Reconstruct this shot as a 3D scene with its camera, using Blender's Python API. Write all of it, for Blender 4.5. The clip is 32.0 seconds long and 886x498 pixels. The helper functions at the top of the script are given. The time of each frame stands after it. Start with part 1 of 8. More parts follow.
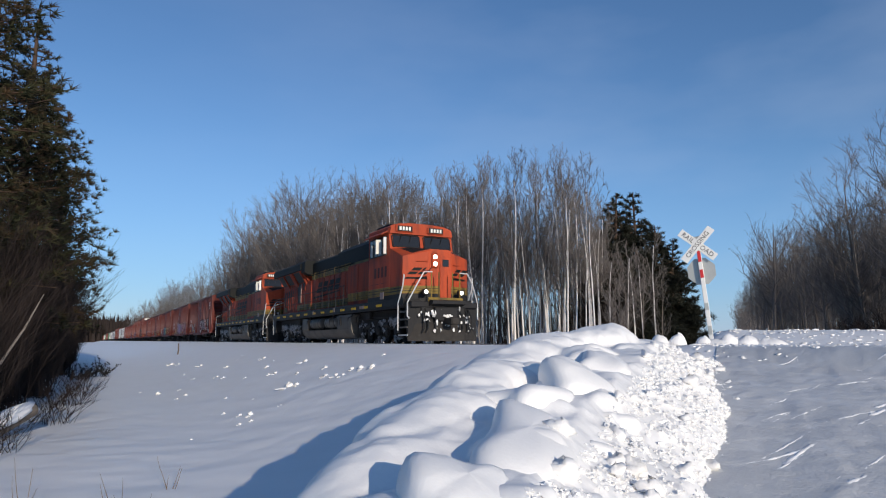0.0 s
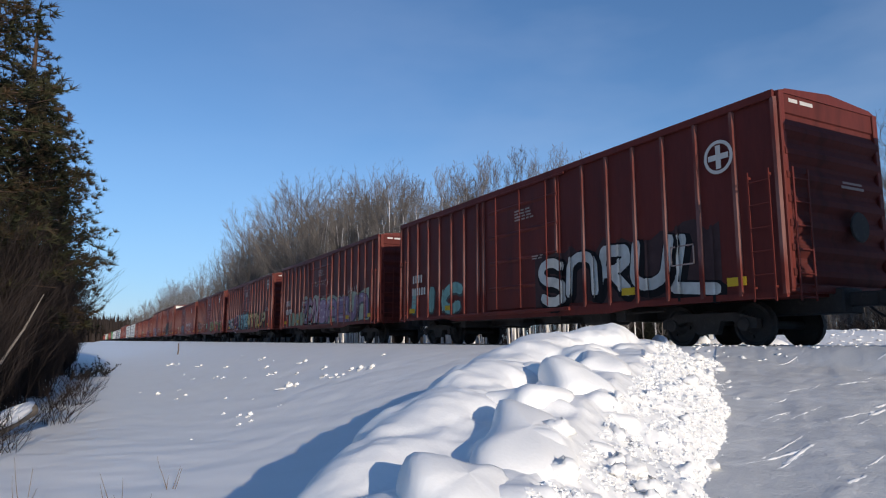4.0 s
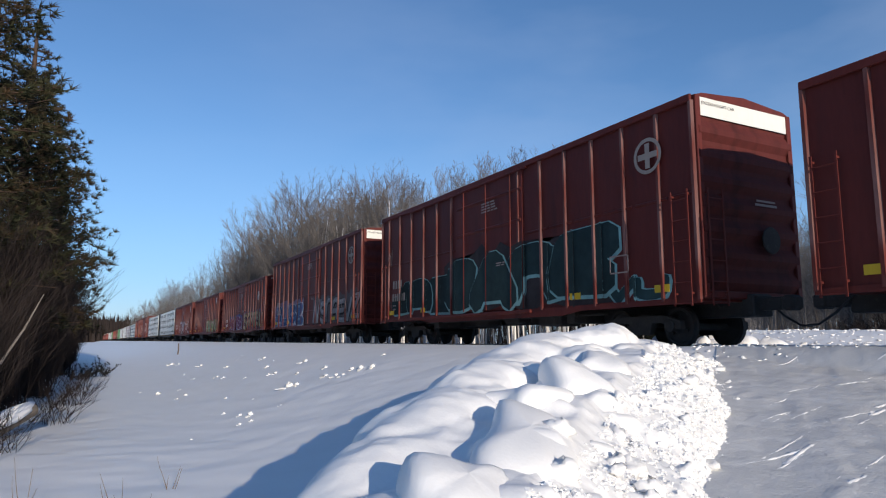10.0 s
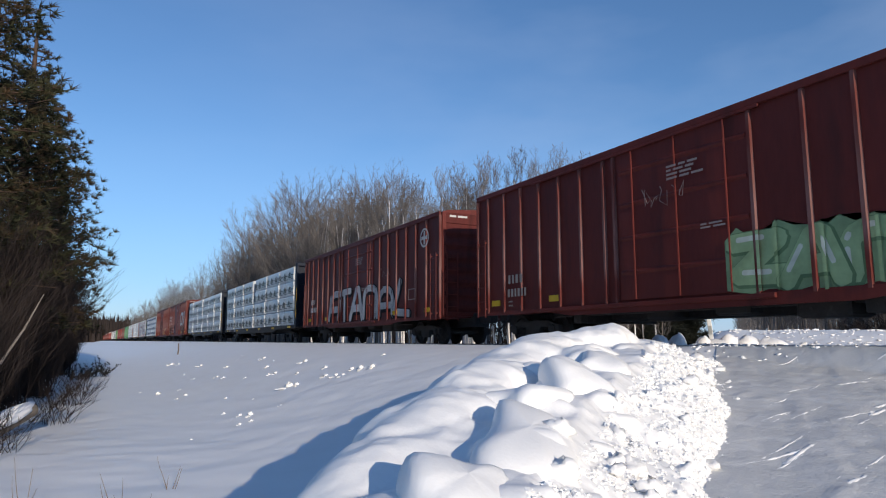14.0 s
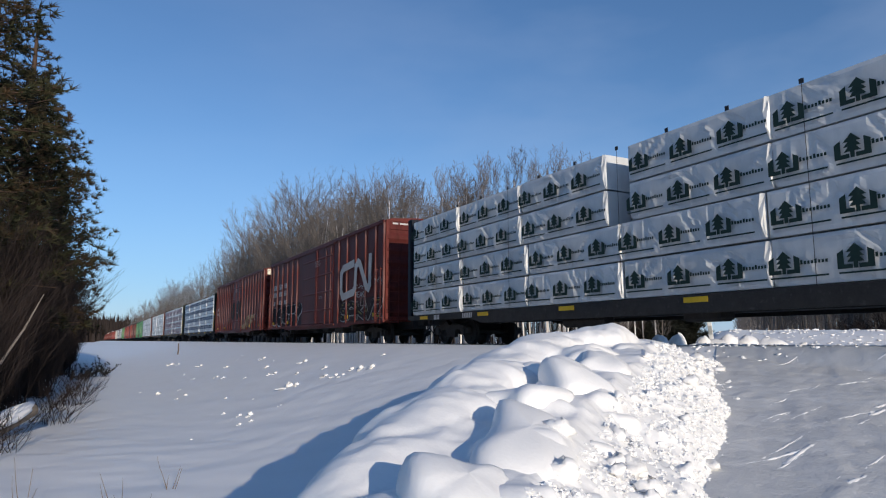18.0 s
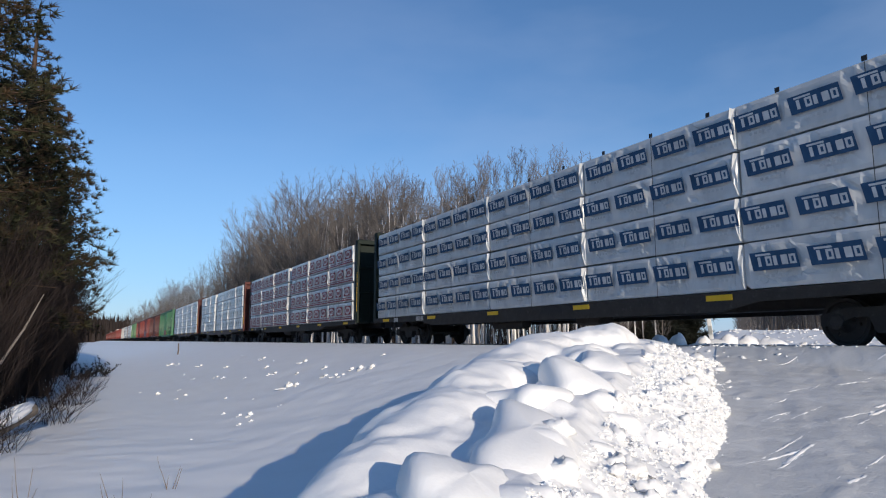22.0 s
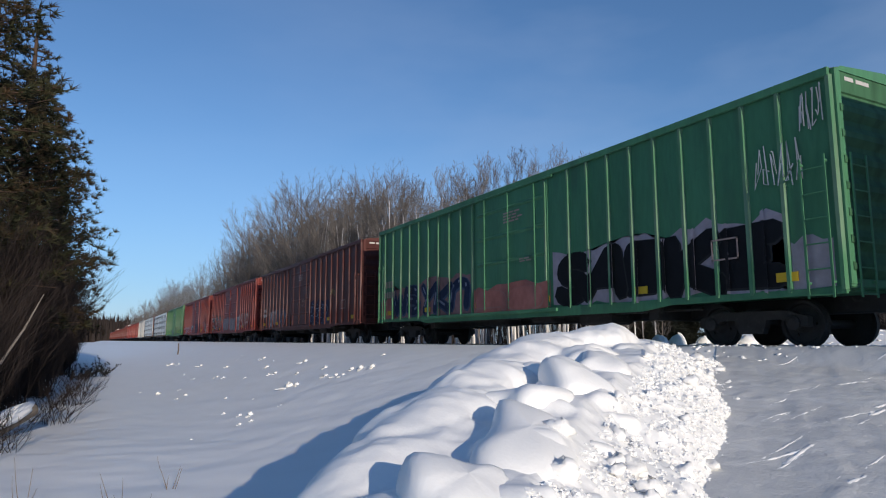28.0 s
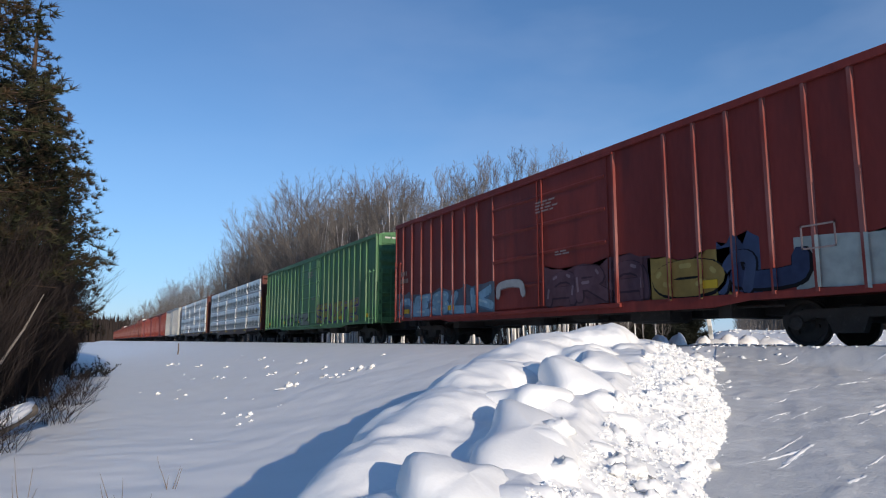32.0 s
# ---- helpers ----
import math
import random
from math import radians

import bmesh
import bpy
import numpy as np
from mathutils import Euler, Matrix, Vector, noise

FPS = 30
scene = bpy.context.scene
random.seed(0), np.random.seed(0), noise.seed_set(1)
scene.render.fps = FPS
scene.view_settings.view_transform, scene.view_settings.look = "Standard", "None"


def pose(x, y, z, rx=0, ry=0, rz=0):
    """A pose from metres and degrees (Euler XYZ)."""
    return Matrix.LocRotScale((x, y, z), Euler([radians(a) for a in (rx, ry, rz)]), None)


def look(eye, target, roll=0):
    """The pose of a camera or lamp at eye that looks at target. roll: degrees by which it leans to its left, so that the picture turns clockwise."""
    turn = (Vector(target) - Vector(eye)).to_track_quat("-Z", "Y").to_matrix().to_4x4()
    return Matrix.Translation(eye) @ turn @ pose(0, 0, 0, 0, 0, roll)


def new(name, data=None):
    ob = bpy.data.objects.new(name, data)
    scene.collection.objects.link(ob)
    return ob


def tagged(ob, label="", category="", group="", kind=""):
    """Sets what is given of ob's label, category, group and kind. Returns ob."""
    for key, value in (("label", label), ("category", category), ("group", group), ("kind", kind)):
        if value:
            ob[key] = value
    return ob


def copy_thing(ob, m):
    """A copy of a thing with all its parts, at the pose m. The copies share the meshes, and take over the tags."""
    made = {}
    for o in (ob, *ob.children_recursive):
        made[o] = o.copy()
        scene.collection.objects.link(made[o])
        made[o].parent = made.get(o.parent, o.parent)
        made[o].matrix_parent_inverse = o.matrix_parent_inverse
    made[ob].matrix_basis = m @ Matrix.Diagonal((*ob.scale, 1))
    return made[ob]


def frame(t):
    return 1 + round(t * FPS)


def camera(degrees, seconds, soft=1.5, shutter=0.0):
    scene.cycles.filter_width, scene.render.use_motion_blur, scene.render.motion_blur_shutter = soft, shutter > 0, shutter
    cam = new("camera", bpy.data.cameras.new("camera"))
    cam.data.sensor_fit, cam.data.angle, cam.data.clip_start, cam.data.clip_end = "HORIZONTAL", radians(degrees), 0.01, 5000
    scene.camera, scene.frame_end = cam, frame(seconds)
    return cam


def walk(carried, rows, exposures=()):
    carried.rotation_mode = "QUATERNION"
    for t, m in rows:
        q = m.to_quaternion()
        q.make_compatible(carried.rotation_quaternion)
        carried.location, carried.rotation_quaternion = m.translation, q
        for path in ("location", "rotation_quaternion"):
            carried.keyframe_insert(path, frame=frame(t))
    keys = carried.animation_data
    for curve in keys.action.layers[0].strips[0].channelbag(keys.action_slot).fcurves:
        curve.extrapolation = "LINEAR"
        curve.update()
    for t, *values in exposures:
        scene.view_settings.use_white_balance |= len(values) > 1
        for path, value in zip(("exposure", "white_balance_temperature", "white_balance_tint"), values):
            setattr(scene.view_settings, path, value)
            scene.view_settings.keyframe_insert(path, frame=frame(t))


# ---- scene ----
# Winter level crossing: a freight train passes a fixed camera.
# X runs across the track, +Y along it against the train's way, z = 0 is the rail head.
EYE = Vector((0.0, 0.0, 0.12))
YAW, PITCH = radians(28.04), radians(7.92)
cam = camera(67.9, 32.0, soft=1.15)
AIM = EYE + Vector((math.sin(YAW) * math.cos(PITCH), math.cos(YAW) * math.cos(PITCH), math.sin(PITCH)))
walk(cam, [(0.0, look(EYE, AIM)), (32.0, look(EYE, AIM))], exposures=[(t, e, 6300, 12) for t, e in ((0.0, 0.0), (2.0, 0.0), (3.0, 0.05), (6.0, 0.2), (13.0, 0.2), (17.0, 0.13), (18.0, 0.05), (19.0, 0.09), (20.0, 0.2), (22.0, 0.15), (25.0, 0.02), (28.0, 0.03), (29.0, 0.02), (30.0, 0.19), (32.0, 0.18))])

# ---- light: low winter sun behind the camera's right, clear sky ----
SUN_EL, SUN_AZ = radians(14.0), radians(183.0)      # azimuth from +Y towards +X
to_sun = Vector((math.sin(SUN_AZ) * math.cos(SUN_EL), math.cos(SUN_AZ) * math.cos(SUN_EL), math.sin(SUN_EL)))
world = bpy.data.worlds.new("winter_sky")
scene.world = world
world.use_nodes = True
wn = world.node_tree
sky = wn.nodes.new("ShaderNodeTexSky")
sky.sky_type, sky.sun_disc = "NISHITA", False
sky.sun_elevation, sky.sun_rotation = SUN_EL, SUN_AZ
sky.air_density, sky.dust_density, sky.ozone_density = 1.0, 0.0, 4.5
background = wn.nodes["Background"]
background.inputs["Strength"].default_value = 0.125
# thin high cloud over the whole sky
place = wn.nodes.new("ShaderNodeTexCoord")
spread_sky = wn.nodes.new("ShaderNodeMapping")
spread_sky.inputs["Scale"].default_value = (1.2, 1.2, 3.5)
veil = wn.nodes.new("ShaderNodeTexNoise")
veil.inputs["Scale"].default_value, veil.inputs["Detail"].default_value = 1.6, 5
thin = wn.nodes.new("ShaderNodeMapRange")
thin.inputs["From Min"].default_value, thin.inputs["From Max"].default_value, thin.inputs["To Max"].default_value = 0.38, 0.75, 0.3
blend = wn.nodes.new("ShaderNodeMixRGB")
blend.inputs["Color2"].default_value = (4.6, 5.2, 6.4, 1)
wn.links.new(place.outputs["Generated"], spread_sky.inputs["Vector"])
wn.links.new(spread_sky.outputs["Vector"], veil.inputs["Vector"])
wn.links.new(veil.outputs["Fac"], thin.inputs["Value"])
# the veil thickens away from the line, towards the sun's side
axes = wn.nodes.new("ShaderNodeSeparateXYZ")
wn.links.new(place.outputs["Generated"], axes.inputs[0])
drift = wn.nodes.new("ShaderNodeMapRange")
drift.inputs["From Min"].default_value, drift.inputs["From Max"].default_value, drift.inputs["To Min"].default_value, drift.inputs["To Max"].default_value = 0.0, 0.8, 0.1, 1.0
wn.links.new(axes.outputs["X"], drift.inputs["Value"])
amount = wn.nodes.new("ShaderNodeMath")
amount.operation = "MULTIPLY"
wn.links.new(thin.outputs["Result"], amount.inputs[0])
wn.links.new(drift.outputs["Result"], amount.inputs[1])
wn.links.new(amount.outputs[0], blend.inputs["Fac"])
# cold haze low over the horizon
low = wn.nodes.new("ShaderNodeMapRange")
low.inputs["From Min"].default_value, low.inputs["From Max"].default_value, low.inputs["To Min"].default_value, low.inputs["To Max"].default_value = 0.0, 0.3, 0.6, 0.0
wn.links.new(axes.outputs["Z"], low.inputs["Value"])
haze = wn.nodes.new("ShaderNodeMixRGB")
haze.inputs["Color2"].default_value = (1.75, 3.25, 5.8, 1)
wn.links.new(low.outputs["Result"], haze.inputs["Fac"])
wn.links.new(sky.outputs["Color"], haze.inputs["Color1"])
wn.links.new(haze.outputs["Color"], blend.inputs["Color1"])
wn.links.new(blend.outputs["Color"], background.inputs["Color"])
sun_data = bpy.data.lights.new("sun", "SUN")
sun_data.energy, sun_data.angle, sun_data.color = 3.6, radians(0.5), (1.0, 0.87, 0.68)
sun = new("sun", sun_data)
sun.matrix_world = look((0, 0, 60), Vector((0, 0, 60)) - to_sun)


# ---- materials ----
def material(name, base, rough=0.7, metal=0.0, vary=0.25, scale=2.0, fine=25.0, bump=0.15, stain=None, stain_at=0.6, stretch=(1, 1, 1), spec=0.5, per_piece=0.0, coat=0.0):
    """A node material: base colour varied at two scales, optional stains, fine relief."""
    m = bpy.data.materials.new(name)
    m.use_nodes = True
    nt = m.node_tree
    bsdf = nt.nodes["Principled BSDF"]
    coords = nt.nodes.new("ShaderNodeTexCoord")
    mapping = nt.nodes.new("ShaderNodeMapping")
    mapping.inputs["Scale"].default_value = stretch
    nt.links.new(coords.outputs["Object"], mapping.inputs["Vector"])
    big, small = nt.nodes.new("ShaderNodeTexNoise"), nt.nodes.new("ShaderNodeTexNoise")
    for n, sc in ((big, scale), (small, fine)):
        n.inputs["Scale"].default_value = sc
        n.inputs["Detail"].default_value = 5
        nt.links.new(mapping.outputs["Vector"], n.inputs["Vector"])
    ramp = nt.nodes.new("ShaderNodeValToRGB")
    lo = [c * (1 - vary) for c in base]
    hi = [min(1, c * (1 + vary)) for c in base]
    ramp.color_ramp.elements[0].position, ramp.color_ramp.elements[1].position = 0.3, 0.7
    ramp.color_ramp.elements[0].color, ramp.color_ramp.elements[1].color = (*lo, 1), (*hi, 1)
    mixed = nt.nodes.new("ShaderNodeMath")
    mixed.operation = "MULTIPLY_ADD"
    nt.links.new(big.outputs["Fac"], mixed.inputs[0])
    mixed.inputs[1].default_value = 0.65
    part_two = nt.nodes.new("ShaderNodeMath")
    part_two.operation = "MULTIPLY"
    part_two.inputs[1].default_value = 0.35
    nt.links.new(small.outputs["Fac"], part_two.inputs[0])
    nt.links.new(part_two.outputs[0], mixed.inputs[2])
    nt.links.new(mixed.outputs[0], ramp.inputs["Fac"])
    colour = ramp.outputs["Color"]
    if stain:
        third = nt.nodes.new("ShaderNodeTexNoise")
        third.inputs["Scale"].default_value, third.inputs["Detail"].default_value = scale * 2.3, 6
        nt.links.new(mapping.outputs["Vector"], third.inputs["Vector"])
        edge = nt.nodes.new("ShaderNodeValToRGB")
        edge.color_ramp.elements[0].position, edge.color_ramp.elements[1].position = stain_at - 0.08, stain_at + 0.1
        nt.links.new(third.outputs["Fac"], edge.inputs["Fac"])
        mix = nt.nodes.new("ShaderNodeMixRGB")
        nt.links.new(edge.outputs["Color"], mix.inputs["Fac"])
        nt.links.new(colour, mix.inputs["Color1"])
        mix.inputs["Color2"].default_value = (*stain, 1)
        colour = mix.outputs["Color"]
    if per_piece:
        info = nt.nodes.new("ShaderNodeObjectInfo")
        hsv = nt.nodes.new("ShaderNodeHueSaturation")
        rng = nt.nodes.new("ShaderNodeMapRange")
        rng.inputs["To Min"].default_value, rng.inputs["To Max"].default_value = 1 - per_piece, 1 + per_piece
        nt.links.new(info.outputs["Random"], rng.inputs["Value"])
        nt.links.new(rng.outputs["Result"], hsv.inputs["Value"])
        nt.links.new(colour, hsv.inputs["Color"])
        colour = hsv.outputs["Color"]
    nt.links.new(colour, bsdf.inputs["Base Color"])
    bsdf.inputs["Roughness"].default_value, bsdf.inputs["Metallic"].default_value = rough, metal
    bsdf.inputs["Specular IOR Level"].default_value = spec
    bsdf.inputs["Coat Weight"].default_value = coat
    if bump:
        b = nt.nodes.new("ShaderNodeBump")
        b.inputs["Strength"].default_value, b.inputs["Distance"].default_value = bump, 0.02
        nt.links.new(mixed.outputs[0], b.inputs["Height"])
        nt.links.new(b.outputs["Normal"], bsdf.inputs["Normal"])
    return m


SNOW = material("snow", (0.88, 0.875, 0.87), 0.55, vary=0.03, scale=1.2, fine=38, bump=0.3, spec=0.3)
SNOW_ROUGH = material("broken_snow", (0.87, 0.865, 0.86), 0.6, vary=0.04, scale=6, fine=60, bump=0.5, spec=0.3)
BARK = material("grey_bark", (0.17, 0.145, 0.125), 0.9, vary=0.35, scale=6, fine=30, bump=0.4, per_piece=0.25, spec=0.1)
BIRCH = material("birch_bark", (0.7, 0.67, 0.64), 0.8, vary=0.15, scale=3, fine=20, bump=0.2, stain=(0.1, 0.08, 0.07), stain_at=0.7, stretch=(1, 1, 0.35), per_piece=0.2, spec=0.2)
TWIG = material("twigs", (0.155, 0.138, 0.128), 0.9, vary=0.3, scale=3, bump=0, per_piece=0.3, spec=0.1)
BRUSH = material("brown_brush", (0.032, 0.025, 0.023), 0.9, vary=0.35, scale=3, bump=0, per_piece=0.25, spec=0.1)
PINE_BARK = material("pine_bark", (0.09, 0.06, 0.045), 0.95, vary=0.3, scale=5, bump=0.6, spec=0.1)
NEEDLES = material("pine_needles", (0.03, 0.033, 0.015), 0.7, vary=0.45, scale=0.7, fine=6, bump=0, stain=(0.055, 0.034, 0.018), stain_at=0.55, per_piece=0.15, spec=0.2)
SPRUCE = material("spruce_needles", (0.022, 0.024, 0.017), 0.7, vary=0.4, scale=0.8, fine=6, bump=0, per_piece=0.2, spec=0.2)
STEEL = material("worn_steel", (0.28, 0.26, 0.25), 0.35, 0.9, vary=0.2, scale=3, stain=(0.12, 0.07, 0.05), stain_at=0.62)
GRIME = material("grimy_underframe", (0.024, 0.021, 0.019), 0.8, 0.0, vary=0.4, scale=4, stain=(0.055, 0.048, 0.045), stain_at=0.66)
WHEEL = material("wheel_steel", (0.03, 0.026, 0.024), 0.7, 0.2, vary=0.3, scale=5)
RUBBER = material("black_hose", (0.015, 0.015, 0.016), 0.6, vary=0.2)
SIGN_WHITE = material("sign_white", (0.75, 0.75, 0.73), 0.45, vary=0.06, scale=4, bump=0.03)
SIGN_RED = material("sign_red", (0.55, 0.03, 0.03), 0.4, vary=0.1, bump=0.03)
SIGN_BLACK = material("sign_black", (0.02, 0.02, 0.02), 0.5, vary=0.1, bump=0)
SIGN_BACK = material("bare_aluminium", (0.45, 0.46, 0.44), 0.45, 0.4, vary=0.1, scale=3)
WOOD_POST = material("weathered_post", (0.12, 0.09, 0.07), 0.9, vary=0.3, scale=8, stretch=(1, 1, 0.2))


# ---- mesh helpers ----
class Geo:
    """Collects vertices and faces for one mesh."""

    def __init__(self):
        self.v, self.f = [], []

    def add(self, verts, faces):
        n = len(self.v)
        self.v.extend(verts)
        self.f.extend([tuple(i + n for i in f) for f in faces])

    def box(self, x0, x1, y0, y1, z0, z1, c=0.0):
        if c <= 0:
            self.add([(x, y, z) for z in (z0, z1) for y in (y0, y1) for x in (x0, x1)],
                     [(0, 2, 3, 1), (4, 5, 7, 6), (0, 1, 5, 4), (2, 6, 7, 3), (0, 4, 6, 2), (1, 3, 7, 5)])
            return self
        c = min(c, abs(x1 - x0) / 2.01, abs(y1 - y0) / 2.01, abs(z1 - z0) / 2.01)
        rings = []
        for z, i in ((z0, c), (z0 + c, 0), (z1 - c, 0), (z1, c)):
            a0, a1, b0, b1 = x0 + i, x1 - i, y0 + i, y1 - i
            k = c
            rings.append([(a0 + k, b0, z), (a1 - k, b0, z), (a1, b0 + k, z), (a1, b1 - k, z), (a1 - k, b1, z), (a0 + k, b1, z), (a0, b1 - k, z), (a0, b0 + k, z)])
        faces = [tuple(range(7, -1, -1)), tuple(range(24, 32))]
        for r in range(3):
            for i in range(8):
                j = (i + 1) % 8
                faces.append((r * 8 + i, r * 8 + j, r * 8 + 8 + j, r * 8 + 8 + i))
        self.add([p for r in rings for p in r], faces)
        return self

    def prism(self, pts, a0, a1, axis="x"):
        """Extrudes a closed outline along an axis: outline (y, z) along x, (x, z) along y, (x, y) along z."""
        n = len(pts)

        def place(p, a):
            return (a, p[0], p[1]) if axis == "x" else (p[0], a, p[1]) if axis == "y" else (p[0], p[1], a)
        self.add([place(p, a) for a in (a0, a1) for p in pts],
                 [tuple(range(n - 1, -1, -1)), tuple(range(n, 2 * n))] + [(i, (i + 1) % n, n + (i + 1) % n, n + i) for i in range(n)])
        return self

    def tube(self, path, radius, n=6, cap=True):
        """A round bar along a path; radius may be a list."""
        path = [Vector(p) for p in path]
        radii = radius if isinstance(radius, (list, tuple)) else [radius] * len(path)
        start = len(self.v)
        side = None
        for i, p in enumerate(path):
            d = (path[min(i + 1, len(path) - 1)] - path[max(i - 1, 0)]).normalized()
            if side is None:
                side = d.cross(Vector((0, 0, 1)) if abs(d.z) < 0.9 else Vector((1, 0, 0))).normalized()
            side = (side - d * side.dot(d)).normalized()
            other = d.cross(side)
            for k in range(n):
                a = 2 * math.pi * k / n
                self.v.append(tuple(p + (side * math.cos(a) + other * math.sin(a)) * radii[i]))
        for i in range(len(path) - 1):
            for k in range(n):
                a, b = start + i * n + k, start + i * n + (k + 1) % n
                self.f.append((a, b, b + n, a + n))
        if cap:
            self.f.append(tuple(range(start + n - 1, start - 1, -1)))
            self.f.append(tuple(range(start + (len(path) - 1) * n, start + len(path) * n)))
        return self

    def lathe(self, profile, n=20, axis="x", at=(0, 0, 0)):
        """Turns an outline of (radius, along) round an axis."""
        start = len(self.v)
        for r, a in profile:
            for k in range(n):
                t = 2 * math.pi * k / n
                c, s = r * math.cos(t), r * math.sin(t)
                p = (a, c, s) if axis == "x" else (c, a, s) if axis == "y" else (c, s, a)
                self.v.append((p[0] + at[0], p[1] + at[1], p[2] + at[2]))
        for i in range(len(profile) - 1):
            for k in range(n):
                a, b = start + i * n + k, start + i * n + (k + 1) % n
                self.f.append((a, b, b + n, a + n))
        self.f.append(tuple(range(start, start + n)))
        self.f.append(tuple(range(start + (len(profile) - 1) * n, start + len(profile) * n)))
        return self

    def lump(self, x, y, z, rx, ry, rz, seed, rough=0.25, rings=6, n=9):
        """An uneven rounded clod."""
        start = len(self.v)
        rnd = random.Random(seed)
        ph = [rnd.uniform(0, 6.28) for _ in range(6)]
        for i in range(rings + 1):
            b = math.pi * i / rings
            for k in range(n):
                a = 2 * math.pi * k / n
                w = 1 + rough * (math.sin(2 * a + ph[0] + b) * 0.4 + math.sin(3 * a + ph[1] - 2 * b) * 0.4 + math.sin(3 * b + ph[2] + a) * 0.5)
                self.v.append((x + rx * w * math.sin(b) * math.cos(a), y + ry * w * math.sin(b) * math.sin(a), z + rz * w * math.cos(b)))
        for i in range(rings):
            for k in range(n):
                a, b = start + i * n + k, start + i * n + (k + 1) % n
                self.f.append((a, b, b + n, a + n))
        return self

    def add_quad(self, pts):
        """A thin plate over four corners."""
        self.add(list(pts) + [(x, y, z - 0.02) for x, y, z in pts], [(0, 1, 2, 3), (7, 6, 5, 4)] + [(i, (i + 1) % 4, 4 + (i + 1) % 4, 4 + i) for i in range(4)])
        return self

    def poly(self, pts):
        self.add(pts, [tuple(range(len(pts)))])
        return self

    def mesh(self, name, mat, smooth=False):
        me = bpy.data.meshes.new(name)
        me.from_pydata(self.v, [], self.f)
        if mat:
            me.materials.append(mat)
        if smooth:
            me.polygons.foreach_set("use_smooth", [True] * len(me.polygons))
        bm = bmesh.new()
        bm.from_mesh(me)
        bmesh.ops.recalc_face_normals(bm, faces=bm.faces)
        bm.to_mesh(me)
        bm.free()
        return me


JOINED = ("caked_snow", "stem", "twig", "nose_emblem", "board_bars", "notice_plate", "stripe_frame", "end_stencil", "end_marks", "printed_mark", "stencil_line", "painted_marks", "small_marks", "reflector", "graffiti_shape", "sprayed_tag", "strap")


def part(name, geo, mat, parent=None, label="", smooth=False, at=None):
    """Links a Geo (or a ready mesh) as one mesh object under a thing or part."""
    ob = new(name, geo if isinstance(geo, bpy.types.Mesh) else geo.mesh(name, mat, smooth))
    ob.parent = parent
    if at is not None:
        ob.matrix_basis = at
    if label:
        tagged(ob, label)
    if name in JOINED:
        tagged(ob, kind="stuff")
    return ob


def empty(name, label, category, group="", m=None):
    ob = tagged(new(name), label, category, group)
    if m is not None:
        ob.matrix_basis = m
    return ob


# ---- ground ----
ROAD = radians(51.3)                      # the road's heading from +Y
RX, RY = math.sin(ROAD), math.cos(ROAD)


def lattice(ix, iy, seed):
    h = (ix * 374761393 + iy * 668265263 + seed * 1442695041) & 0x7FFFFFFF
    h = ((h ^ (h >> 13)) * 1274126177) & 0x7FFFFFFF
    return ((h ^ (h >> 16)) & 0xFFFF) / 65535.0


def soft_noise(x, y, scale, seed, octaves=3):
    """Smooth value noise on arrays, -1 to 1."""
    total, amp, norm = 0.0, 1.0, 0.0
    for o in range(octaves):
        px, py = x / scale, y / scale
        ix, iy = np.floor(px).astype(np.int64), np.floor(py).astype(np.int64)
        fx, fy = px - ix, py - iy
        fx, fy = fx * fx * (3 - 2 * fx), fy * fy * (3 - 2 * fy)
        a, b = lattice(ix, iy, seed + o), lattice(ix + 1, iy, seed + o)
        c, d = lattice(ix, iy + 1, seed + o), lattice(ix + 1, iy + 1, seed + o)
        total = total + amp * ((a * (1 - fx) + b * fx) * (1 - fy) + (c * (1 - fx) + d * fx) * fy)
        norm += amp
        amp, scale = amp * 0.5, scale * 0.5
    return total / norm * 2 - 1


def step(x, a, b):
    t = np.clip((x - a) / (b - a), 0, 1)
    return t * t * (3 - 2 * t)


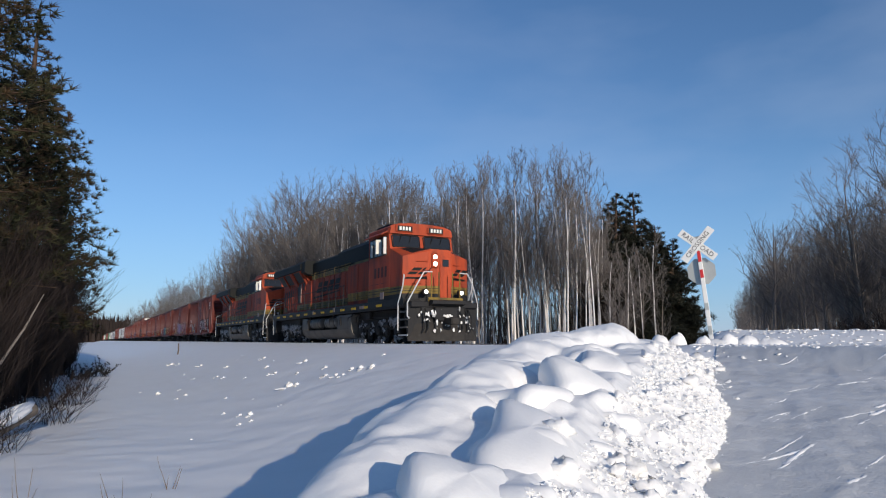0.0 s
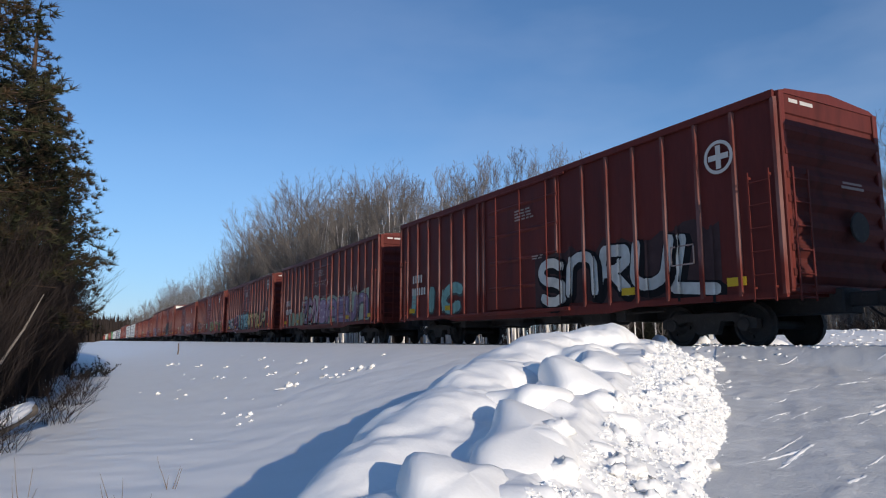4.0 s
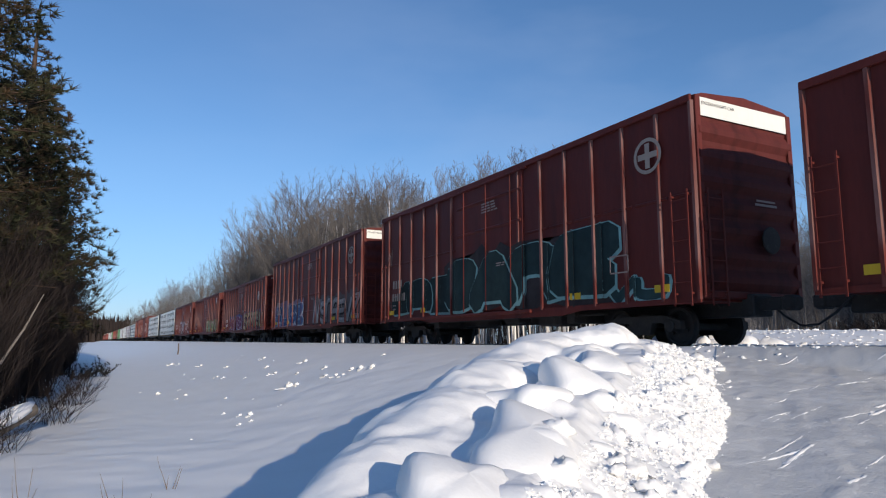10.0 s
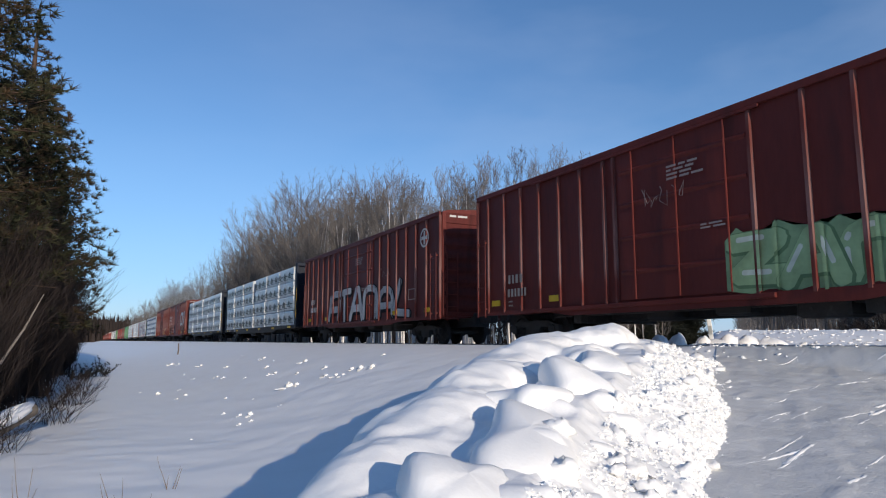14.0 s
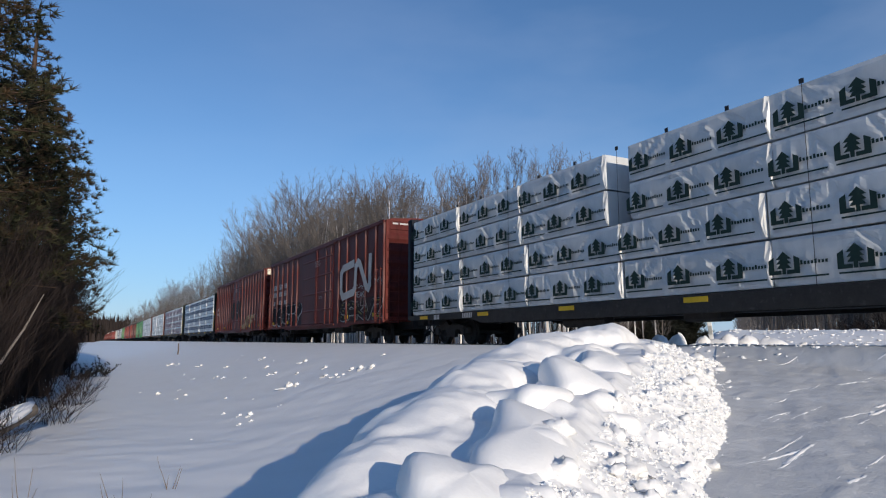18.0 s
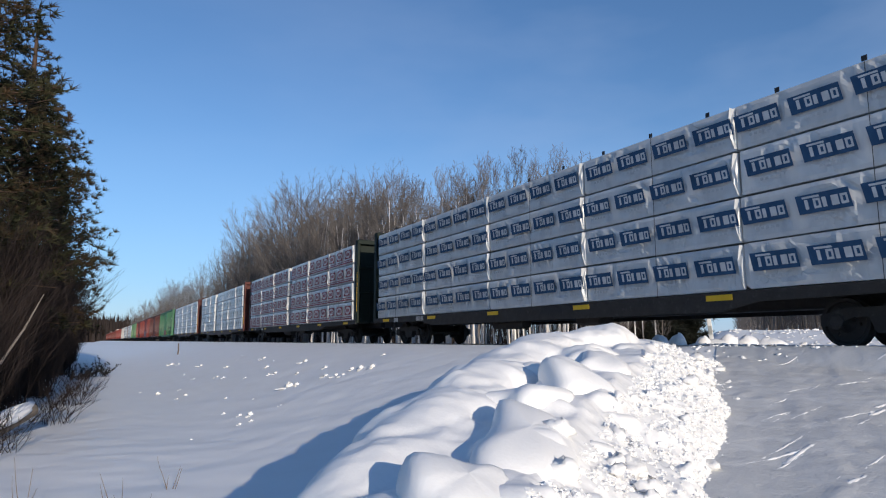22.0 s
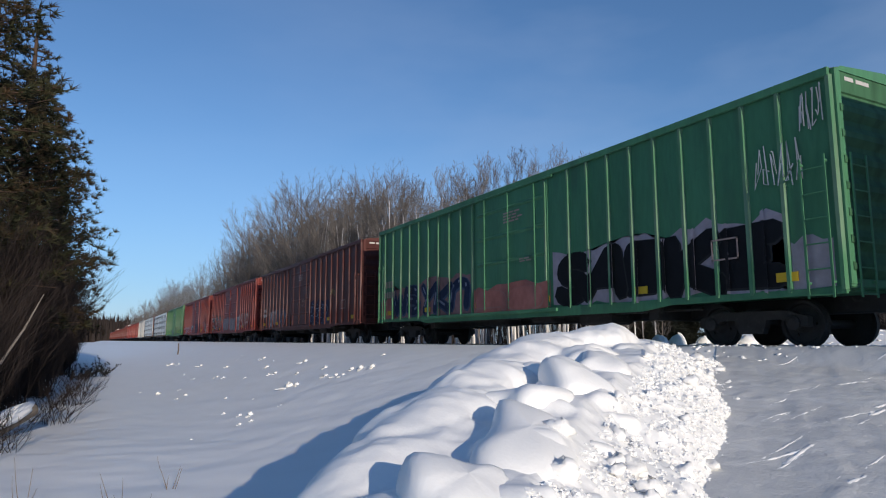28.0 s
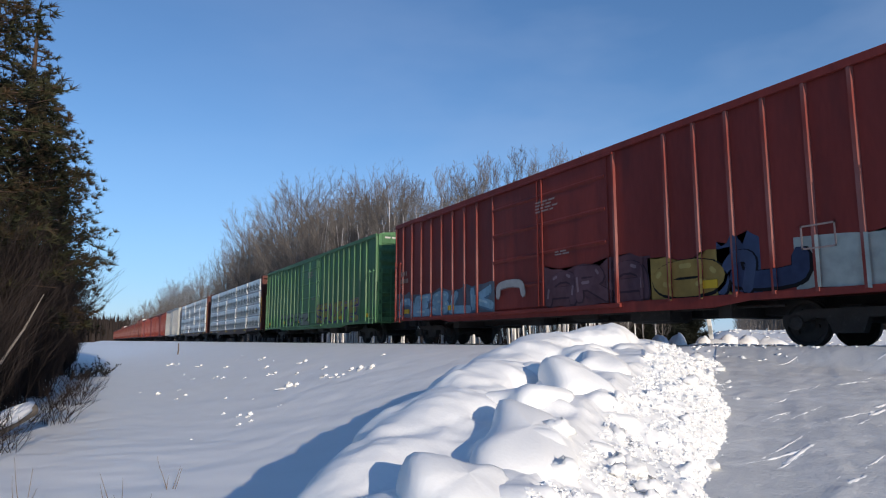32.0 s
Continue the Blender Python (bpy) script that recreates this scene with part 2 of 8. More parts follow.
def ground_height(x, y):
    """The snow's surface: a field that rises to the track, the ploughed road, the woods beyond."""
    along, left = x * RX + y * RY, -x * RY + y * RX
    near = np.exp(-((x - 3) ** 2 + (y - 9) ** 2) / 900.0)
    field = -1.6 + 1.55 * step(x, 1.2, 9.6) + 0.35 * step(-x, 0.3, 3.5)
    field = field + 0.05 * soft_noise(x, y, 2.6, 3) * near * (1 - step(x, 7.5, 9.3)) + 0.02 * soft_noise(x, y, 0.5, 8) * near * (1 - step(x, 8.5, 9.5))
    field = field - 0.5 * step(x, 15.0, 18.5) + 0.25 * soft_noise(x, y, 9.0, 5) * step(x, 17, 22)
    road = -1.42 + 1.38 * np.clip(along / 12.6, -0.3, 1.0) + 0.5 * step(along, 20.6, 25.5) - 0.25 * step(along, 28, 60)
    road = road + 0.010 * soft_noise(along * 0.25, left, 0.22, 12) * step(along, 0, 2) * (1 - step(along, 12.0, 13.2)) + 0.07 * soft_noise(x, y, 1.1, 21) * step(along, 18.5, 20) + 0.008 * soft_noise(along, left, 0.16, 31) * (1 - step(along, 12, 13))
    bed = -0.014 + 0.032 * (1 - step(left, 0.3, 1.3)) * (1 - step(-left, 6.5, 8.5)) + 0.004 * soft_noise(x, y, 0.5, 88)
    side = step(left, 0.3, 1.3) + step(-left, 6.5, 8.5)
    both = road * (1 - side) + field * side
    over_track = step(x, 9.0, 9.8) * (1 - step(x, 14.6, 16.0))
    return both * (1 - over_track) + bed * over_track


def spaced(lo, hi, fine_lo, fine_hi, fine, grow):
    """Grid lines: even inside the fine stretch, widening outside it."""
    out = list(np.arange(fine_lo, fine_hi + 1e-6, fine))
    stepw, p = fine, fine_hi
    while p < hi:
        stepw *= grow
        p += stepw
        out.append(min(p, hi))
    stepw, p, low = fine, fine_lo, []
    while p > lo:
        stepw *= grow
        p -= stepw
        low.append(max(p, lo))
    return np.array(low[::-1] + out)


def sheet(name, xs, ys, height, mat):
    gx, gy = np.meshgrid(xs, ys)
    z = height(gx, gy)
    verts = np.stack([gx, gy, z], -1).reshape(-1, 3)
    w, h = len(xs), len(ys)
    i = (np.arange(h - 1)[:, None] * w + np.arange(w - 1)[None, :]).reshape(-1)
    faces = np.stack([i, i + 1, i + w + 1, i + w], -1)
    me = bpy.data.meshes.new(name)
    me.from_pydata(verts.tolist(), [], faces.tolist())
    me.materials.append(mat)
    me.polygons.foreach_set("use_smooth", [True] * len(me.polygons))
    return me


ground = tagged(new("ground", sheet("ground", spaced(-2500, 2500, -1.5, 10.5, 0.09, 1.09), spaced(-1500, 3000, 1.0, 15.0, 0.09, 1.06), ground_height, SNOW)),
                "snow-covered ground, ploughed road and field beside the track", "ground", kind="structure")

# ---- the ploughed bank beside the road: pillows of snow (along, left, radius along, radius across, height) ----
PILLOWS = [(2.9, 1.8, 0.9, 0.5, 0.18), (2.9, 1.05, 0.34, 0.34, 0.2), (3.9, 1.92, 1.15, 0.56, 0.2), (3.7, 1.15, 0.42, 0.34, 0.24), (4.5, 1.25, 0.5, 0.42, 0.25), (4.95, 2.02, 1.3, 0.56, 0.2), (5.3, 1.0, 0.4, 0.3, 0.2),
           (5.8, 1.4, 0.5, 0.36, 0.25), (6.1, 2.1, 1.35, 0.58, 0.16), (6.7, 1.1, 0.4, 0.32, 0.2), (7.2, 1.55, 0.55, 0.42, 0.18), (7.5, 2.2, 1.3, 0.56, 0.14), (8.1, 1.15, 0.42, 0.34, 0.15), (8.6, 2.1, 1.2, 0.6, 0.13),
           (9.3, 1.7, 0.95, 0.6, 0.2), (9.9, 1.0, 0.36, 0.3, 0.14), (10.7, 0.95, 0.42, 0.36, 0.2), (10.4, 1.7, 0.6, 0.5, 0.12), (1.8, 1.5, 0.8, 0.5, 0.16), (2.0, 0.95, 0.5, 0.36, 0.16)]


def bank_height(along, left):
    x, y = along * RX - left * RY, along * RY + left * RX
    base = ground_height(x, y)
    left = left - 0.13 * soft_noise(along, 0 * along, 0.7, 90, 3) * step(1.2 - left, 0.0, 0.8)
    wob = 0.16 * soft_noise(along, left, 1.1, 40)
    crest = -0.86 + 0.105 * np.minimum(along, 9.4) - 0.12 * np.maximum(along - 9.4, 0) + 0.05 * soft_noise(along, left, 0.8, 41)
    rise = np.clip((left + wob * 0.5 - 0.12) / 0.8, 0, 1) ** 0.85
    edge = 2.0 + 0.05 * np.clip(along - 3, -2, 6)
    back = 1 - step(left + wob, edge, edge + 0.6)
    ends = step(along, 0.3, 1.4) * (1 - step(along, 10.6, 11.7))
    crest = crest - 0.22 * step(left, 1.0, 2.2) * (1 - 0.8 * step(along, 4.0, 7.0))
    z = base + np.maximum(crest - base, 0.0) * rise * back * ends
    bumps = soft_noise(along, left, 0.42, 61, 2)
    for k, (a, l, ra, rl, h) in enumerate(PILLOWS):
        warp = 0.42 * soft_noise(along + 3 * k, left, 0.6, 63, 3) + 0.2 * bumps + (0.5 * soft_noise(along + 7 * k, left, 0.34, 67, 2) if l < 1.6 else 0)
        d = ((along - a) / ra) ** 2 + ((left - l) / rl) ** 2 + warp
        flat = float(np.interp(a, (0, 9.4, 12), (-0.88, 0.107, -0.2))) + (-0.1 if l < 1.6 else 0.0) + (float(np.interp(a, (2.9, 3.9, 4.95, 6.1, 7.5, 8.6, 9.3), (-0.26, -0.15, -0.07, 0.03, 0.06, 0.09, 0.07))) if l > 1.5 else 0.0)
        dome = flat - 0.02 + 0.86 * h * (1 - np.clip(d, 0, 1) ** 2.3) ** 0.75 + 0.34 * h * np.clip((l - left) / rl, -1, 1) - 0.17 * np.clip(d, 0, 1) + 0.05 * bumps + 0.035 * np.abs(soft_noise(along + 5 * k, left, 0.3, 91, 3))
        if l > 1.5:
            z = np.where(d < 1.0, z + 0.5 * (dome - z + np.sqrt((dome - z) ** 2 + 0.012)) * step(1.0 - d, 0.0, 0.18), z)
        else:
            z = np.where((d < 1.0) & (dome > z), dome, z)
    crumble = (1 - step(left, 0.7, 1.0)) * step(left, 0.1, 0.3) * ends * (1 - 0.5 * step(along, 9, 10))
    fine = soft_noise(along, left, 0.13, 47, 3)
    z = z + crumble * (0.05 * soft_noise(along, left, 0.3, 44) + 0.07 * np.abs(fine) + 0.03 * np.abs(soft_noise(along, left, 0.07, 48, 2)))
    z = z + (0.03 * soft_noise(along, left, 0.45, 52, 4) + 0.008 * fine) * ends * back
    z = z + (0.045 * np.abs(soft_noise(along, left, 0.34, 58, 3)) + 0.03 * soft_noise(along, left, 0.8, 59, 2)) * (1 - step(left, 1.4, 1.9)) * step(left, 0.4, 0.9) * ends
    return z - 0.03 * (1 - ends * step(left, 0.05, 0.25) * (1 - step(left, 3.2, 3.6)))


def bank_sheet():
    a, l = np.arange(0.2, 11.9, 0.032), np.arange(-0.16, 3.6, 0.03)
    ga, gl = np.meshgrid(a, l)
    z = bank_height(ga, gl)
    x, y = ga * RX - gl * RY, ga * RY + gl * RX
    w, h = len(a), len(l)
    i = (np.arange(h - 1)[:, None] * w + np.arange(w - 1)[None, :]).reshape(-1)
    me = bpy.data.meshes.new("snowbank")
    me.from_pydata(np.stack([x, y, z], -1).reshape(-1, 3).tolist(), [], np.stack([i, i + 1, i + w + 1, i + w], -1).tolist())
    me.materials.append(SNOW)
    me.polygons.foreach_set("use_smooth", [True] * len(me.polygons))
    return me


tagged(new("snowbank", bank_sheet()), "lumpy white snowbank ploughed up along the road edge", "snowbank", kind="structure")


def at_road(along, left):
    return along * RX - left * RY, along * RY + left * RX


def snow_clods():
    """Broken snow on the bank's road face and along its foot."""
    rnd = random.Random(5)
    g = Geo()
    spots = [(rnd.uniform(1.2, 11.0), 0.04 + 0.78 * rnd.random() ** 1.1) for _ in range(5600)]
    aa, ll = np.array(spots).T
    zz = bank_height(aa, ll)
    for i, (a, l) in enumerate(spots):
        r = rnd.choice((0.008, 0.01, 0.013, 0.016, 0.022, 0.03)) * rnd.uniform(0.75, 1.15) * (0.55 + 0.05 * a)
        x, y = at_road(a, l)
        g.lump(x, y, float(zz[i]) + r * 0.1, r * rnd.uniform(0.8, 1.5), r * rnd.uniform(0.8, 1.5), r * rnd.uniform(0.5, 0.9), i, 0.5, 4, 6)
    tagged(new("snow_crumbs", g.mesh("snow_crumbs", SNOW_ROUGH)), "broken snow crumbs on the bank's road side", "snow", kind="stuff")
    for i in range(40):
        a = rnd.uniform(2.5, 11.2)
        l = rnd.uniform(0.1, 0.95) if i > 5 else rnd.uniform(-0.05, 0.1)
        r = rnd.uniform(0.035, 0.085)
        x, y = at_road(a, l)
        z = float(bank_height(np.array([a]), np.array([max(l, 0.05)]))[0])
        g = Geo().lump(0, 0, 0, r * rnd.uniform(0.9, 1.5), r, r * 0.75, i + 900, 0.5, 6, 8)
        tagged(new("snow_chunk", g.mesh("snow_chunk", SNOW_ROUGH, True)), "angular chunk of ploughed snow on the bank", "snow chunk", "ploughed snow chunks").matrix_basis = pose(x, y, z + r * 0.25, 0, 0, rnd.uniform(0, 180))
    # broken slabs along the crest: along, left, height of the middle, half sizes, heading, tilts
    for i, (a, l, z, sa, sl, sh, turn, ta, tl) in enumerate(((2.75, 1.12, -0.6, 0.36, 0.26, 0.2, 25, -14, 18), (3.72, 1.1, -0.53, 0.66, 0.33, 0.22, 12, -10, 16), (4.85, 1.42, -0.4, 0.46, 0.36, 0.19, -20, 8, -14), (5.55, 1.2, -0.27, 0.42, 0.32, 0.22, 30, -18, 20), (6.1, 1.58, -0.22, 0.3, 0.24, 0.15, -15, 5, 10),
                                                            (6.7, 1.15, -0.17, 0.4, 0.3, 0.18, 10, -8, 14), (7.6, 1.5, -0.12, 0.55, 0.4, 0.19, -25, 6, -8), (8.4, 1.1, -0.08, 0.36, 0.28, 0.17, 18, -10, 14), (9.3, 1.35, -0.02, 0.26, 0.22, 0.16, 0, 0, 6), (9.9, 1.0, -0.03, 0.42, 0.3, 0.18, 35, -6, 10), (10.6, 0.95, -0.05, 0.3, 0.26, 0.14, -10, 4, 8), (4.3, 0.85, -0.62, 0.2, 0.17, 0.13, 40, 10, 12), (5.1, 0.8, -0.5, 0.16, 0.14, 0.1, -30, 12, -8))):
        g = Geo()
        ph = [rnd.uniform(0, 6.28) for _ in range(5)]
        ring_n, n = 12, 26
        power = lambda v, e: math.copysign(abs(v) ** e, v)
        for j in range(ring_n + 1):
            b = math.pi * j / ring_n
            for k in range(n):
                c = 2 * math.pi * k / n
                w = 1 + (0.1 * math.sin(2 * c + ph[0] + b) + 0.08 * math.sin(3 * c + ph[1]) + 0.06 * math.sin(5 * c + 2 * b + ph[2]) + 0.03 * math.sin(4 * b + 3 * c + ph[3])) * math.sin(b)
                g.v.append((0.88 * sa * w * power(math.sin(b), 0.7) * power(math.cos(c), 0.62), 0.88 * sl * w * power(math.sin(b), 0.7) * power(math.sin(c), 0.62), 0.85 * sh * w * power(math.cos(b), 0.75)))
        for j in range(ring_n):
            for k in range(n):
                p, q = j * n + k, j * n + (k + 1) % n
                g.f.append((p, q, q + n, p + n))
        x, y = at_road(a, l)
        tagged(new("snow_block", g.mesh("snow_block", SNOW, True)), "broken rounded block of ploughed snow on the bank", "snow block", "ploughed snow blocks").matrix_basis = pose(x, y, z, 0, 0, 90 - math.degrees(ROAD) + turn) @ pose(0, 0, 0, tl, ta, 0)
    # lumps that rolled down the field: place, size, length of the tail behind
    rolled = [(4.6, 17.0, 0.15, 0.6), (4.75, 16.8, 0.09, 0.3), (3.05, 14.2, 0.1, 0.35), (2.9, 14.5, 0.06, 0.2), (2.92, 13.5, 0.045, 0.1), (2.03, 22.9, 0.13, 0.1), (2.66, 21.3, 0.07, 0.1), (2.73, 15.4, 0.05, 0.1), (6.2, 16.1, 0.13, 0.5), (6.35, 15.7, 0.11, 0.45), (6.1, 16.5, 0.09, 0.4),
              (5.6, 16.3, 0.08, 0.6), (5.5, 16.8, 0.07, 0.5), (5.65, 15.9, 0.07, 0.5), (6.31, 27.2, 0.12, 0.6), (5.53, 23.4, 0.11, 0.5), (4.16, 23.8, 0.09, 0.3), (4.13, 24.9, 0.09, 0.3), (4.62, 32.3, 0.14, 0.5), (5.03, 28.2, 0.11, 0.4), (5.17, 20.7, 0.08, 0.3), (5.0, 20.9, 0.06, 0.2), (5.46, 19.3, 0.08, 0.3), (6.42, 21.8, 0.11, 0.6),
              (6.07, 18.6, 0.09, 0.35), (7.5, 17.7, 0.07, 0.3), (4.12, 39.5, 0.16, 0.5), (4.3, 38.0, 0.12, 0.4), (5.87, 11.1, 0.1, 0.15)]
    for i in range(14):
        rolled.append((rnd.uniform(1.4, 6.6), rnd.uniform(12, 32), rnd.uniform(0.02, 0.05), rnd.uniform(0.05, 0.2)))
    for i, (x, y, r, tail) in enumerate(rolled):
        z = float(ground_height(np.array([x]), np.array([y]))[0])
        r, tail, turn = r * (0.72 if y < 22 else 0.55), tail * 0.8, rnd.uniform(35, 60)
        slope = (float(ground_height(np.array([x + 0.3 * math.cos(radians(turn))]), np.array([y + 0.3 * math.sin(radians(turn))]))[0]) - z) / 0.3
        g = Geo().lump(0, 0, r * 0.12, r * rnd.uniform(0.9, 1.3), r * rnd.uniform(0.8, 1.1), r * rnd.uniform(0.6, 0.8), i + 300, 0.35, 7, 10)
        g.lump(-tail * 0.45, 0, -0.45 * tail * slope, tail * 0.55 + r * 0.4, r * rnd.uniform(0.5, 0.8), min(0.022, r * 0.25), i + 400, 0.35, 7, 12)
        tagged(new("snow_lump", g.mesh("snow_lump", SNOW, True)), "small rounded snow lump on the smooth field", "snow lump", "snow lumps on the field").matrix_basis = pose(x, y, z, 0, 0, turn)


def road_ridges():
    """Low ridges that the plough left on the road: along, left, length, heading, size."""
    rnd = random.Random(15)
    rows = [(6.6, -0.55, 2.8, 24, 0.016), (5.4, -0.75, 0.45, 30, 0.03), (5.0, -0.55, 0.5, 28, 0.022), (4.6, -0.7, 0.9, 32, 0.016), (4.7, -0.95, 0.6, 30, 0.026), (4.25, -0.8, 0.6, 35, 0.026), (4.5, -0.45, 0.7, 30, 0.014), (5.9, -0.95, 0.9, 26, 0.018),
            (7.4, -1.2, 1.0, 30, 0.02), (8.2, -1.5, 1.1, 34, 0.025), (9.3, -1.3, 0.8, 48, 0.03), (9.9, -2.0, 1.0, 46, 0.03), (6.2, -1.4, 1.0, 30, 0.02), (5.8, -0.4, 0.9, 26, 0.014), (7.6, -0.7, 1.1, 28, 0.018), (3.95, -0.6, 0.5, 38, 0.022), (5.3, -1.3, 0.8, 28, 0.024), (10.8, -2.2, 1.2, 55, 0.03), (8.8, -0.7, 0.9, 36, 0.02), (6.9, -1.9, 1.0, 34, 0.025)]
    for k in range(34):
        a = rnd.uniform(3.6, 11.5)
        rows.append((a, -rnd.uniform(0.25, 0.35 + 0.22 * a), rnd.uniform(0.25, 1.3), rnd.gauss(30, 7), rnd.choice((0.012, 0.016, 0.022, 0.03))))
    for a, l, length, turn, size in rows:
        length, size = length * 0.9, size * 0.85
        n = max(10, int(length / 0.025))
        al, lf, hs = [], [], []
        off = rnd.uniform(0, 50)
        for k in range(n + 1):
            s = k / n - 0.5
            bump = float(soft_noise(np.array([off + s * length * 3]), np.array([0.3]), 0.5, 71, 4)[0])
            taper = max(0.0, 1 - (2 * abs(s)) ** 3)
            for j, p in enumerate((-1.6, -0.8, -0.2, 0.35, 1.0, 1.7)):
                w = size * (1 + 0.5 * bump) * p
                jag = 0.25 * size * float(soft_noise(np.array([off + k * 0.21]), np.array([j * 0.7]), 0.3, 73, 2)[0])
                al.append(a + s * length * math.cos(radians(turn)) + w * math.sin(radians(turn)) + jag)
                lf.append(l - s * length * math.sin(radians(turn)) + w * math.cos(radians(turn)))
                hs.append(-0.02 if j in (0, 5) else size * (0.55, 1.0, 0.8, 0.3)[j - 1] * taper * (0.75 + 0.5 * bump) + jag * taper)
        al, lf = np.array(al), np.array(lf)
        x, y = at_road(al, lf)
        z = ground_height(x, y) + np.array(hs)
        g = Geo()
        g.add(np.stack([x, y, z], -1).tolist(), [(k * 6 + j, k * 6 + j + 1, k * 6 + 7 + j, k * 6 + 6 + j) for k in range(n) for j in range(5)])
        tagged(new("snow_ridge", g.mesh("snow_ridge", SNOW, True)), "thin ridge of snow from the plough on the road", "snow ridge", "plough ridges on the road")
    g = Geo()
    far_spots = np.array([(rnd.uniform(17.4, 26), rnd.uniform(-8, 3)) for _ in range(1100)])
    fx, fy = at_road(far_spots[:, 0], far_spots[:, 1])
    fz = ground_height(fx, fy)
    for i in range(1100):
        x, y, z = float(fx[i]), float(fy[i]), float(fz[i])
        r = rnd.uniform(0.012, 0.04) * rnd.choice((1, 1, 1, 1.8))
        g.lump(x, y, z, r * rnd.uniform(1.2, 3.0), r * rnd.uniform(1.0, 2.0), r * 0.55, i, 0.4, 4, 6)
    for i in range(220):
        a, l = rnd.uniform(11.2, 13.4), rnd.uniform(-6, 1.2)
        x, y = at_road(a, l)
        r = rnd.uniform(0.012, 0.04)
        z = float(ground_height(np.array([x]), np.array([y]))[0])
        g.lump(x, y, z, r * 1.4, r, r * 0.7, i, 0.4, 4, 6)
    tagged(new("loose_snow", g.mesh("loose_snow", SNOW_ROUGH, True)), "loose snow lumps thrown about the crossing", "snow", kind="stuff")


snow_clods()
road_ridges()


def packed_road():
    """The ploughed, packed snow of the road with its scraped grooves."""
    m = material("packed_snow", (0.6, 0.605, 0.61), 0.6, vary=0.1, scale=1.1, fine=34, bump=0.9, spec=0.3, stretch=(1, 1, 1), stain=(0.7, 0.705, 0.71), stain_at=0.6)
    a, l = np.arange(0.3, 12.7, 0.04), np.arange(-6.4, 0.24, 0.04)
    ga, gl = np.meshgrid(a, l)
    x, y = at_road(ga, gl)
    t = radians(26)
    u, v = ga * math.cos(t) - gl * math.sin(t), ga * math.sin(t) + gl * math.cos(t)
    groove = soft_noise(u * 0.12, v, 0.3, 81, 3)
    streak = soft_noise(ga * 0.1, gl, 0.2, 83, 3)
    fade = step(gl, -6.4, -5.8) * (1 - step(ga, 12.0, 12.6))
    z = ground_height(x, y) + 0.005 + fade * (0.02 * np.maximum(groove - 0.15, 0) + 0.008 * streak + 0.010 * np.abs(soft_noise(ga, gl, 0.14, 85, 3)) + 0.014 * np.maximum(soft_noise(u * 0.2, v, 0.12, 86, 2) - 0.35, 0))
    w, h = len(a), len(l)
    i = (np.arange(h - 1)[:, None] * w + np.arange(w - 1)[None, :]).reshape(-1)
    me = bpy.data.meshes.new("road")
    me.from_pydata(np.stack([x, y, z], -1).reshape(-1, 3).tolist(), [], np.stack([i, i + 1, i + w + 1, i + w], -1).tolist())
    me.materials.append(m)
    me.polygons.foreach_set("use_smooth", [True] * len(me.polygons))
    tagged(new("road", me), "ploughed road of packed snow with scraped grooves", "road", kind="structure")


packed_road()

# ---- track ----
TRACK = 12.06
track = tagged(new("railway_track"), "single railway track half buried in snow", "railway track", kind="structure")
for sx in (-0.7535, 0.7535):
    rail = [(sx + dx, dz) for dx, dz in ((-0.036, 0.0), (0.036, 0.0), (0.036, -0.035), (0.01, -0.05), (0.01, -0.13), (0.07, -0.15), (0.07, -0.16), (-0.07, -0.16), (-0.07, -0.15), (-0.01, -0.13), (-0.01, -0.05), (-0.036, -0.035))]
    part("rail", Geo().prism(rail, -120, 900, "y"), STEEL, track, "worn steel rail").matrix_basis = pose(TRACK, 0, 0)
tie = Geo().box(-1.3, 1.3, -0.11, 0.11, -0.22, -0.035, 0.01).mesh("tie", WOOD_POST)
for i in range(110):
    part("tie", tie, None, track, at=pose(TRACK, -14 + i * 0.52, 0))


# ---- woods ----
def z_at(x, y):
    return float(ground_height(np.array([float(x)]), np.array([float(y)]))[0])


def bent(rnd, start, direction, length, pieces, wander, lift):
    """A crooked path from start."""
    p, d, out = Vector(start), Vector(direction).normalized(), [Vector(start)]
    for _ in range(pieces):
        d = (d + Vector((rnd.uniform(-1, 1), rnd.uniform(-1, 1), rnd.uniform(-1, 1))) * wander + Vector((0, 0, lift))).normalized()
        p = p + d * (length / pieces)
        out.append(p.copy())
    return out


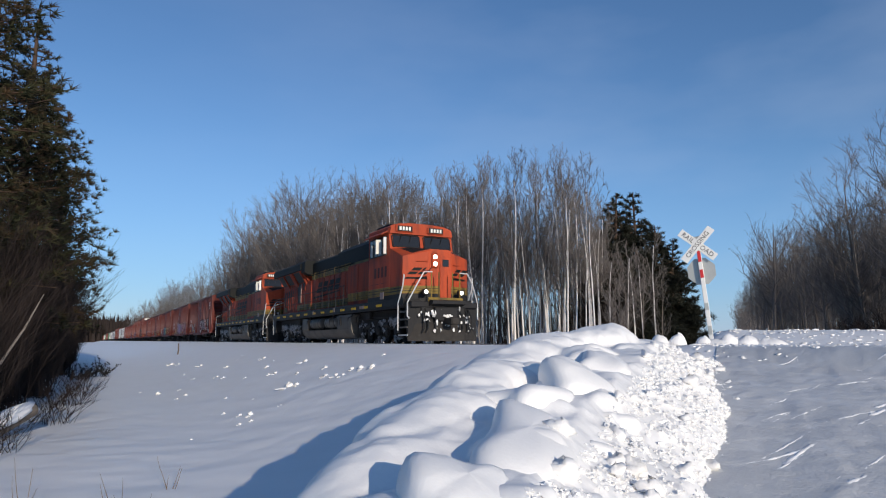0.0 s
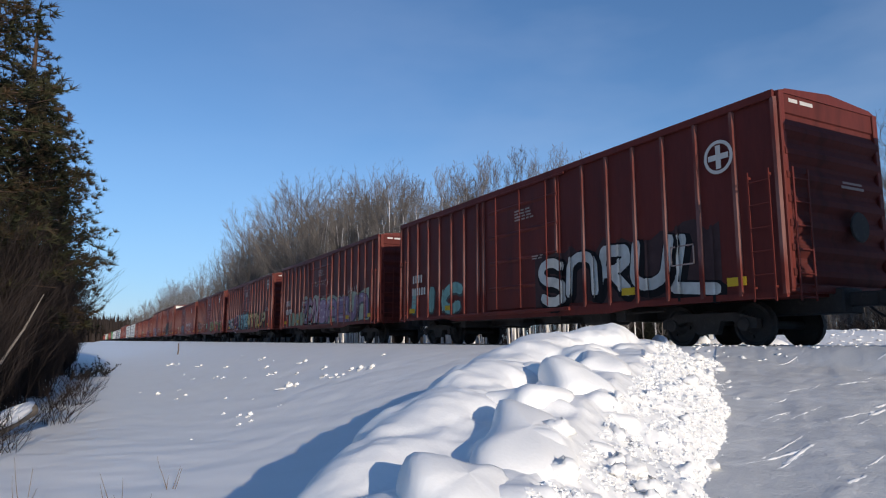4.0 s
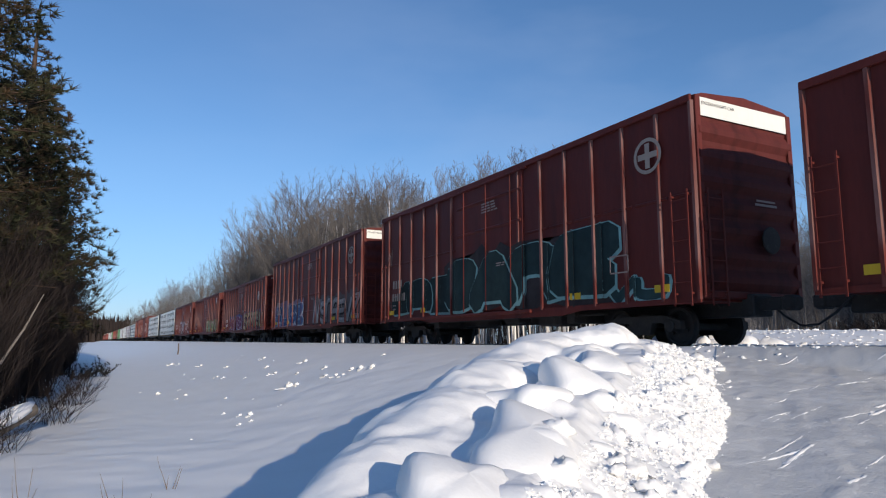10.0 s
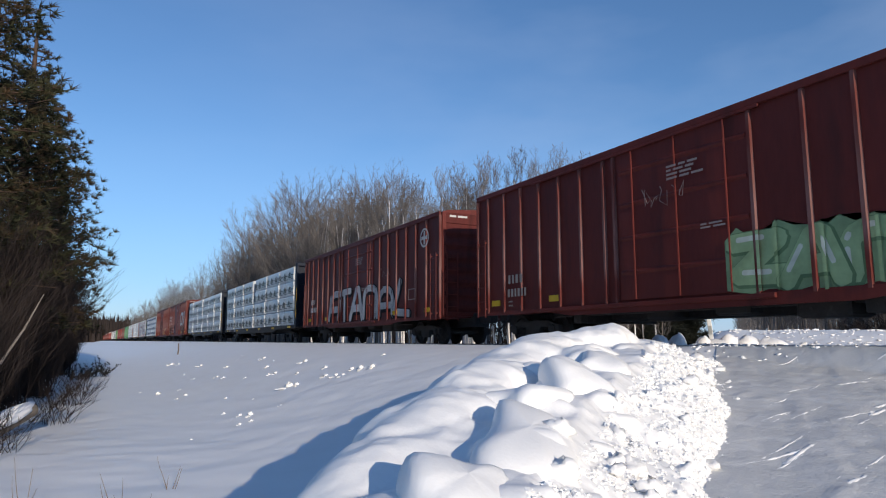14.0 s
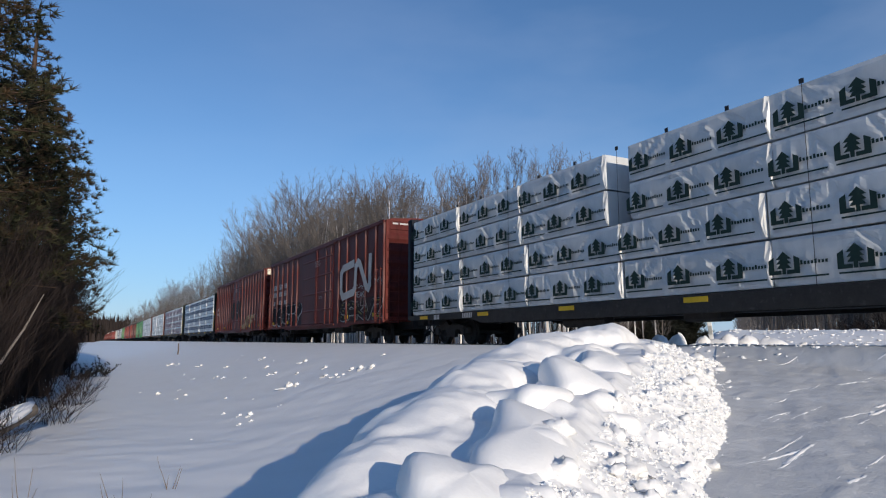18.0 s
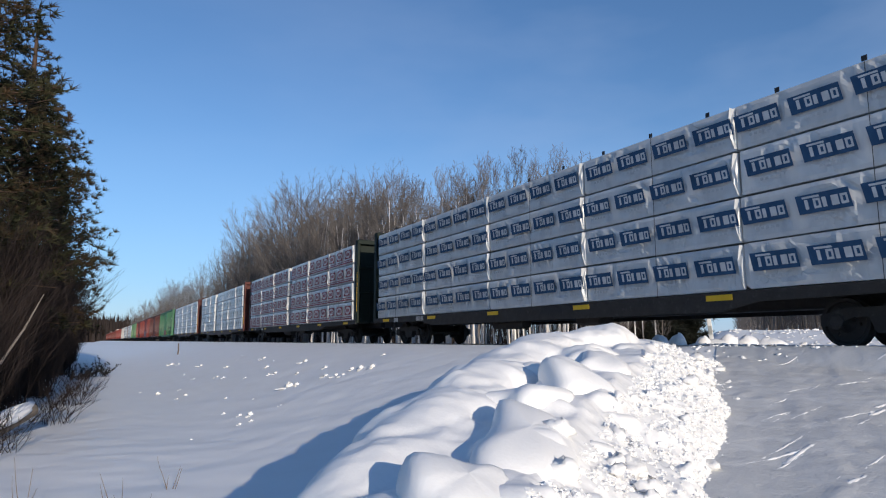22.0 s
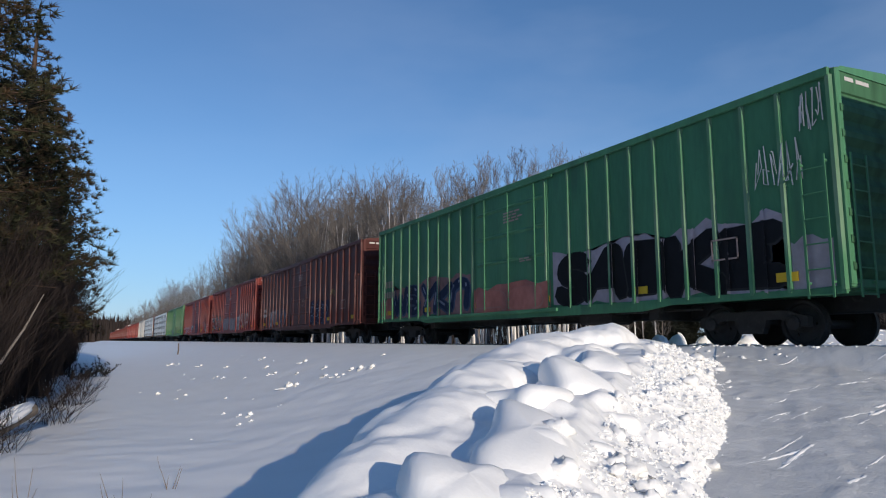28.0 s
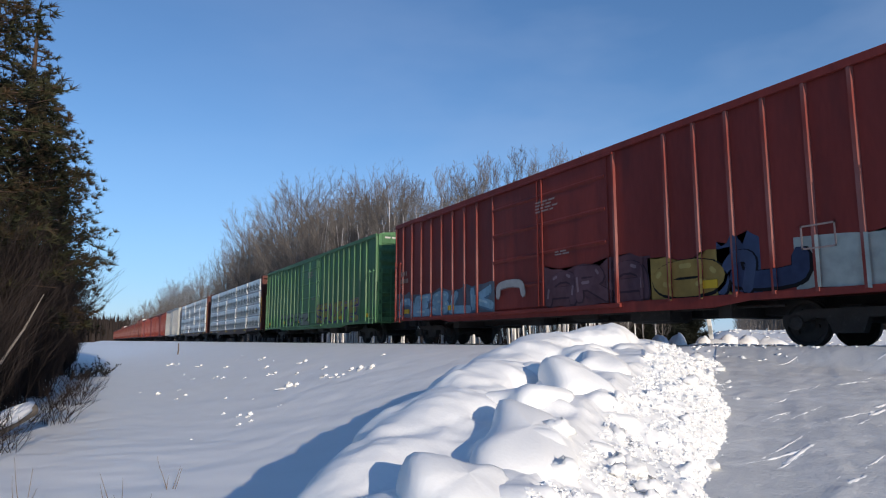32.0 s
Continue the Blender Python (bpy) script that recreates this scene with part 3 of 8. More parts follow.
def bare_tree(seed, height, girth, low, spread, limbs, twigs=7):
    """Meshes of a leafless tree: the trunk, and a rounded crown of rising limbs and twigs; low = where the crown begins, spread = its half width, both as shares of the height."""
    rnd = random.Random(seed)
    trunk, crown = Geo(), Geo()
    lean = Vector((rnd.uniform(-0.05, 0.05), rnd.uniform(-0.05, 0.05), 1))
    spine = bent(rnd, (0, 0, -0.3), lean, height * 0.86, 9, 0.045, 0.04)
    trunk.tube(spine, [girth * (1 - 0.86 * i / 9) + 0.006 for i in range(10)], 7)
    middle, tall = (1 + low) / 2 * height, (1 - low) / 2 * height
    for i in range(limbs):
        a, e = i * 2.4 + rnd.uniform(-0.5, 0.5), math.asin(rnd.uniform(-0.75, 1.0))
        reach = spread * height * rnd.uniform(0.8, 1.08)
        axis = spine[6]
        tip = Vector((axis.x + reach * math.cos(e) * math.cos(a), axis.y + reach * math.cos(e) * math.sin(a), middle + tall * math.sin(e) * rnd.uniform(0.88, 1.05)))
        f = min(0.96, max(0.1, (tip.z - 0.06 * height - reach * math.cos(e) * rnd.uniform(0.6, 1.3)) / (height * 0.86)))
        k = min(8, int(f * 9))
        start = spine[k].lerp(spine[k + 1], f * 9 - k)
        limb = []
        for j in range(6):
            g = j / 5
            p = start.lerp(tip, g)
            out = Vector((tip.x - start.x, tip.y - start.y, 0))
            p += out * (0.2 * math.sin(math.pi * g)) + Vector((rnd.uniform(-1, 1), rnd.uniform(-1, 1), rnd.uniform(-1, 1))) * 0.012 * height * math.sin(math.pi * g)
            limb.append(p)
        size = (tip - start).length
        base = girth * (0.34 - 0.22 * f) + 0.004
        crown.tube(limb, [base * (1 - 0.85 * j / 5) + 0.003 for j in range(6)], 4, False)
        for j in range(8):
            g = 0.25 + 0.75 * (j + rnd.random()) / 8
            n = min(4, int(g * 5))
            s2 = limb[n].lerp(limb[n + 1], min(1.0, g * 5 - n))
            d2 = (limb[n + 1] - limb[n]).normalized() + Vector((rnd.uniform(-1, 1), rnd.uniform(-1, 1), rnd.uniform(-0.4, 0.7))) * 0.8
            long = height * spread * rnd.uniform(0.28, 0.6) * (1.15 - 0.6 * g)
            sub = bent(rnd, s2, d2, long, 3, 0.16, 0.03)
            crown.tube(sub, [base * 0.3 + 0.003, base * 0.2 + 0.003, 0.006, 0.003], 3, False)
            for q in range(twigs):
                h = 0.2 + 0.8 * rnd.random()
                n2 = min(2, int(h * 3))
                s3 = sub[n2].lerp(sub[n2 + 1], min(1.0, h * 3 - n2))
                d3 = (sub[n2 + 1] - sub[n2]).normalized() + Vector((rnd.uniform(-1, 1), rnd.uniform(-1, 1), rnd.uniform(-0.5, 0.8))) * 0.8
                crown.tube(bent(rnd, s3, d3, long * rnd.uniform(0.35, 0.65), 2, 0.2, 0.02), [0.005, 0.004, 0.002], 3, False)
    return trunk, crown


def tree_kind(name, label, category, group, trunk, crown, bark, leaf):
    ob = empty(name, label, category, group, pose(0, -400, -20))
    part("trunk", trunk, bark, ob, smooth=True)
    part("crown", crown, leaf, ob)
    return ob


maples = [tree_kind("bare_tree", "tall leafless grey hardwood tree in the snowy woods", "tree", "leafless woods", *bare_tree(s, h, 0.12, 0.4, 0.22, 26, 6), BARK, TWIG)
          for s, h in ((1, 11.0), (2, 12.0), (3, 10.2), (4, 13.0))]
birches = [tree_kind("birch_tree", "slender leafless birch with a pale trunk", "tree", "birches at the wood's edge", *bare_tree(s, h, 0.06, 0.5, 0.13, 18, 6), BIRCH, TWIG)
           for s, h in ((11, 10.0), (12, 8.8), (13, 11.0))]
saplings = [tree_kind("sapling", "thin leafless sapling at the wood's edge", "tree", "saplings at the wood's edge", *bare_tree(s, h, 0.032, 0.25, 0.16, 16), BARK, TWIG)
            for s, h in ((21, 6.5), (22, 5.0), (23, 7.5))]


def plant(kinds, rnd, x, y, scale=1.0, sink=0.0):
    m = pose(x, y, z_at(x, y) - sink, 0, 0, rnd.uniform(0, 360)) @ Matrix.Diagonal((scale, scale, scale * rnd.uniform(0.93, 1.07), 1))
    src = rnd.choice(kinds)
    ob = copy_thing(src, m)
    ob.matrix_basis = m
    return ob


def wood_top(y):
    """The height of the wood beyond the track, lower towards the road."""
    return float(np.interp(y, (20, 30, 40, 56, 75, 90), (9.0, 11.5, 13.0, 16.0, 19.0, 19.5)))


def woods():
    rnd = random.Random(77)
    # beyond the track
    for i in range(115):
        y = 22 + 100 * rnd.random() ** 0.9
        x = 21.5 + 13 * rnd.random() ** 1.5
        if -x * RY + y * RX < 8.5:
            continue
        plant(maples, rnd, x, y, rnd.uniform(0.8, 1.0) * wood_top(y) / 11.5)
    for i in range(215):
        y = 16 + 46 * rnd.random() ** 1.35
        x = 18.3 + 5.5 * rnd.random() ** 1.2
        if -x * RY + y * RX < 4.6:
            continue
        plant(birches, rnd, x, y, rnd.uniform(0.68, 0.98) * wood_top(y) / 11.0)
    for i in range(60):
        y = 14 + 80 * rnd.random() ** 1.2
        x = 20.0 + 9 * rnd.random()
        if -x * RY + y * RX < 5.0:
            continue
        plant(saplings, rnd, x, y, rnd.uniform(0.7, 1.1))
    for x, y in ((20.0, 21.5), (20.8, 21.8), (21.5, 22.6), (22.0, 22.1), (19.3, 21.0), (21.0, 23.2), (22.6, 23.2), (23.2, 22.5), (20.4, 20.6), (22.2, 21.2)):
        plant(birches if y > 22 else saplings, rnd, x, y, rnd.uniform(0.5, 0.7))
    # on the road's other side
    for i in range(150):
        a = 34 + 120 * rnd.random() ** 1.2
        l = -float(np.interp(a, (34, 60, 120), (8.6, 7.2, 6.0))) - 16 * rnd.random() ** 1.6
        x, y = at_road(a, l)
        plant(maples, rnd, x, y, rnd.uniform(0.82, 1.06) * float(np.interp(a, (34, 60, 120, 160), (10.5, 11.0, 14.0, 16.0))) / 11.5)
    for i in range(60):
        a, l = 30 + 70 * rnd.random() ** 1.3, -7.6 - 5 * rnd.random()
        x, y = at_road(a, l)
        plant(saplings, rnd, x, y, rnd.uniform(0.6, 1.0))


def distant_trees():
    """The trees past the near ones, along both sides of the line and of the road, joined."""
    rnd = random.Random(78)
    models = []
    for s in (61, 62, 63):
        trunk, crown = bare_tree(s, 12.0, 0.15, 0.32, 0.24, 18, 5)
        n = len(trunk.v)
        models.append((np.array(trunk.v + crown.v), trunk.f + [tuple(i + n for i in f) for f in crown.f]))
    spots = [(22.0 + 16 * rnd.random() ** 1.4, 105 + 330 * rnd.random() ** 1.3, rnd.uniform(1.25, 1.65)) for _ in range(150)]
    spots += [(-4.5 - 12 * rnd.random(), 34 + 330 * rnd.random() ** 1.2, rnd.uniform(0.6, 0.95)) for _ in range(60)]
    spots += [(*at_road(90 + 280 * rnd.random() ** 1.3, -5.2 - 16 * rnd.random() ** 1.7), rnd.uniform(1.0, 1.45)) for _ in range(110)]
    verts, faces, count = [], [], 0
    for x, y, s in spots:
        v, f = models[rnd.randrange(3)]
        a = rnd.uniform(0, 6.28)
        c, d = math.cos(a) * s, math.sin(a) * s
        moved = np.stack([v[:, 0] * c - v[:, 1] * d + x, v[:, 0] * d + v[:, 1] * c + y, v[:, 2] * s + z_at(x, y)], -1)
        verts.append(moved)
        faces.extend([tuple(i + count for i in q) for q in f])
        count += len(v)
    me = bpy.data.meshes.new("distant_trees")
    me.from_pydata(np.concatenate(verts).tolist(), [], faces)
    me.materials.append(TWIG)
    tagged(new("distant_trees", me), "distant leafless trees along the line", "woods", kind="stuff")


distant_trees()
woods()


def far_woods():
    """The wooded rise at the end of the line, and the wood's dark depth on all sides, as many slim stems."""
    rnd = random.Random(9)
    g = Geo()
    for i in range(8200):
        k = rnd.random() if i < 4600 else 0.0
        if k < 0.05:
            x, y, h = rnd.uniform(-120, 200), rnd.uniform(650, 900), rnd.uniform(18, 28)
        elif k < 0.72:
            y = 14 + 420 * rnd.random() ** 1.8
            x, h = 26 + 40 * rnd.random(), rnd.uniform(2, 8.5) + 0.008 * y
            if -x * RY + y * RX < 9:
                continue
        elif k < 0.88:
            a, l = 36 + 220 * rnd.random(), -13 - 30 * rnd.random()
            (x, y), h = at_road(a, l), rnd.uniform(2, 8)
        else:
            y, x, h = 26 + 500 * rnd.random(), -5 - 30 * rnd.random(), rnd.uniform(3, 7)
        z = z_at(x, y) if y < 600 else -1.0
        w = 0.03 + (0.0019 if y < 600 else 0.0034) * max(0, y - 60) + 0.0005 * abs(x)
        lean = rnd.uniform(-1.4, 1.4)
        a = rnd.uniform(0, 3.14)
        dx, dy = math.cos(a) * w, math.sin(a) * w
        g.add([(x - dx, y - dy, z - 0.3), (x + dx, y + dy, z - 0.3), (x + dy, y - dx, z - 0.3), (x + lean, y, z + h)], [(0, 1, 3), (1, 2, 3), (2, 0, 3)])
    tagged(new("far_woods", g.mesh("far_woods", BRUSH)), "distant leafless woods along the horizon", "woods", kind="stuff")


far_woods()


def conifer(seed, height, radius, base, tuft, blades, whorls, droop, thin):
    """Meshes of a conifer: the trunk with its boughs, and the needle tufts."""
    rnd = random.Random(seed)
    trunk, crown = Geo(), Geo()
    spine = bent(rnd, (0, 0, -0.3), (0, 0, 1), height, 8, 0.02, 0.03)
    trunk.tube(spine, [0.024 * height * (1 - 0.92 * i / 8) + 0.012 for i in range(9)], 8)
    for w in range(whorls):
        f = base + (1 - base) * (w + rnd.uniform(-0.3, 0.3)) / whorls
        f = min(max(f, base), 0.97)
        k = min(7, int(f * 8))
        start = spine[k].lerp(spine[k + 1], f * 8 - k)
        for b in range(rnd.choice((4, 5, 6))):
            a = rnd.uniform(0, 2 * math.pi)
            reach = radius * (1.0 - 0.93 * ((f - base) / (1 - base)) ** 1.15) * rnd.uniform(0.55, 1.2)
            bough = bent(rnd, start, (math.cos(a), math.sin(a), rnd.uniform(-0.1, 0.35) - droop), reach, 5, 0.13, 0.05)
            trunk.tube(bough, [0.03 * (1 - 0.8 * j / 5) + 0.005 for j in range(6)], 3, False)
            for t in range(max(3, int(reach * thin))):
                g = 0.3 + 0.7 * rnd.random() ** 0.7
                n = min(4, int(g * 5))
                p = bough[n].lerp(bough[n + 1], g * 5 - n) + Vector((rnd.uniform(-1, 1), rnd.uniform(-1, 1), rnd.uniform(-0.5, 0.8))) * (0.2 * reach * (1 - 0.4 * g))
                d = (p - start).normalized()
                for q in range(blades):
                    e = (d * 0.7 + Vector((rnd.uniform(-1, 1), rnd.uniform(-1, 1), rnd.uniform(-0.6, 1.0)))).normalized()
                    s = e.cross(Vector((rnd.uniform(-1, 1), rnd.uniform(-1, 1), rnd.uniform(-1, 1)))).normalized() * tuft * 0.055
                    le = tuft * rnd.uniform(0.7, 1.25) * (1.0 - 0.45 * f)
                    crown.add([tuple(p - s), tuple(p + s), tuple(p + e * le)], [(0, 1, 2)])
    return trunk, crown


pines = [tree_kind("pine_tree", "tall dark green pine with long drooping needle tufts", "tree", "pines beside the field", *conifer(s, h, r, 0.19, 0.3, 16, 34, 0.08, 8), PINE_BARK, NEEDLES)
         for s, h, r in ((31, 13.5, 3.3), (32, 15.0, 3.5))]
spruces = [tree_kind("spruce_tree", "dark pointed spruce among the leafless trees", "tree", "spruces beyond the track", *conifer(s, h, r, 0.05, 0.42, 13, 27, 0.1, 9), PINE_BARK, SPRUCE)
           for s, h, r in ((41, 8.7, 2.9), (42, 9.3, 3.1))]
rnd = random.Random(4)
for x, y, s in ((-3.6, 16.8, 1.0), (-3.1, 22.0, 1.02), (-2.7, 28.0, 0.98), (-6.2, 19, 1.08), (-6.0, 25, 1.05), (-2.6, 35, 0.92), (-2.5, 43.5, 0.86), (-2.6, 53, 0.8), (-2.7, 64, 0.75), (-6.6, 33, 1.0), (-5.4, 13.2, 0.9)):
    plant(pines, rnd, x, y, s)
for x, y, s in ((24.3, 26.3, 0.98), (25.4, 25.7, 0.96), (23.9, 25.4, 0.7), (26.0, 25.0, 0.84), (26.4, 24.5, 0.68), (26.9, 24.3, 0.5), (25.0, 27.4, 0.95), (27.0, 26.0, 0.8), (24.7, 24.9, 0.6), (24.9, 25.9, 0.9), (23.6, 26.1, 0.84), (25.7, 26.4, 0.88)):
    plant(spruces, rnd, x, y, s)


def thicket(seed, stems, tall, reach, arch):
    rnd = random.Random(seed)
    g, tw = Geo(), Geo()
    for i in range(stems):
        a, r = rnd.uniform(0, 6.28), reach * 0.5 * math.sqrt(rnd.random())
        start = Vector((math.cos(a) * r, math.sin(a) * r, -0.1))
        d = Vector((rnd.uniform(-1, 1) * 0.5 * arch, rnd.uniform(-1, 1) * 0.5 * arch, 1))
        h = tall * rnd.uniform(0.45, 1.0)
        stem = bent(rnd, start, d, h, 5, 0.13 * arch, -0.05 * arch)
        g.tube(stem, [0.011, 0.010, 0.008, 0.006, 0.005, 0.003], 3, False)
        for j in range(6):
            f = 0.25 + 0.75 * rnd.random()
            n = min(4, int(f * 5))
            p = stem[n].lerp(stem[n + 1], f * 5 - n)
            dd = (stem[n + 1] - stem[n]).normalized() + Vector((rnd.uniform(-1, 1), rnd.uniform(-1, 1), rnd.uniform(-0.2, 0.6))) * 0.6
            tw.tube(bent(rnd, p, dd, h * rnd.uniform(0.2, 0.42), 3, 0.18, 0), [0.006, 0.005, 0.004, 0.002], 3, False)
    return g, tw


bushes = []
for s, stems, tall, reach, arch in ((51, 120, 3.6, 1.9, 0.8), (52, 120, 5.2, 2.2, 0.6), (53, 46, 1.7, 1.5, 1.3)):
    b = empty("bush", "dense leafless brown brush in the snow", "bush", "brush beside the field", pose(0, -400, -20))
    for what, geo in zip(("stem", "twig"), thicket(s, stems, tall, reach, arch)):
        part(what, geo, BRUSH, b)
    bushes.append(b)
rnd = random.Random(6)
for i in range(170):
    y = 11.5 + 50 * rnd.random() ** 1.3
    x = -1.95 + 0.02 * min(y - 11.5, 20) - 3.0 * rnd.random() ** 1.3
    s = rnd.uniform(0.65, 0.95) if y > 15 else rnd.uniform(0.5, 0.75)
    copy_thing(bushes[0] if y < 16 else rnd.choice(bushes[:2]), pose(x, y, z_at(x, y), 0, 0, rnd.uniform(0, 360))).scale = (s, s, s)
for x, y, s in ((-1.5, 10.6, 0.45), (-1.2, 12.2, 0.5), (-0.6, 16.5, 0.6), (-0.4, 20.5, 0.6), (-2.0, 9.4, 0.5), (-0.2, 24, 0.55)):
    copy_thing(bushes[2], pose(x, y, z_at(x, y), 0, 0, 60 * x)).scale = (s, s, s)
for i in range(56):
    a, l = 27 + 30 * rnd.random(), -6.8 - 7 * rnd.random()
    x, y = at_road(a, l)
    tagged(copy_thing(bushes[2], pose(x, y, z_at(x, y), 0, 0, rnd.uniform(0, 360))), group="brush beside the road").scale = (1.3, 1.3, 0.9)
for i in range(16):
    y = 18 + 60 * rnd.random()
    x = 21 + 4 * rnd.random()
    if -x * RY + y * RX > 3.6:
        tagged(copy_thing(rnd.choice(bushes), pose(x, y, z_at(x, y), 0, 0, rnd.uniform(0, 360))), group="brush under the birches").scale = (0.8, 0.8, 0.8)
for kinds in (maples, birches, saplings, pines, spruces, bushes):
    for k in kinds:
        for o in list(k.children):
            bpy.data.objects.remove(o)
        bpy.data.objects.remove(k)

# dry weeds in the foreground, a snow-laden log, a stake in the field
STRAW = material("dry_weed", (0.16, 0.115, 0.07), 0.9, vary=0.3, bump=0, spec=0.1)
rnd = random.Random(12)
for x, y, h in ((0.25, 6.7, 0.4), (0.42, 6.75, 0.34), (0.1, 6.9, 0.3), (0.7, 6.5, 0.25), (-0.5, 7.6, 0.45), (0.9, 8.6, 0.3)):
    g = Geo()
    for k in range(4):
        g.tube(bent(rnd, (0.03 * k, 0, -0.05), (rnd.uniform(-0.35, 0.35), rnd.uniform(-0.3, 0.3), 1), h * rnd.uniform(0.8, 1.7), 4, 0.12, 0), [0.005, 0.0045, 0.0035, 0.0025, 0.0015], 3, False)
    tagged(new("dry_weed", g.mesh("dry_weed", STRAW)), "thin dry weed stalks poking out of the snow", "weed", "dry weeds").matrix_basis = pose(x, y, z_at(x, y))
# a bush that kept its dark leaves at the brush's edge
LEAF = material("dark_leaf", (0.02, 0.022, 0.018), 0.6, vary=0.4, scale=5, bump=0, spec=0.3)
for lx, ly, ls in ((0.5, 36.0, 1.0), (-0.3, 33.5, 0.8)):
    eb = empty("leafy_bush", "low bush with dark withered leaves in the snow", "bush", "leafy bushes by the brush", pose(lx, ly, z_at(lx, ly)))
    stems, leaves = Geo(), Geo()
    for k in range(26):
        path = bent(rnd, (rnd.uniform(-0.5, 0.5) * ls, rnd.uniform(-0.5, 0.5), -0.05), (rnd.uniform(-0.9, 0.9), rnd.uniform(-0.8, 0.8), 1), rnd.uniform(0.5, 1.2) * ls, 4, 0.2, -0.03)
        stems.tube(path, [0.014, 0.012, 0.01, 0.007, 0.004], 4, False)
        for q in range(16):
            n = rnd.randrange(1, 4)
            p = path[n].lerp(path[n + 1], rnd.random())
            d = Vector((rnd.uniform(-1, 1), rnd.uniform(-1, 1), rnd.uniform(-1, 0.6))).normalized() * rnd.uniform(0.07, 0.13)
            s = d.cross(Vector((rnd.uniform(-1, 1), rnd.uniform(-1, 1), 1))).normalized() * 0.035
            leaves.add([tuple(p), tuple(p + d * 0.5 + s), tuple(p + d), tuple(p + d * 0.5 - s)], [(0, 1, 2, 3)])
    part("stems", stems, BRUSH, eb)
    part("foliage", leaves, LEAF, eb, "dark withered leaves")
# the long bare pole that leans out of the brush
tagged(new("leaning_sapling", Geo().tube([(0, 0, -0.1), (0.55, 0.5, 0.9), (0.95, 1.0, 1.75), (1.15, 1.3, 2.3)], [0.03, 0.024, 0.016, 0.007], 6).mesh("leaning_sapling", BARK)), "thin grey bare sapling leaning out of the brush", "sapling").matrix_basis = pose(-1.85, 11.2, z_at(-1.85, 11.2))
log = empty("fallen_log", "fallen log under a thick cap of snow", "log", "", pose(-1.25, 13.6, z_at(-1.25, 13.6), 0, -14, 60))
part("trunk", Geo().tube([(-0.9, 0, 0.1), (0, 0.05, 0.16), (0.9, 0, 0.2)], [0.16, 0.15, 0.13], 9), BARK, log)
part("snow_cap", Geo().lump(0.1, 0.02, 0.3, 0.85, 0.2, 0.12, 3, 0.2, 8, 14), SNOW, log, "white snow cap", True)
tagged(new("stake", Geo().tube([(0, 0, -0.2), (0.03, 0, 0.35), (0.02, 0, 0.75)], [0.05, 0.045, 0.04], 6).mesh("stake", WOOD_POST)),
       "dark wooden stake standing in the snowy field", "stake").matrix_basis = pose(5.4, 48.7, z_at(5.4, 48.7))

# ---- crossing sign ----
SX, SY = 15.64, 13.07
facing = pose(SX, SY, z_at(SX, SY), 0, 0, -51.3) @ pose(0, 0, 0, 0, -5.0, 0)


def flat_text(name, words, size, m, mat, parent):
    curve = bpy.data.curves.new(name, "FONT")
    curve.body, curve.size, curve.align_x, curve.align_y = words, size, "CENTER", "CENTER"
    curve.extrude, curve.space_character = 0.002, 1.06
    tmp = bpy.data.objects.new(name, curve)
    me = bpy.data.meshes.new_from_object(tmp)
    bpy.data.objects.remove(tmp)
    me.materials.append(mat)
    return part(name, me, None, parent, at=m)


sign = empty("crossing_sign", "white railroad crossbuck on a white and red post in the snow", "crossing sign", "", facing)
part("post", Geo().box(-0.06, 0.06, -0.06, 0.06, -0.4, 3.05, 0.012), SIGN_WHITE, sign, "white square post")
for z0, z1 in ((1.98, 2.22), (2.45, 2.78)):
    part("reflective_strip", Geo().box(-0.045, 0.045, -0.066, -0.061, z0, z1), SIGN_RED, sign, "red reflective strip")
for z0, z1 in ((0.35, 0.6), (1.05, 1.25)):
    part("worn_patch", Geo().box(-0.05, 0.05, -0.066, -0.061, z0, z1), SIGN_BACK, sign, "grey worn patch")
for k, (angle, words) in enumerate(((-45, "RAIL  ROAD"), (45, "CROSSING"))):
    blade = part("blade", Geo().box(-0.61, 0.61, -0.006, 0.006, -0.115, 0.115, 0.004), SIGN_WHITE, sign, "white crossbuck blade", at=pose(0, -0.075 - 0.018 * k, 2.95, 0, -angle, 0))
    flat_text("lettering", words, 0.185, pose(0, -0.009, 0, 90, 0, 0), SIGN_BLACK, blade)
part("bracket", Geo().box(-0.1, 0.1, -0.05, 0.05, 3.02, 3.2, 0.02), SIGN_BACK, sign, "grey metal bracket")
octagon = [(0.41 * math.cos(math.pi / 8 + k * math.pi / 4), 0.41 * math.sin(math.pi / 8 + k * math.pi / 4)) for k in range(8)]
part("stop_plate", Geo().prism([(a, b + 2.18) for a, b in octagon], 0.075, 0.081, "y"), SIGN_BACK, sign, "bare back of an octagonal plate")
for dx, r, top in ((-0.4, 0.3, 0.22), (0.25, 0.35, 0.3), (0.0, 0.5, 0.15), (-1.1, 0.28, 0.3), (-1.6, 0.3, 0.26), (0.7, 0.4, 0.26), (1.3, 0.5, 0.2)):
    x, y = SX + dx * 0.8 - 0.3, SY - dx * 0.6 - 0.5
    g = Geo().lump(0, 0, 0, r, r * 0.85, top + 0.12, int(10 * dx) + 50, 0.1, 9, 12)
    tagged(new("snow_mound", g.mesh("snow_mound", SNOW, True)), "rounded mound of snow at the crossing sign", "snow mound", "snow mounds at the crossing").matrix_basis = pose(x, y, z_at(x, y) - 0.1)


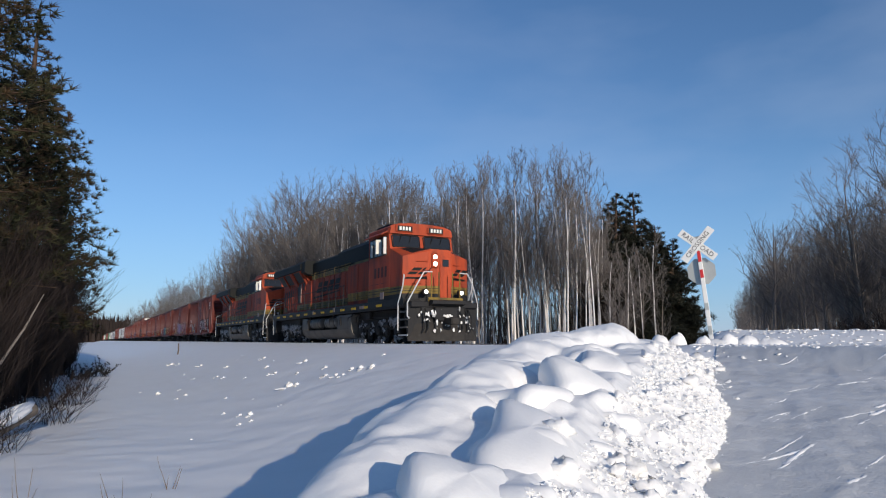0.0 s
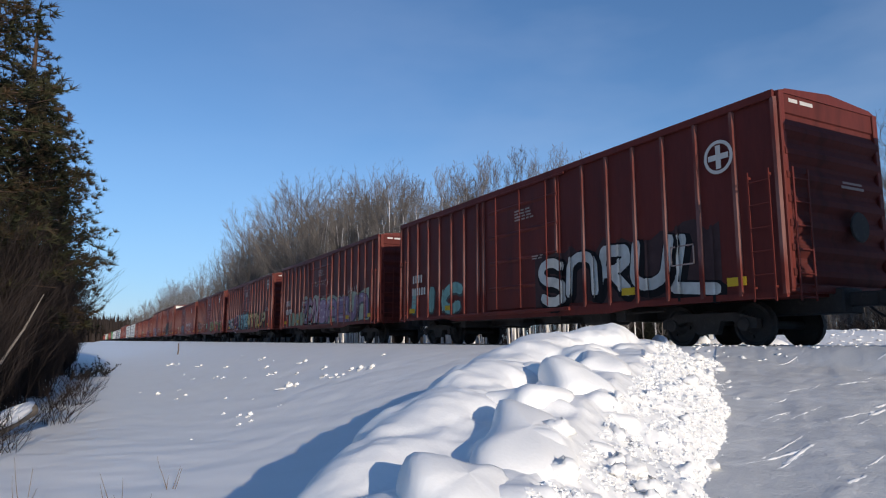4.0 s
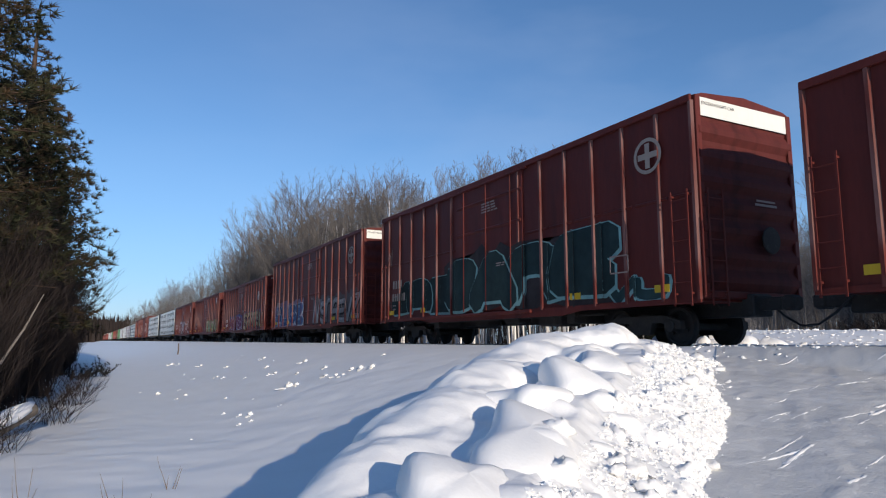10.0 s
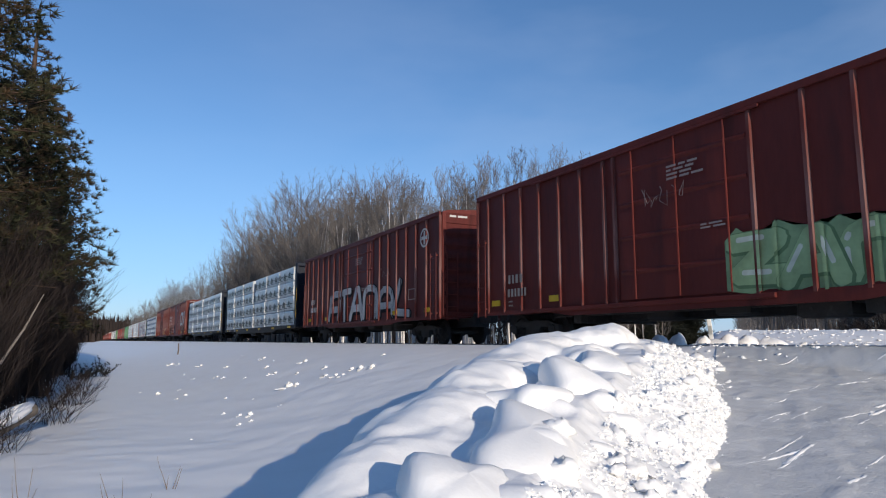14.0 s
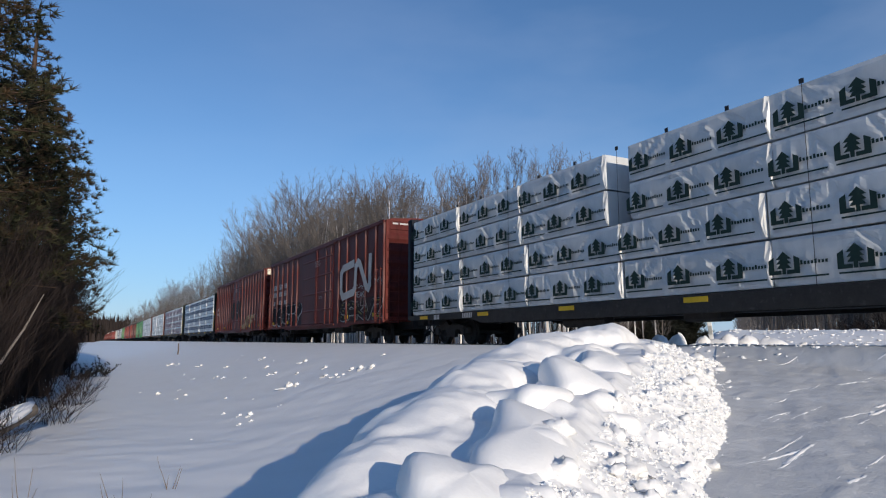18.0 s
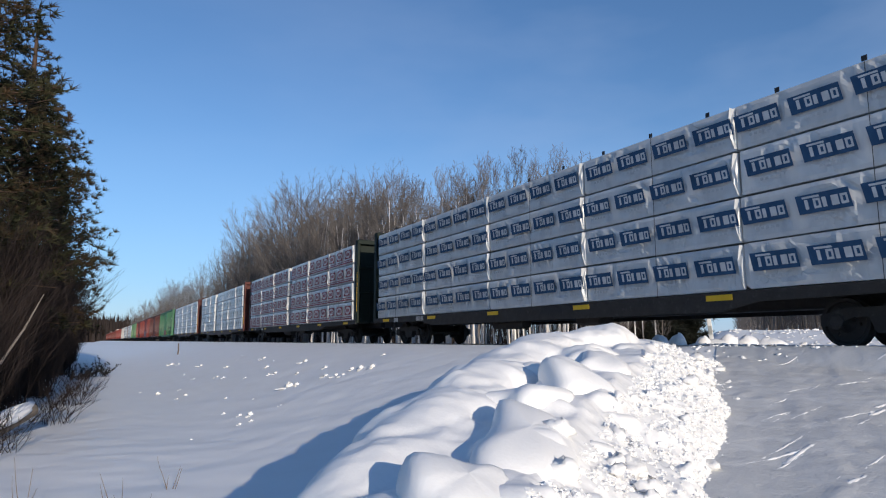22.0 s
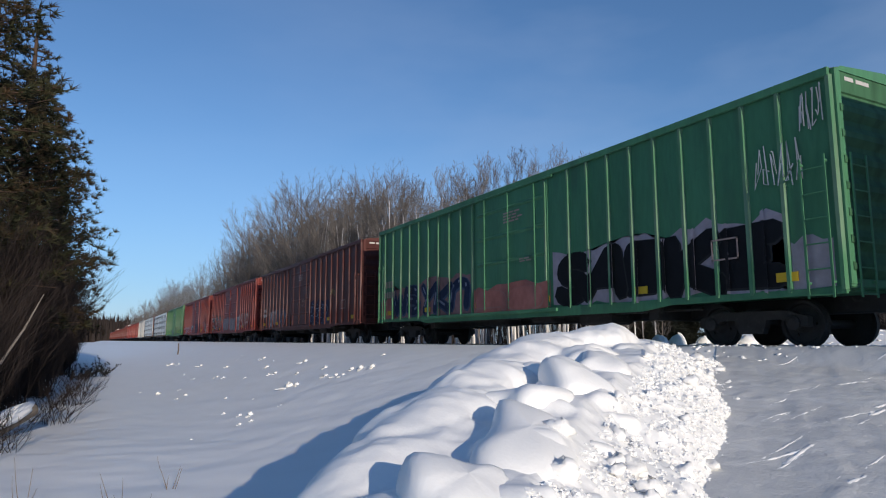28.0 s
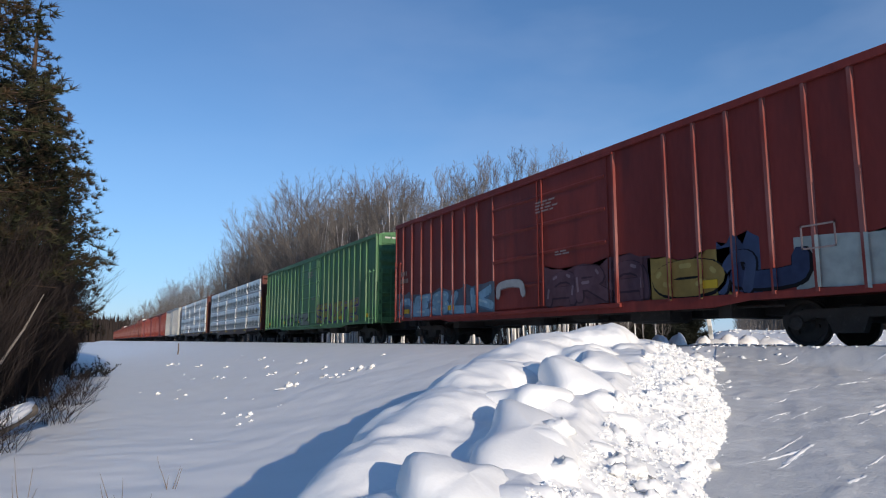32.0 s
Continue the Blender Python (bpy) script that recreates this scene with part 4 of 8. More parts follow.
# ---- train ----
def paint(name, base, **kw):
    kw.setdefault("vary", 0.22)
    return material(name, base, kw.pop("rough", 0.58), scale=kw.pop("scale", 0.9), fine=14, bump=0.06, stretch=(1, 1, 0.22), spec=kw.pop("spec", 0.22), **kw)


RED = paint("mineral_red_paint", (0.118, 0.022, 0.017), stain=(0.08, 0.018, 0.015), stain_at=0.62, per_piece=0.06)
DARK_RED = paint("faded_brown_paint", (0.102, 0.03, 0.025), stain=(0.07, 0.027, 0.024), stain_at=0.58, per_piece=0.06)
BRIGHT_RED = paint("bright_red_paint", (0.2, 0.035, 0.028), stain=(0.145, 0.03, 0.026), stain_at=0.62, per_piece=0.06)
GREEN = paint("green_paint", (0.066, 0.2, 0.102), stain=(0.06, 0.155, 0.088), stain_at=0.6, per_piece=0.05)
PALE_GREEN = paint("light_green_paint", (0.085, 0.2, 0.09), stain=(0.07, 0.155, 0.075), stain_at=0.6, per_piece=0.05)
GREY_CAR = paint("pale_grey_paint", (0.42, 0.42, 0.4), stain=(0.3, 0.28, 0.26), stain_at=0.6)
ROOF = paint("galvanised_roof", (0.10, 0.07, 0.065), stain=(0.2, 0.18, 0.17), stain_at=0.62)
WHITE_PAINT = paint("white_paint", (0.74, 0.73, 0.68), vary=0.08)
CREAM = paint("cream_band", (0.72, 0.68, 0.55), vary=0.08)
YELLOW = paint("yellow_reflector", (0.62, 0.4, 0.03), vary=0.12)
LETTER = paint("lettering_white", (0.5, 0.48, 0.46), vary=0.14)
STENCIL = paint("faded_stencil_white", (0.3, 0.23, 0.21), vary=0.15)
BLACK_PAINT = paint("black_paint", (0.018, 0.018, 0.02), vary=0.3)
ORANGE = paint("orange_paint", (0.4, 0.062, 0.022), vary=0.2, rough=0.6, stain=(0.2, 0.042, 0.024), stain_at=0.56)
# darker copy of the orange holds the hood sides' shade; blotches are dust
PANEL_ORANGE = paint("shaded_dusty_orange_paint", (0.3, 0.047, 0.02), vary=0.22, rough=0.7, stain=(0.16, 0.038, 0.024), stain_at=0.54, per_piece=0.1)
NUMBER = paint("dark_number_paint", (0.09, 0.022, 0.015), vary=0.2)
DEEP_GREEN = paint("dark_hood_paint", (0.009, 0.01, 0.01), vary=0.3, rough=0.7)
STRIPE = paint("yellow_stripe", (0.21, 0.14, 0.03), vary=0.25, stain=(0.1, 0.07, 0.03), stain_at=0.58)
GREY_TANK = paint("grimy_grey_paint", (0.14, 0.126, 0.11), vary=0.3, stain=(0.08, 0.07, 0.06), stain_at=0.6)
SILVER = material("silver_handrail", (0.66, 0.66, 0.66), 0.4, 0.3, vary=0.1)
GLASS = material("dark_window_glass", (0.02, 0.022, 0.025), 0.06, vary=0.1, bump=0)
NAVY = paint("navy_bulkhead", (0.01, 0.014, 0.026))
DARK_GREEN = paint("dark_green_bulkhead", (0.009, 0.016, 0.012))
BROWN = paint("brown_bulkhead", (0.1, 0.03, 0.025))
BROWN_SILL = paint("grimy_brown_sill", (0.05, 0.022, 0.018))
WRAP = material("white_lumber_wrap", (0.6, 0.61, 0.61), 0.3, vary=0.1, scale=1.6, fine=7, bump=0.35, stretch=(1, 1, 0.5), per_piece=0.06, stain=(0.5, 0.52, 0.54), stain_at=0.62)

# car ends: side paint darkened for shade in the gap, with brake dust
SHADED_SOOTY_END = {m.name: paint("shaded_sooty_car_end", c, stain=tuple(0.5 * v for v in c), stain_at=0.58, rough=0.75) for m, c in ((RED, (0.095, 0.019, 0.016)), (DARK_RED, (0.07, 0.022, 0.019)), (BRIGHT_RED, (0.17, 0.032, 0.026)), (GREEN, (0.05, 0.14, 0.07)), (PALE_GREEN, (0.07, 0.16, 0.075)))}
# raised posts: side paint mixed a fifth paler, blotched with the unmixed paint
PALE_POST = {m.name: paint("pale_post_paint", tuple(0.8 * a + 0.2 * b for a, b in zip(c, (0.42, 0.36, 0.34))), vary=0.3, rough=0.8, stain=c, stain_at=0.6) for m, c in ((RED, (0.118, 0.022, 0.017)), (DARK_RED, (0.102, 0.03, 0.025)), (BRIGHT_RED, (0.2, 0.035, 0.028)), (GREEN, (0.066, 0.2, 0.102)), (PALE_GREEN, (0.085, 0.2, 0.09)), (GREY_CAR, (0.42, 0.42, 0.4)))}


def lamp_material():
    m = bpy.data.materials.new("lit_headlamp")
    m.use_nodes = True
    b = m.node_tree.nodes["Principled BSDF"]
    b.inputs["Base Color"].default_value = (1, 1, 1, 1)
    b.inputs["Emission Color"].default_value = (1.0, 0.93, 0.8, 1)
    b.inputs["Emission Strength"].default_value = 4.0
    return m


HEADLAMP = lamp_material()
DIRTY_ICE = material("dirty_ice", (0.36, 0.36, 0.37), 0.5, vary=0.4, scale=5, stain=(0.12, 0.11, 0.11), stain_at=0.55)

SCALE = 1.0857                 # metres in a unit of the train's own ruler
BACK = 6.535
STRETCH = 1.053
TRAIN = []                     # (thing, place of its origin on the ruler)
WHEELS = []                    # (wheelset, its offset along the car, place of the car, radius)


def along_at(u, t):
    """Where a point of the train lies on the track at t seconds."""
    run = 14.58537 * (t - 16) + 0.29663 * (t - 16) ** 2 / 16
    return SCALE * (u - run) - BACK


# wheels and trucks
def wheel_mesh(r):
    g = Geo()
    for s in (-1, 1):
        g.lathe([(0.09, s * 0.66), (r * 0.85, s * 0.70), (r * 0.9, s * 0.69), (r + 0.025, s * 0.69), (r + 0.02, s * 0.715), (r, s * 0.73), (r - 0.005, s * 0.83), (r * 0.86, s * 0.83), (r * 0.8, s * 0.79), (r * 0.4, s * 0.8), (0.12, s * 0.86), (0.08, s * 0.95)], 22)
        for k in range(3):
            a = k * 2.094
            g.lathe([(0.035, s * 0.8), (0.03, s * 0.835)], 8, at=(0, 0.55 * r * math.cos(a), 0.55 * r * math.sin(a)))
    g.lathe([(0.08, -0.66), (0.08, 0.66)], 12)
    return g.mesh("wheelset", WHEEL)


WHEEL_MESH, BIG_WHEEL = wheel_mesh(0.42), wheel_mesh(0.53)


def side_frame_mesh():
    g = Geo()
    for s in (-1, 1):
        x0, x1 = (s * 0.93, s * 1.07) if s > 0 else (-1.07, -0.93)
        g.prism([(-1.15, 0.36), (-1.15, 0.54), (-0.7, 0.66), (0.7, 0.66), (1.15, 0.54), (1.15, 0.36), (0.95, 0.36), (0.6, 0.5), (0.35, 0.5), (0.25, 0.24), (-0.25, 0.24), (-0.35, 0.5), (-0.6, 0.5), (-0.95, 0.36)], x0, x1)
        for y in (-0.13, 0.0, 0.13):
            g.tube([(s * 0.99, y, 0.26), (s * 0.99, y, 0.5)], 0.06, 8)
        for y in (-0.88, 0.88):
            g.lathe([(0.13, s * 1.0), (0.13, s * 1.11), (0.08, s * 1.13)], 10, at=(0, y, 0.43))
    g.box(-0.95, 0.95, -0.2, 0.2, 0.42, 0.72, 0.03)
    return g.mesh("side_frames", GRIME)


SIDE_FRAME = side_frame_mesh()


def add_truck(car, y, u):
    tr = part("truck", SIDE_FRAME, None, car, "grimy cast freight truck", at=pose(0, y, 0))
    for dy in (-0.88, 0.88):
        w = part("wheelset", WHEEL_MESH, None, tr, at=pose(0, dy, 0.42))
        WHEELS.append((w, dy, u + (y + dy) / SCALE, 0.42))


COUPLER = Geo().box(-0.12, 0.12, -0.75, 0.35, 0.72, 0.98, 0.03).box(-0.2, 0.16, -0.98, -0.7, 0.7, 1.0, 0.05).mesh("coupler", GRIME)
HOSE = Geo().tube([(0.35, -0.1, 0.9), (0.36, -0.4, 0.62), (0.34, -0.75, 0.42), (0.3, -1.0, 0.4)], 0.025, 6).mesh("air_hose", RUBBER)


def ladder_mesh(top):
    g = Geo()
    n = int((top - 0.6) / 0.42)
    for x in (-0.21, 0.21):
        g.box(x - 0.02, x + 0.02, -0.07, -0.05, 0.55, top, 0)
        for z in (0.8, top - 0.1):
            g.box(x - 0.015, x + 0.015, -0.06, 0.02, z - 0.02, z + 0.02)
    for i in range(n + 1):
        g.tube([(-0.21, -0.06, 0.6 + i * 0.42), (0.21, -0.06, 0.6 + i * 0.42)], 0.013, 5)
    return g


MESHES = {}


def shared(key, build):
    if key not in MESHES:
        MESHES[key] = build()
    return MESHES[key]


def end_wall(h, mat, key):
    """A corrugated car end, facing -y."""
    def build():
        g = Geo()
        pts, z = [(0.0, 1.08)], 1.08
        n = 7
        pitch = (h - 0.42 - 1.12) / n
        for i in range(n):
            z0 = 1.12 + i * pitch
            pts += [(0.0, z0), (-0.085, z0 + pitch * 0.28), (-0.085, z0 + pitch * 0.5), (0.0, z0 + pitch * 0.82)]
        pts += [(0.0, h - 0.4), (-0.03, h - 0.38), (-0.03, h - 0.02), (0.09, h), (0.09, 1.08)]
        g.prism(pts, -1.46, 1.46)
        return g.mesh("end_wall", mat)
    return shared(key, build)


def bars(rnd, x, y0, z0, height, count, mat_dummy=None, wide=0.5, gap=0.4, slant=0.0):
    """A row of plain upright bars the size of a line of lettering on the near side, which faces -x."""
    g = Geo()
    y = y0
    for i in range(count):
        w = height * wide * rnd.uniform(0.7, 1.0)
        g.poly([(x, y, z0), (x, y - w, z0), (x, y - w - slant * height, z0 + height), (x, y - slant * height, z0 + height)])
        y -= w + height * gap * 0.5
    return g


def ring_logo(x, y, z, r):
    g = Geo()
    n = 28
    for r0, r1 in ((r * 0.8, r), (0.0, r * 0.0)):
        if r1 <= 0:
            continue
        for k in range(n):
            a, b = 2 * math.pi * k / n, 2 * math.pi * (k + 1) / n
            g.poly([(x, y + r0 * math.cos(a), z + r0 * math.sin(a)), (x, y + r1 * math.cos(a), z + r1 * math.sin(a)), (x, y + r1 * math.cos(b), z + r1 * math.sin(b)), (x, y + r0 * math.cos(b), z + r0 * math.sin(b))])
    g.poly([(x, y - r * 0.17, z - r * 0.7), (x, y + r * 0.17, z - r * 0.7), (x, y + r * 0.17, z + r * 0.7), (x, y - r * 0.17, z + r * 0.7)])
    g.poly([(x - 0.001, y - r * 0.7, z - r * 0.17), (x - 0.001, y + r * 0.7, z - r * 0.17), (x - 0.001, y + r * 0.7, z + r * 0.17), (x - 0.001, y - r * 0.7, z + r * 0.17)])
    return g


SPRAY = {}


def spray(rgb):
    key = tuple(rgb)
    if key not in SPRAY:
        SPRAY[key] = material("spray_paint", key, 0.75, vary=0.3, scale=1.3, fine=6, bump=0.02, spec=0.15)
    return SPRAY[key]


PANEL_X, POST_X = -1.535, -1.60


def on_posts(polys, posts, lift):
    """Flat outlines (y, z) laid on the side's panel and wrapped over the posts that stand on it."""
    bm = bmesh.new()
    for k, pts in enumerate(polys):
        bm.faces.new([bm.verts.new((PANEL_X - lift - 0.0003 * k, y, z)) for y, z in pts])
    bmesh.ops.triangulate(bm, faces=bm.faces)
    src = bm.copy()
    lo, hi = min(p[0] for q in polys for p in q), max(p[0] for q in polys for p in q)
    for y, half, px in posts:
        if y + half < lo or y - half > hi:
            continue
        cut = src.copy()
        for co, no in ((y - half, -1), (y + half, 1)):
            bmesh.ops.bisect_plane(cut, geom=cut.verts[:] + cut.edges[:] + cut.faces[:], plane_co=(0, co, 0), plane_no=(0, no, 0), clear_outer=True)
        made = {v: bm.verts.new((px - PANEL_X + v.co.x, v.co.y, v.co.z)) for v in cut.verts}
        for f in cut.faces:
            try:
                bm.faces.new([made[v] for v in f.verts])
            except ValueError:
                pass
        cut.free()
    src.free()
    return bm


def blob(rnd, y, z, w, h, n=14, spike=0.12):
    ph = [rnd.uniform(0, 6.28) for _ in range(4)]
    out = []
    for k in range(n):
        a = 2 * math.pi * k / n
        r = 1 + spike * (math.sin(2 * a + ph[0]) + math.sin(3 * a + ph[1]) + rnd.uniform(-0.5, 0.5))
        c, s = math.cos(a), math.sin(a)
        sq = 1 / max(abs(c), abs(s)) ** 0.55
        out.append((y + w / 2 * r * c * sq * 0.9, z + h / 2 * r * s * sq * 0.9))
    return out


def painted(name, car, layers, posts, label):
    """One painted shape: layers of (outlines, colour, lift) in one mesh."""
    me = bpy.data.meshes.new(name)
    out = bmesh.new()
    for i, (polys, rgb, lift) in enumerate(layers):
        bm = on_posts(polys, posts, lift)
        made = {v: out.verts.new(v.co) for v in bm.verts}
        for f in bm.faces:
            try:
                out.faces.new([made[v] for v in f.verts]).material_index = i
            except ValueError:
                pass
        bm.free()
        me.materials.append(spray(rgb))
    out.to_mesh(me)
    out.free()
    part(name, me, None, car, label)


def ring(cx, cy, rx, ry, a0=0, a1=360, n=9):
    return [(cx + rx * math.cos(radians(a0 + (a1 - a0) * i / n)), cy + ry * math.sin(radians(a0 + (a1 - a0) * i / n))) for i in range(n + 1)]


# strokes of each form in a box one wide and one high
FORMS = {
    "A": [[(0.05, 0), (0.45, 1), (0.62, 1), (0.95, 0)], [(0.25, 0.35), (0.8, 0.35)]], "a": [[(0.1, 0), (0.1, 0.6)], ring(0.5, 0.6, 0.4, 0.38, 180, 0, 5), [(0.9, 0.6), (0.92, 0)], [(0.1, 0.36), (0.9, 0.36)]],
    "B": [[(0.12, 0), (0.12, 1), (0.65, 0.95), (0.8, 0.75), (0.6, 0.55), (0.15, 0.5)], [(0.6, 0.52), (0.9, 0.28), (0.7, 0.03), (0.12, 0)]], "C": [ring(0.55, 0.5, 0.42, 0.48, 45, 315, 8)],
    "E": [[(0.95, 1), (0.15, 0.95), (0.1, 0.05), (0.95, 0)], [(0.12, 0.5), (0.75, 0.52)]], "F": [[(1.0, 0.95), (0.2, 0.98), (0.1, 0)], [(0.15, 0.52), (0.75, 0.5)]], "K": [[(0.12, 0), (0.12, 1)], [(0.9, 1), (0.2, 0.45), (0.95, 0)]],
    "L": [[(0.3, 1), (0.12, 0.1), (1.0, 0.02)]], "N": [[(0.1, 0), (0.15, 1), (0.8, 0), (0.9, 1)]], "O": [ring(0.5, 0.5, 0.4, 0.46, 0, 360, 10)], "P": [[(0.15, 0), (0.15, 1), (0.75, 0.95), (0.85, 0.7), (0.6, 0.48), (0.15, 0.45)]],
    "R": [[(0.12, 0), (0.12, 1), (0.7, 0.95), (0.8, 0.72), (0.55, 0.5), (0.15, 0.48)], [(0.4, 0.5), (0.95, 0)]], "S": [ring(0.5, 0.74, 0.36, 0.24, 30, 250, 6) + ring(0.5, 0.25, 0.38, 0.25, 80, -150, 6)], "T": [[(0, 0.95), (1, 0.98)], [(0.5, 0.95), (0.48, 0)]],
    "U": [[(0.1, 1), (0.12, 0.3)] + ring(0.5, 0.3, 0.38, 0.28, 180, 360, 5) + [(0.9, 1)]], "V": [[(0.05, 1), (0.45, 0), (0.95, 1)]], "W": [[(0, 1), (0.25, 0), (0.5, 0.7), (0.75, 0), (1, 1)]], "I": [[(0.5, 1), (0.5, 0)]], "Z": [[(0.05, 0.95), (0.9, 0.98), (0.1, 0.04), (0.98, 0)]],
    "n": [[(0.1, 0), (0.12, 0.7)] + ring(0.5, 0.68, 0.38, 0.28, 180, 0, 5) + [(0.92, 0)]], "j": [[(0.9, 1), (0.7, 0.6), (0.85, 0.1), (0.2, 0.0)]], "y": [[(0.1, 1), (0.5, 0.5), (0.95, 1)], [(0.5, 0.5), (0.4, 0)]]}


def capsule(p, q, r):
    d = Vector((q[0] - p[0], q[1] - p[1]))
    d = d.normalized() if d.length > 1e-6 else Vector((1, 0))
    n = Vector((-d.y, d.x)) * r
    e = d * r * 0.75
    h = n * 0.55
    return [(p[0] + n.x, p[1] + n.y), (p[0] - e.x + h.x, p[1] - e.y + h.y), (p[0] - e.x - h.x, p[1] - e.y - h.y), (p[0] - n.x, p[1] - n.y), (q[0] - n.x, q[1] - n.y), (q[0] + e.x - h.x, q[1] + e.y - h.y), (q[0] + e.x + h.x, q[1] + e.y + h.y), (q[0] + n.x, q[1] + n.y)]


def lettered(car, posts, forms, y1, y0, z0, z1, fill, edge, gleam=None, cloud=None, weight=0.13, rim=0.05, lean=0.1, wave=0.22, seed=1):
    """A sprayed piece: a ragged cloud, then one edged and filled form after another from its left (y1) to its right (y0)."""
    rnd = random.Random(seed)
    n, high = max(1, len(forms)), z1 - z0
    w = (y1 - y0) / n
    if cloud:
        m = max(8, n * 4)
        top = [(y0 - 0.15 + (y1 - y0 + 0.3) * i / m, z0 + high * (0.92 + 0.26 * rnd.random())) for i in range(m + 1)]
        low_edge = [(y1 + 0.15 - (y1 - y0 + 0.3) * i / m, z0 - 0.02 + 0.12 * high * rnd.random()) for i in range(m + 1)]
        painted("painted_cloud", car, [([low_edge[::-1] + top[::-1]], cloud, 0.003)], posts, "ragged graffiti background")
    for i, ch in enumerate(forms):
        lines = FORMS.get(ch)
        if not lines:
            continue
        r = weight * min(w, high) * 0.85 * rnd.uniform(0.9, 1.1)
        up, grow, tilt = rnd.uniform(0, wave) * high, 1 - wave * rnd.random(), lean + rnd.uniform(-0.22, 0.22)

        def spot(p):
            zz = p[1] * grow * (high - 2 * r) + r + min(up, high * (1 - grow))
            return (y1 - w * (i - 0.03 + 1.06 * p[0]) - tilt * (zz - high / 2), z0 + zz)
        segs = [(spot(a), spot(b)) for line in lines for a, b in zip(line, line[1:])]
        drop = 0.6 * rim
        layers = [([capsule((a[0] - drop, a[1] - drop), (b[0] - drop, b[1] - drop), r + rim) for a, b in segs], edge), ([capsule(a, b, r) for a, b in segs], fill)]
        if gleam:
            layers.append(([capsule((a[0] * 0.8 + b[0] * 0.2 + 0.3 * r, a[1] * 0.8 + b[1] * 0.2 + 0.3 * r), (a[0] * 0.3 + b[0] * 0.7 + 0.3 * r, a[1] * 0.3 + b[1] * 0.7 + 0.3 * r), 0.28 * r) for a, b in segs[::2]], gleam))
        done, level = [], 0.004 + 0.011 * (i % 2)
        for polys, rgb in layers:
            done.append((polys, rgb, level))
            level += 0.0003 * (len(polys) + 1)
        painted("graffiti_shape", car, done, posts, "painted graffiti shape")


def scrawl(car, seed, y, z, w, h, rgb, strokes=4, x=None):
    """A thin sprayed tag as a looping line."""
    rnd = random.Random(seed)
    g = Geo()
    x = POST_X - 0.002 if x is None else x
    for s in range(strokes):
        yy = y - w * (s + 0.5) / strokes
        pts = [(x, yy + rnd.uniform(-0.6, 0.6) * w / strokes, z + h * rnd.random()) for _ in range(5)]
        g.tube(pts, 0.013, 3)
    me = g.mesh("sprayed_tag", spray(rgb))
    for v in me.vertices:
        v.co.x = x + (v.co.x - x) * 0.1
    part("sprayed_tag", me, None, car, "thin sprayed tag")


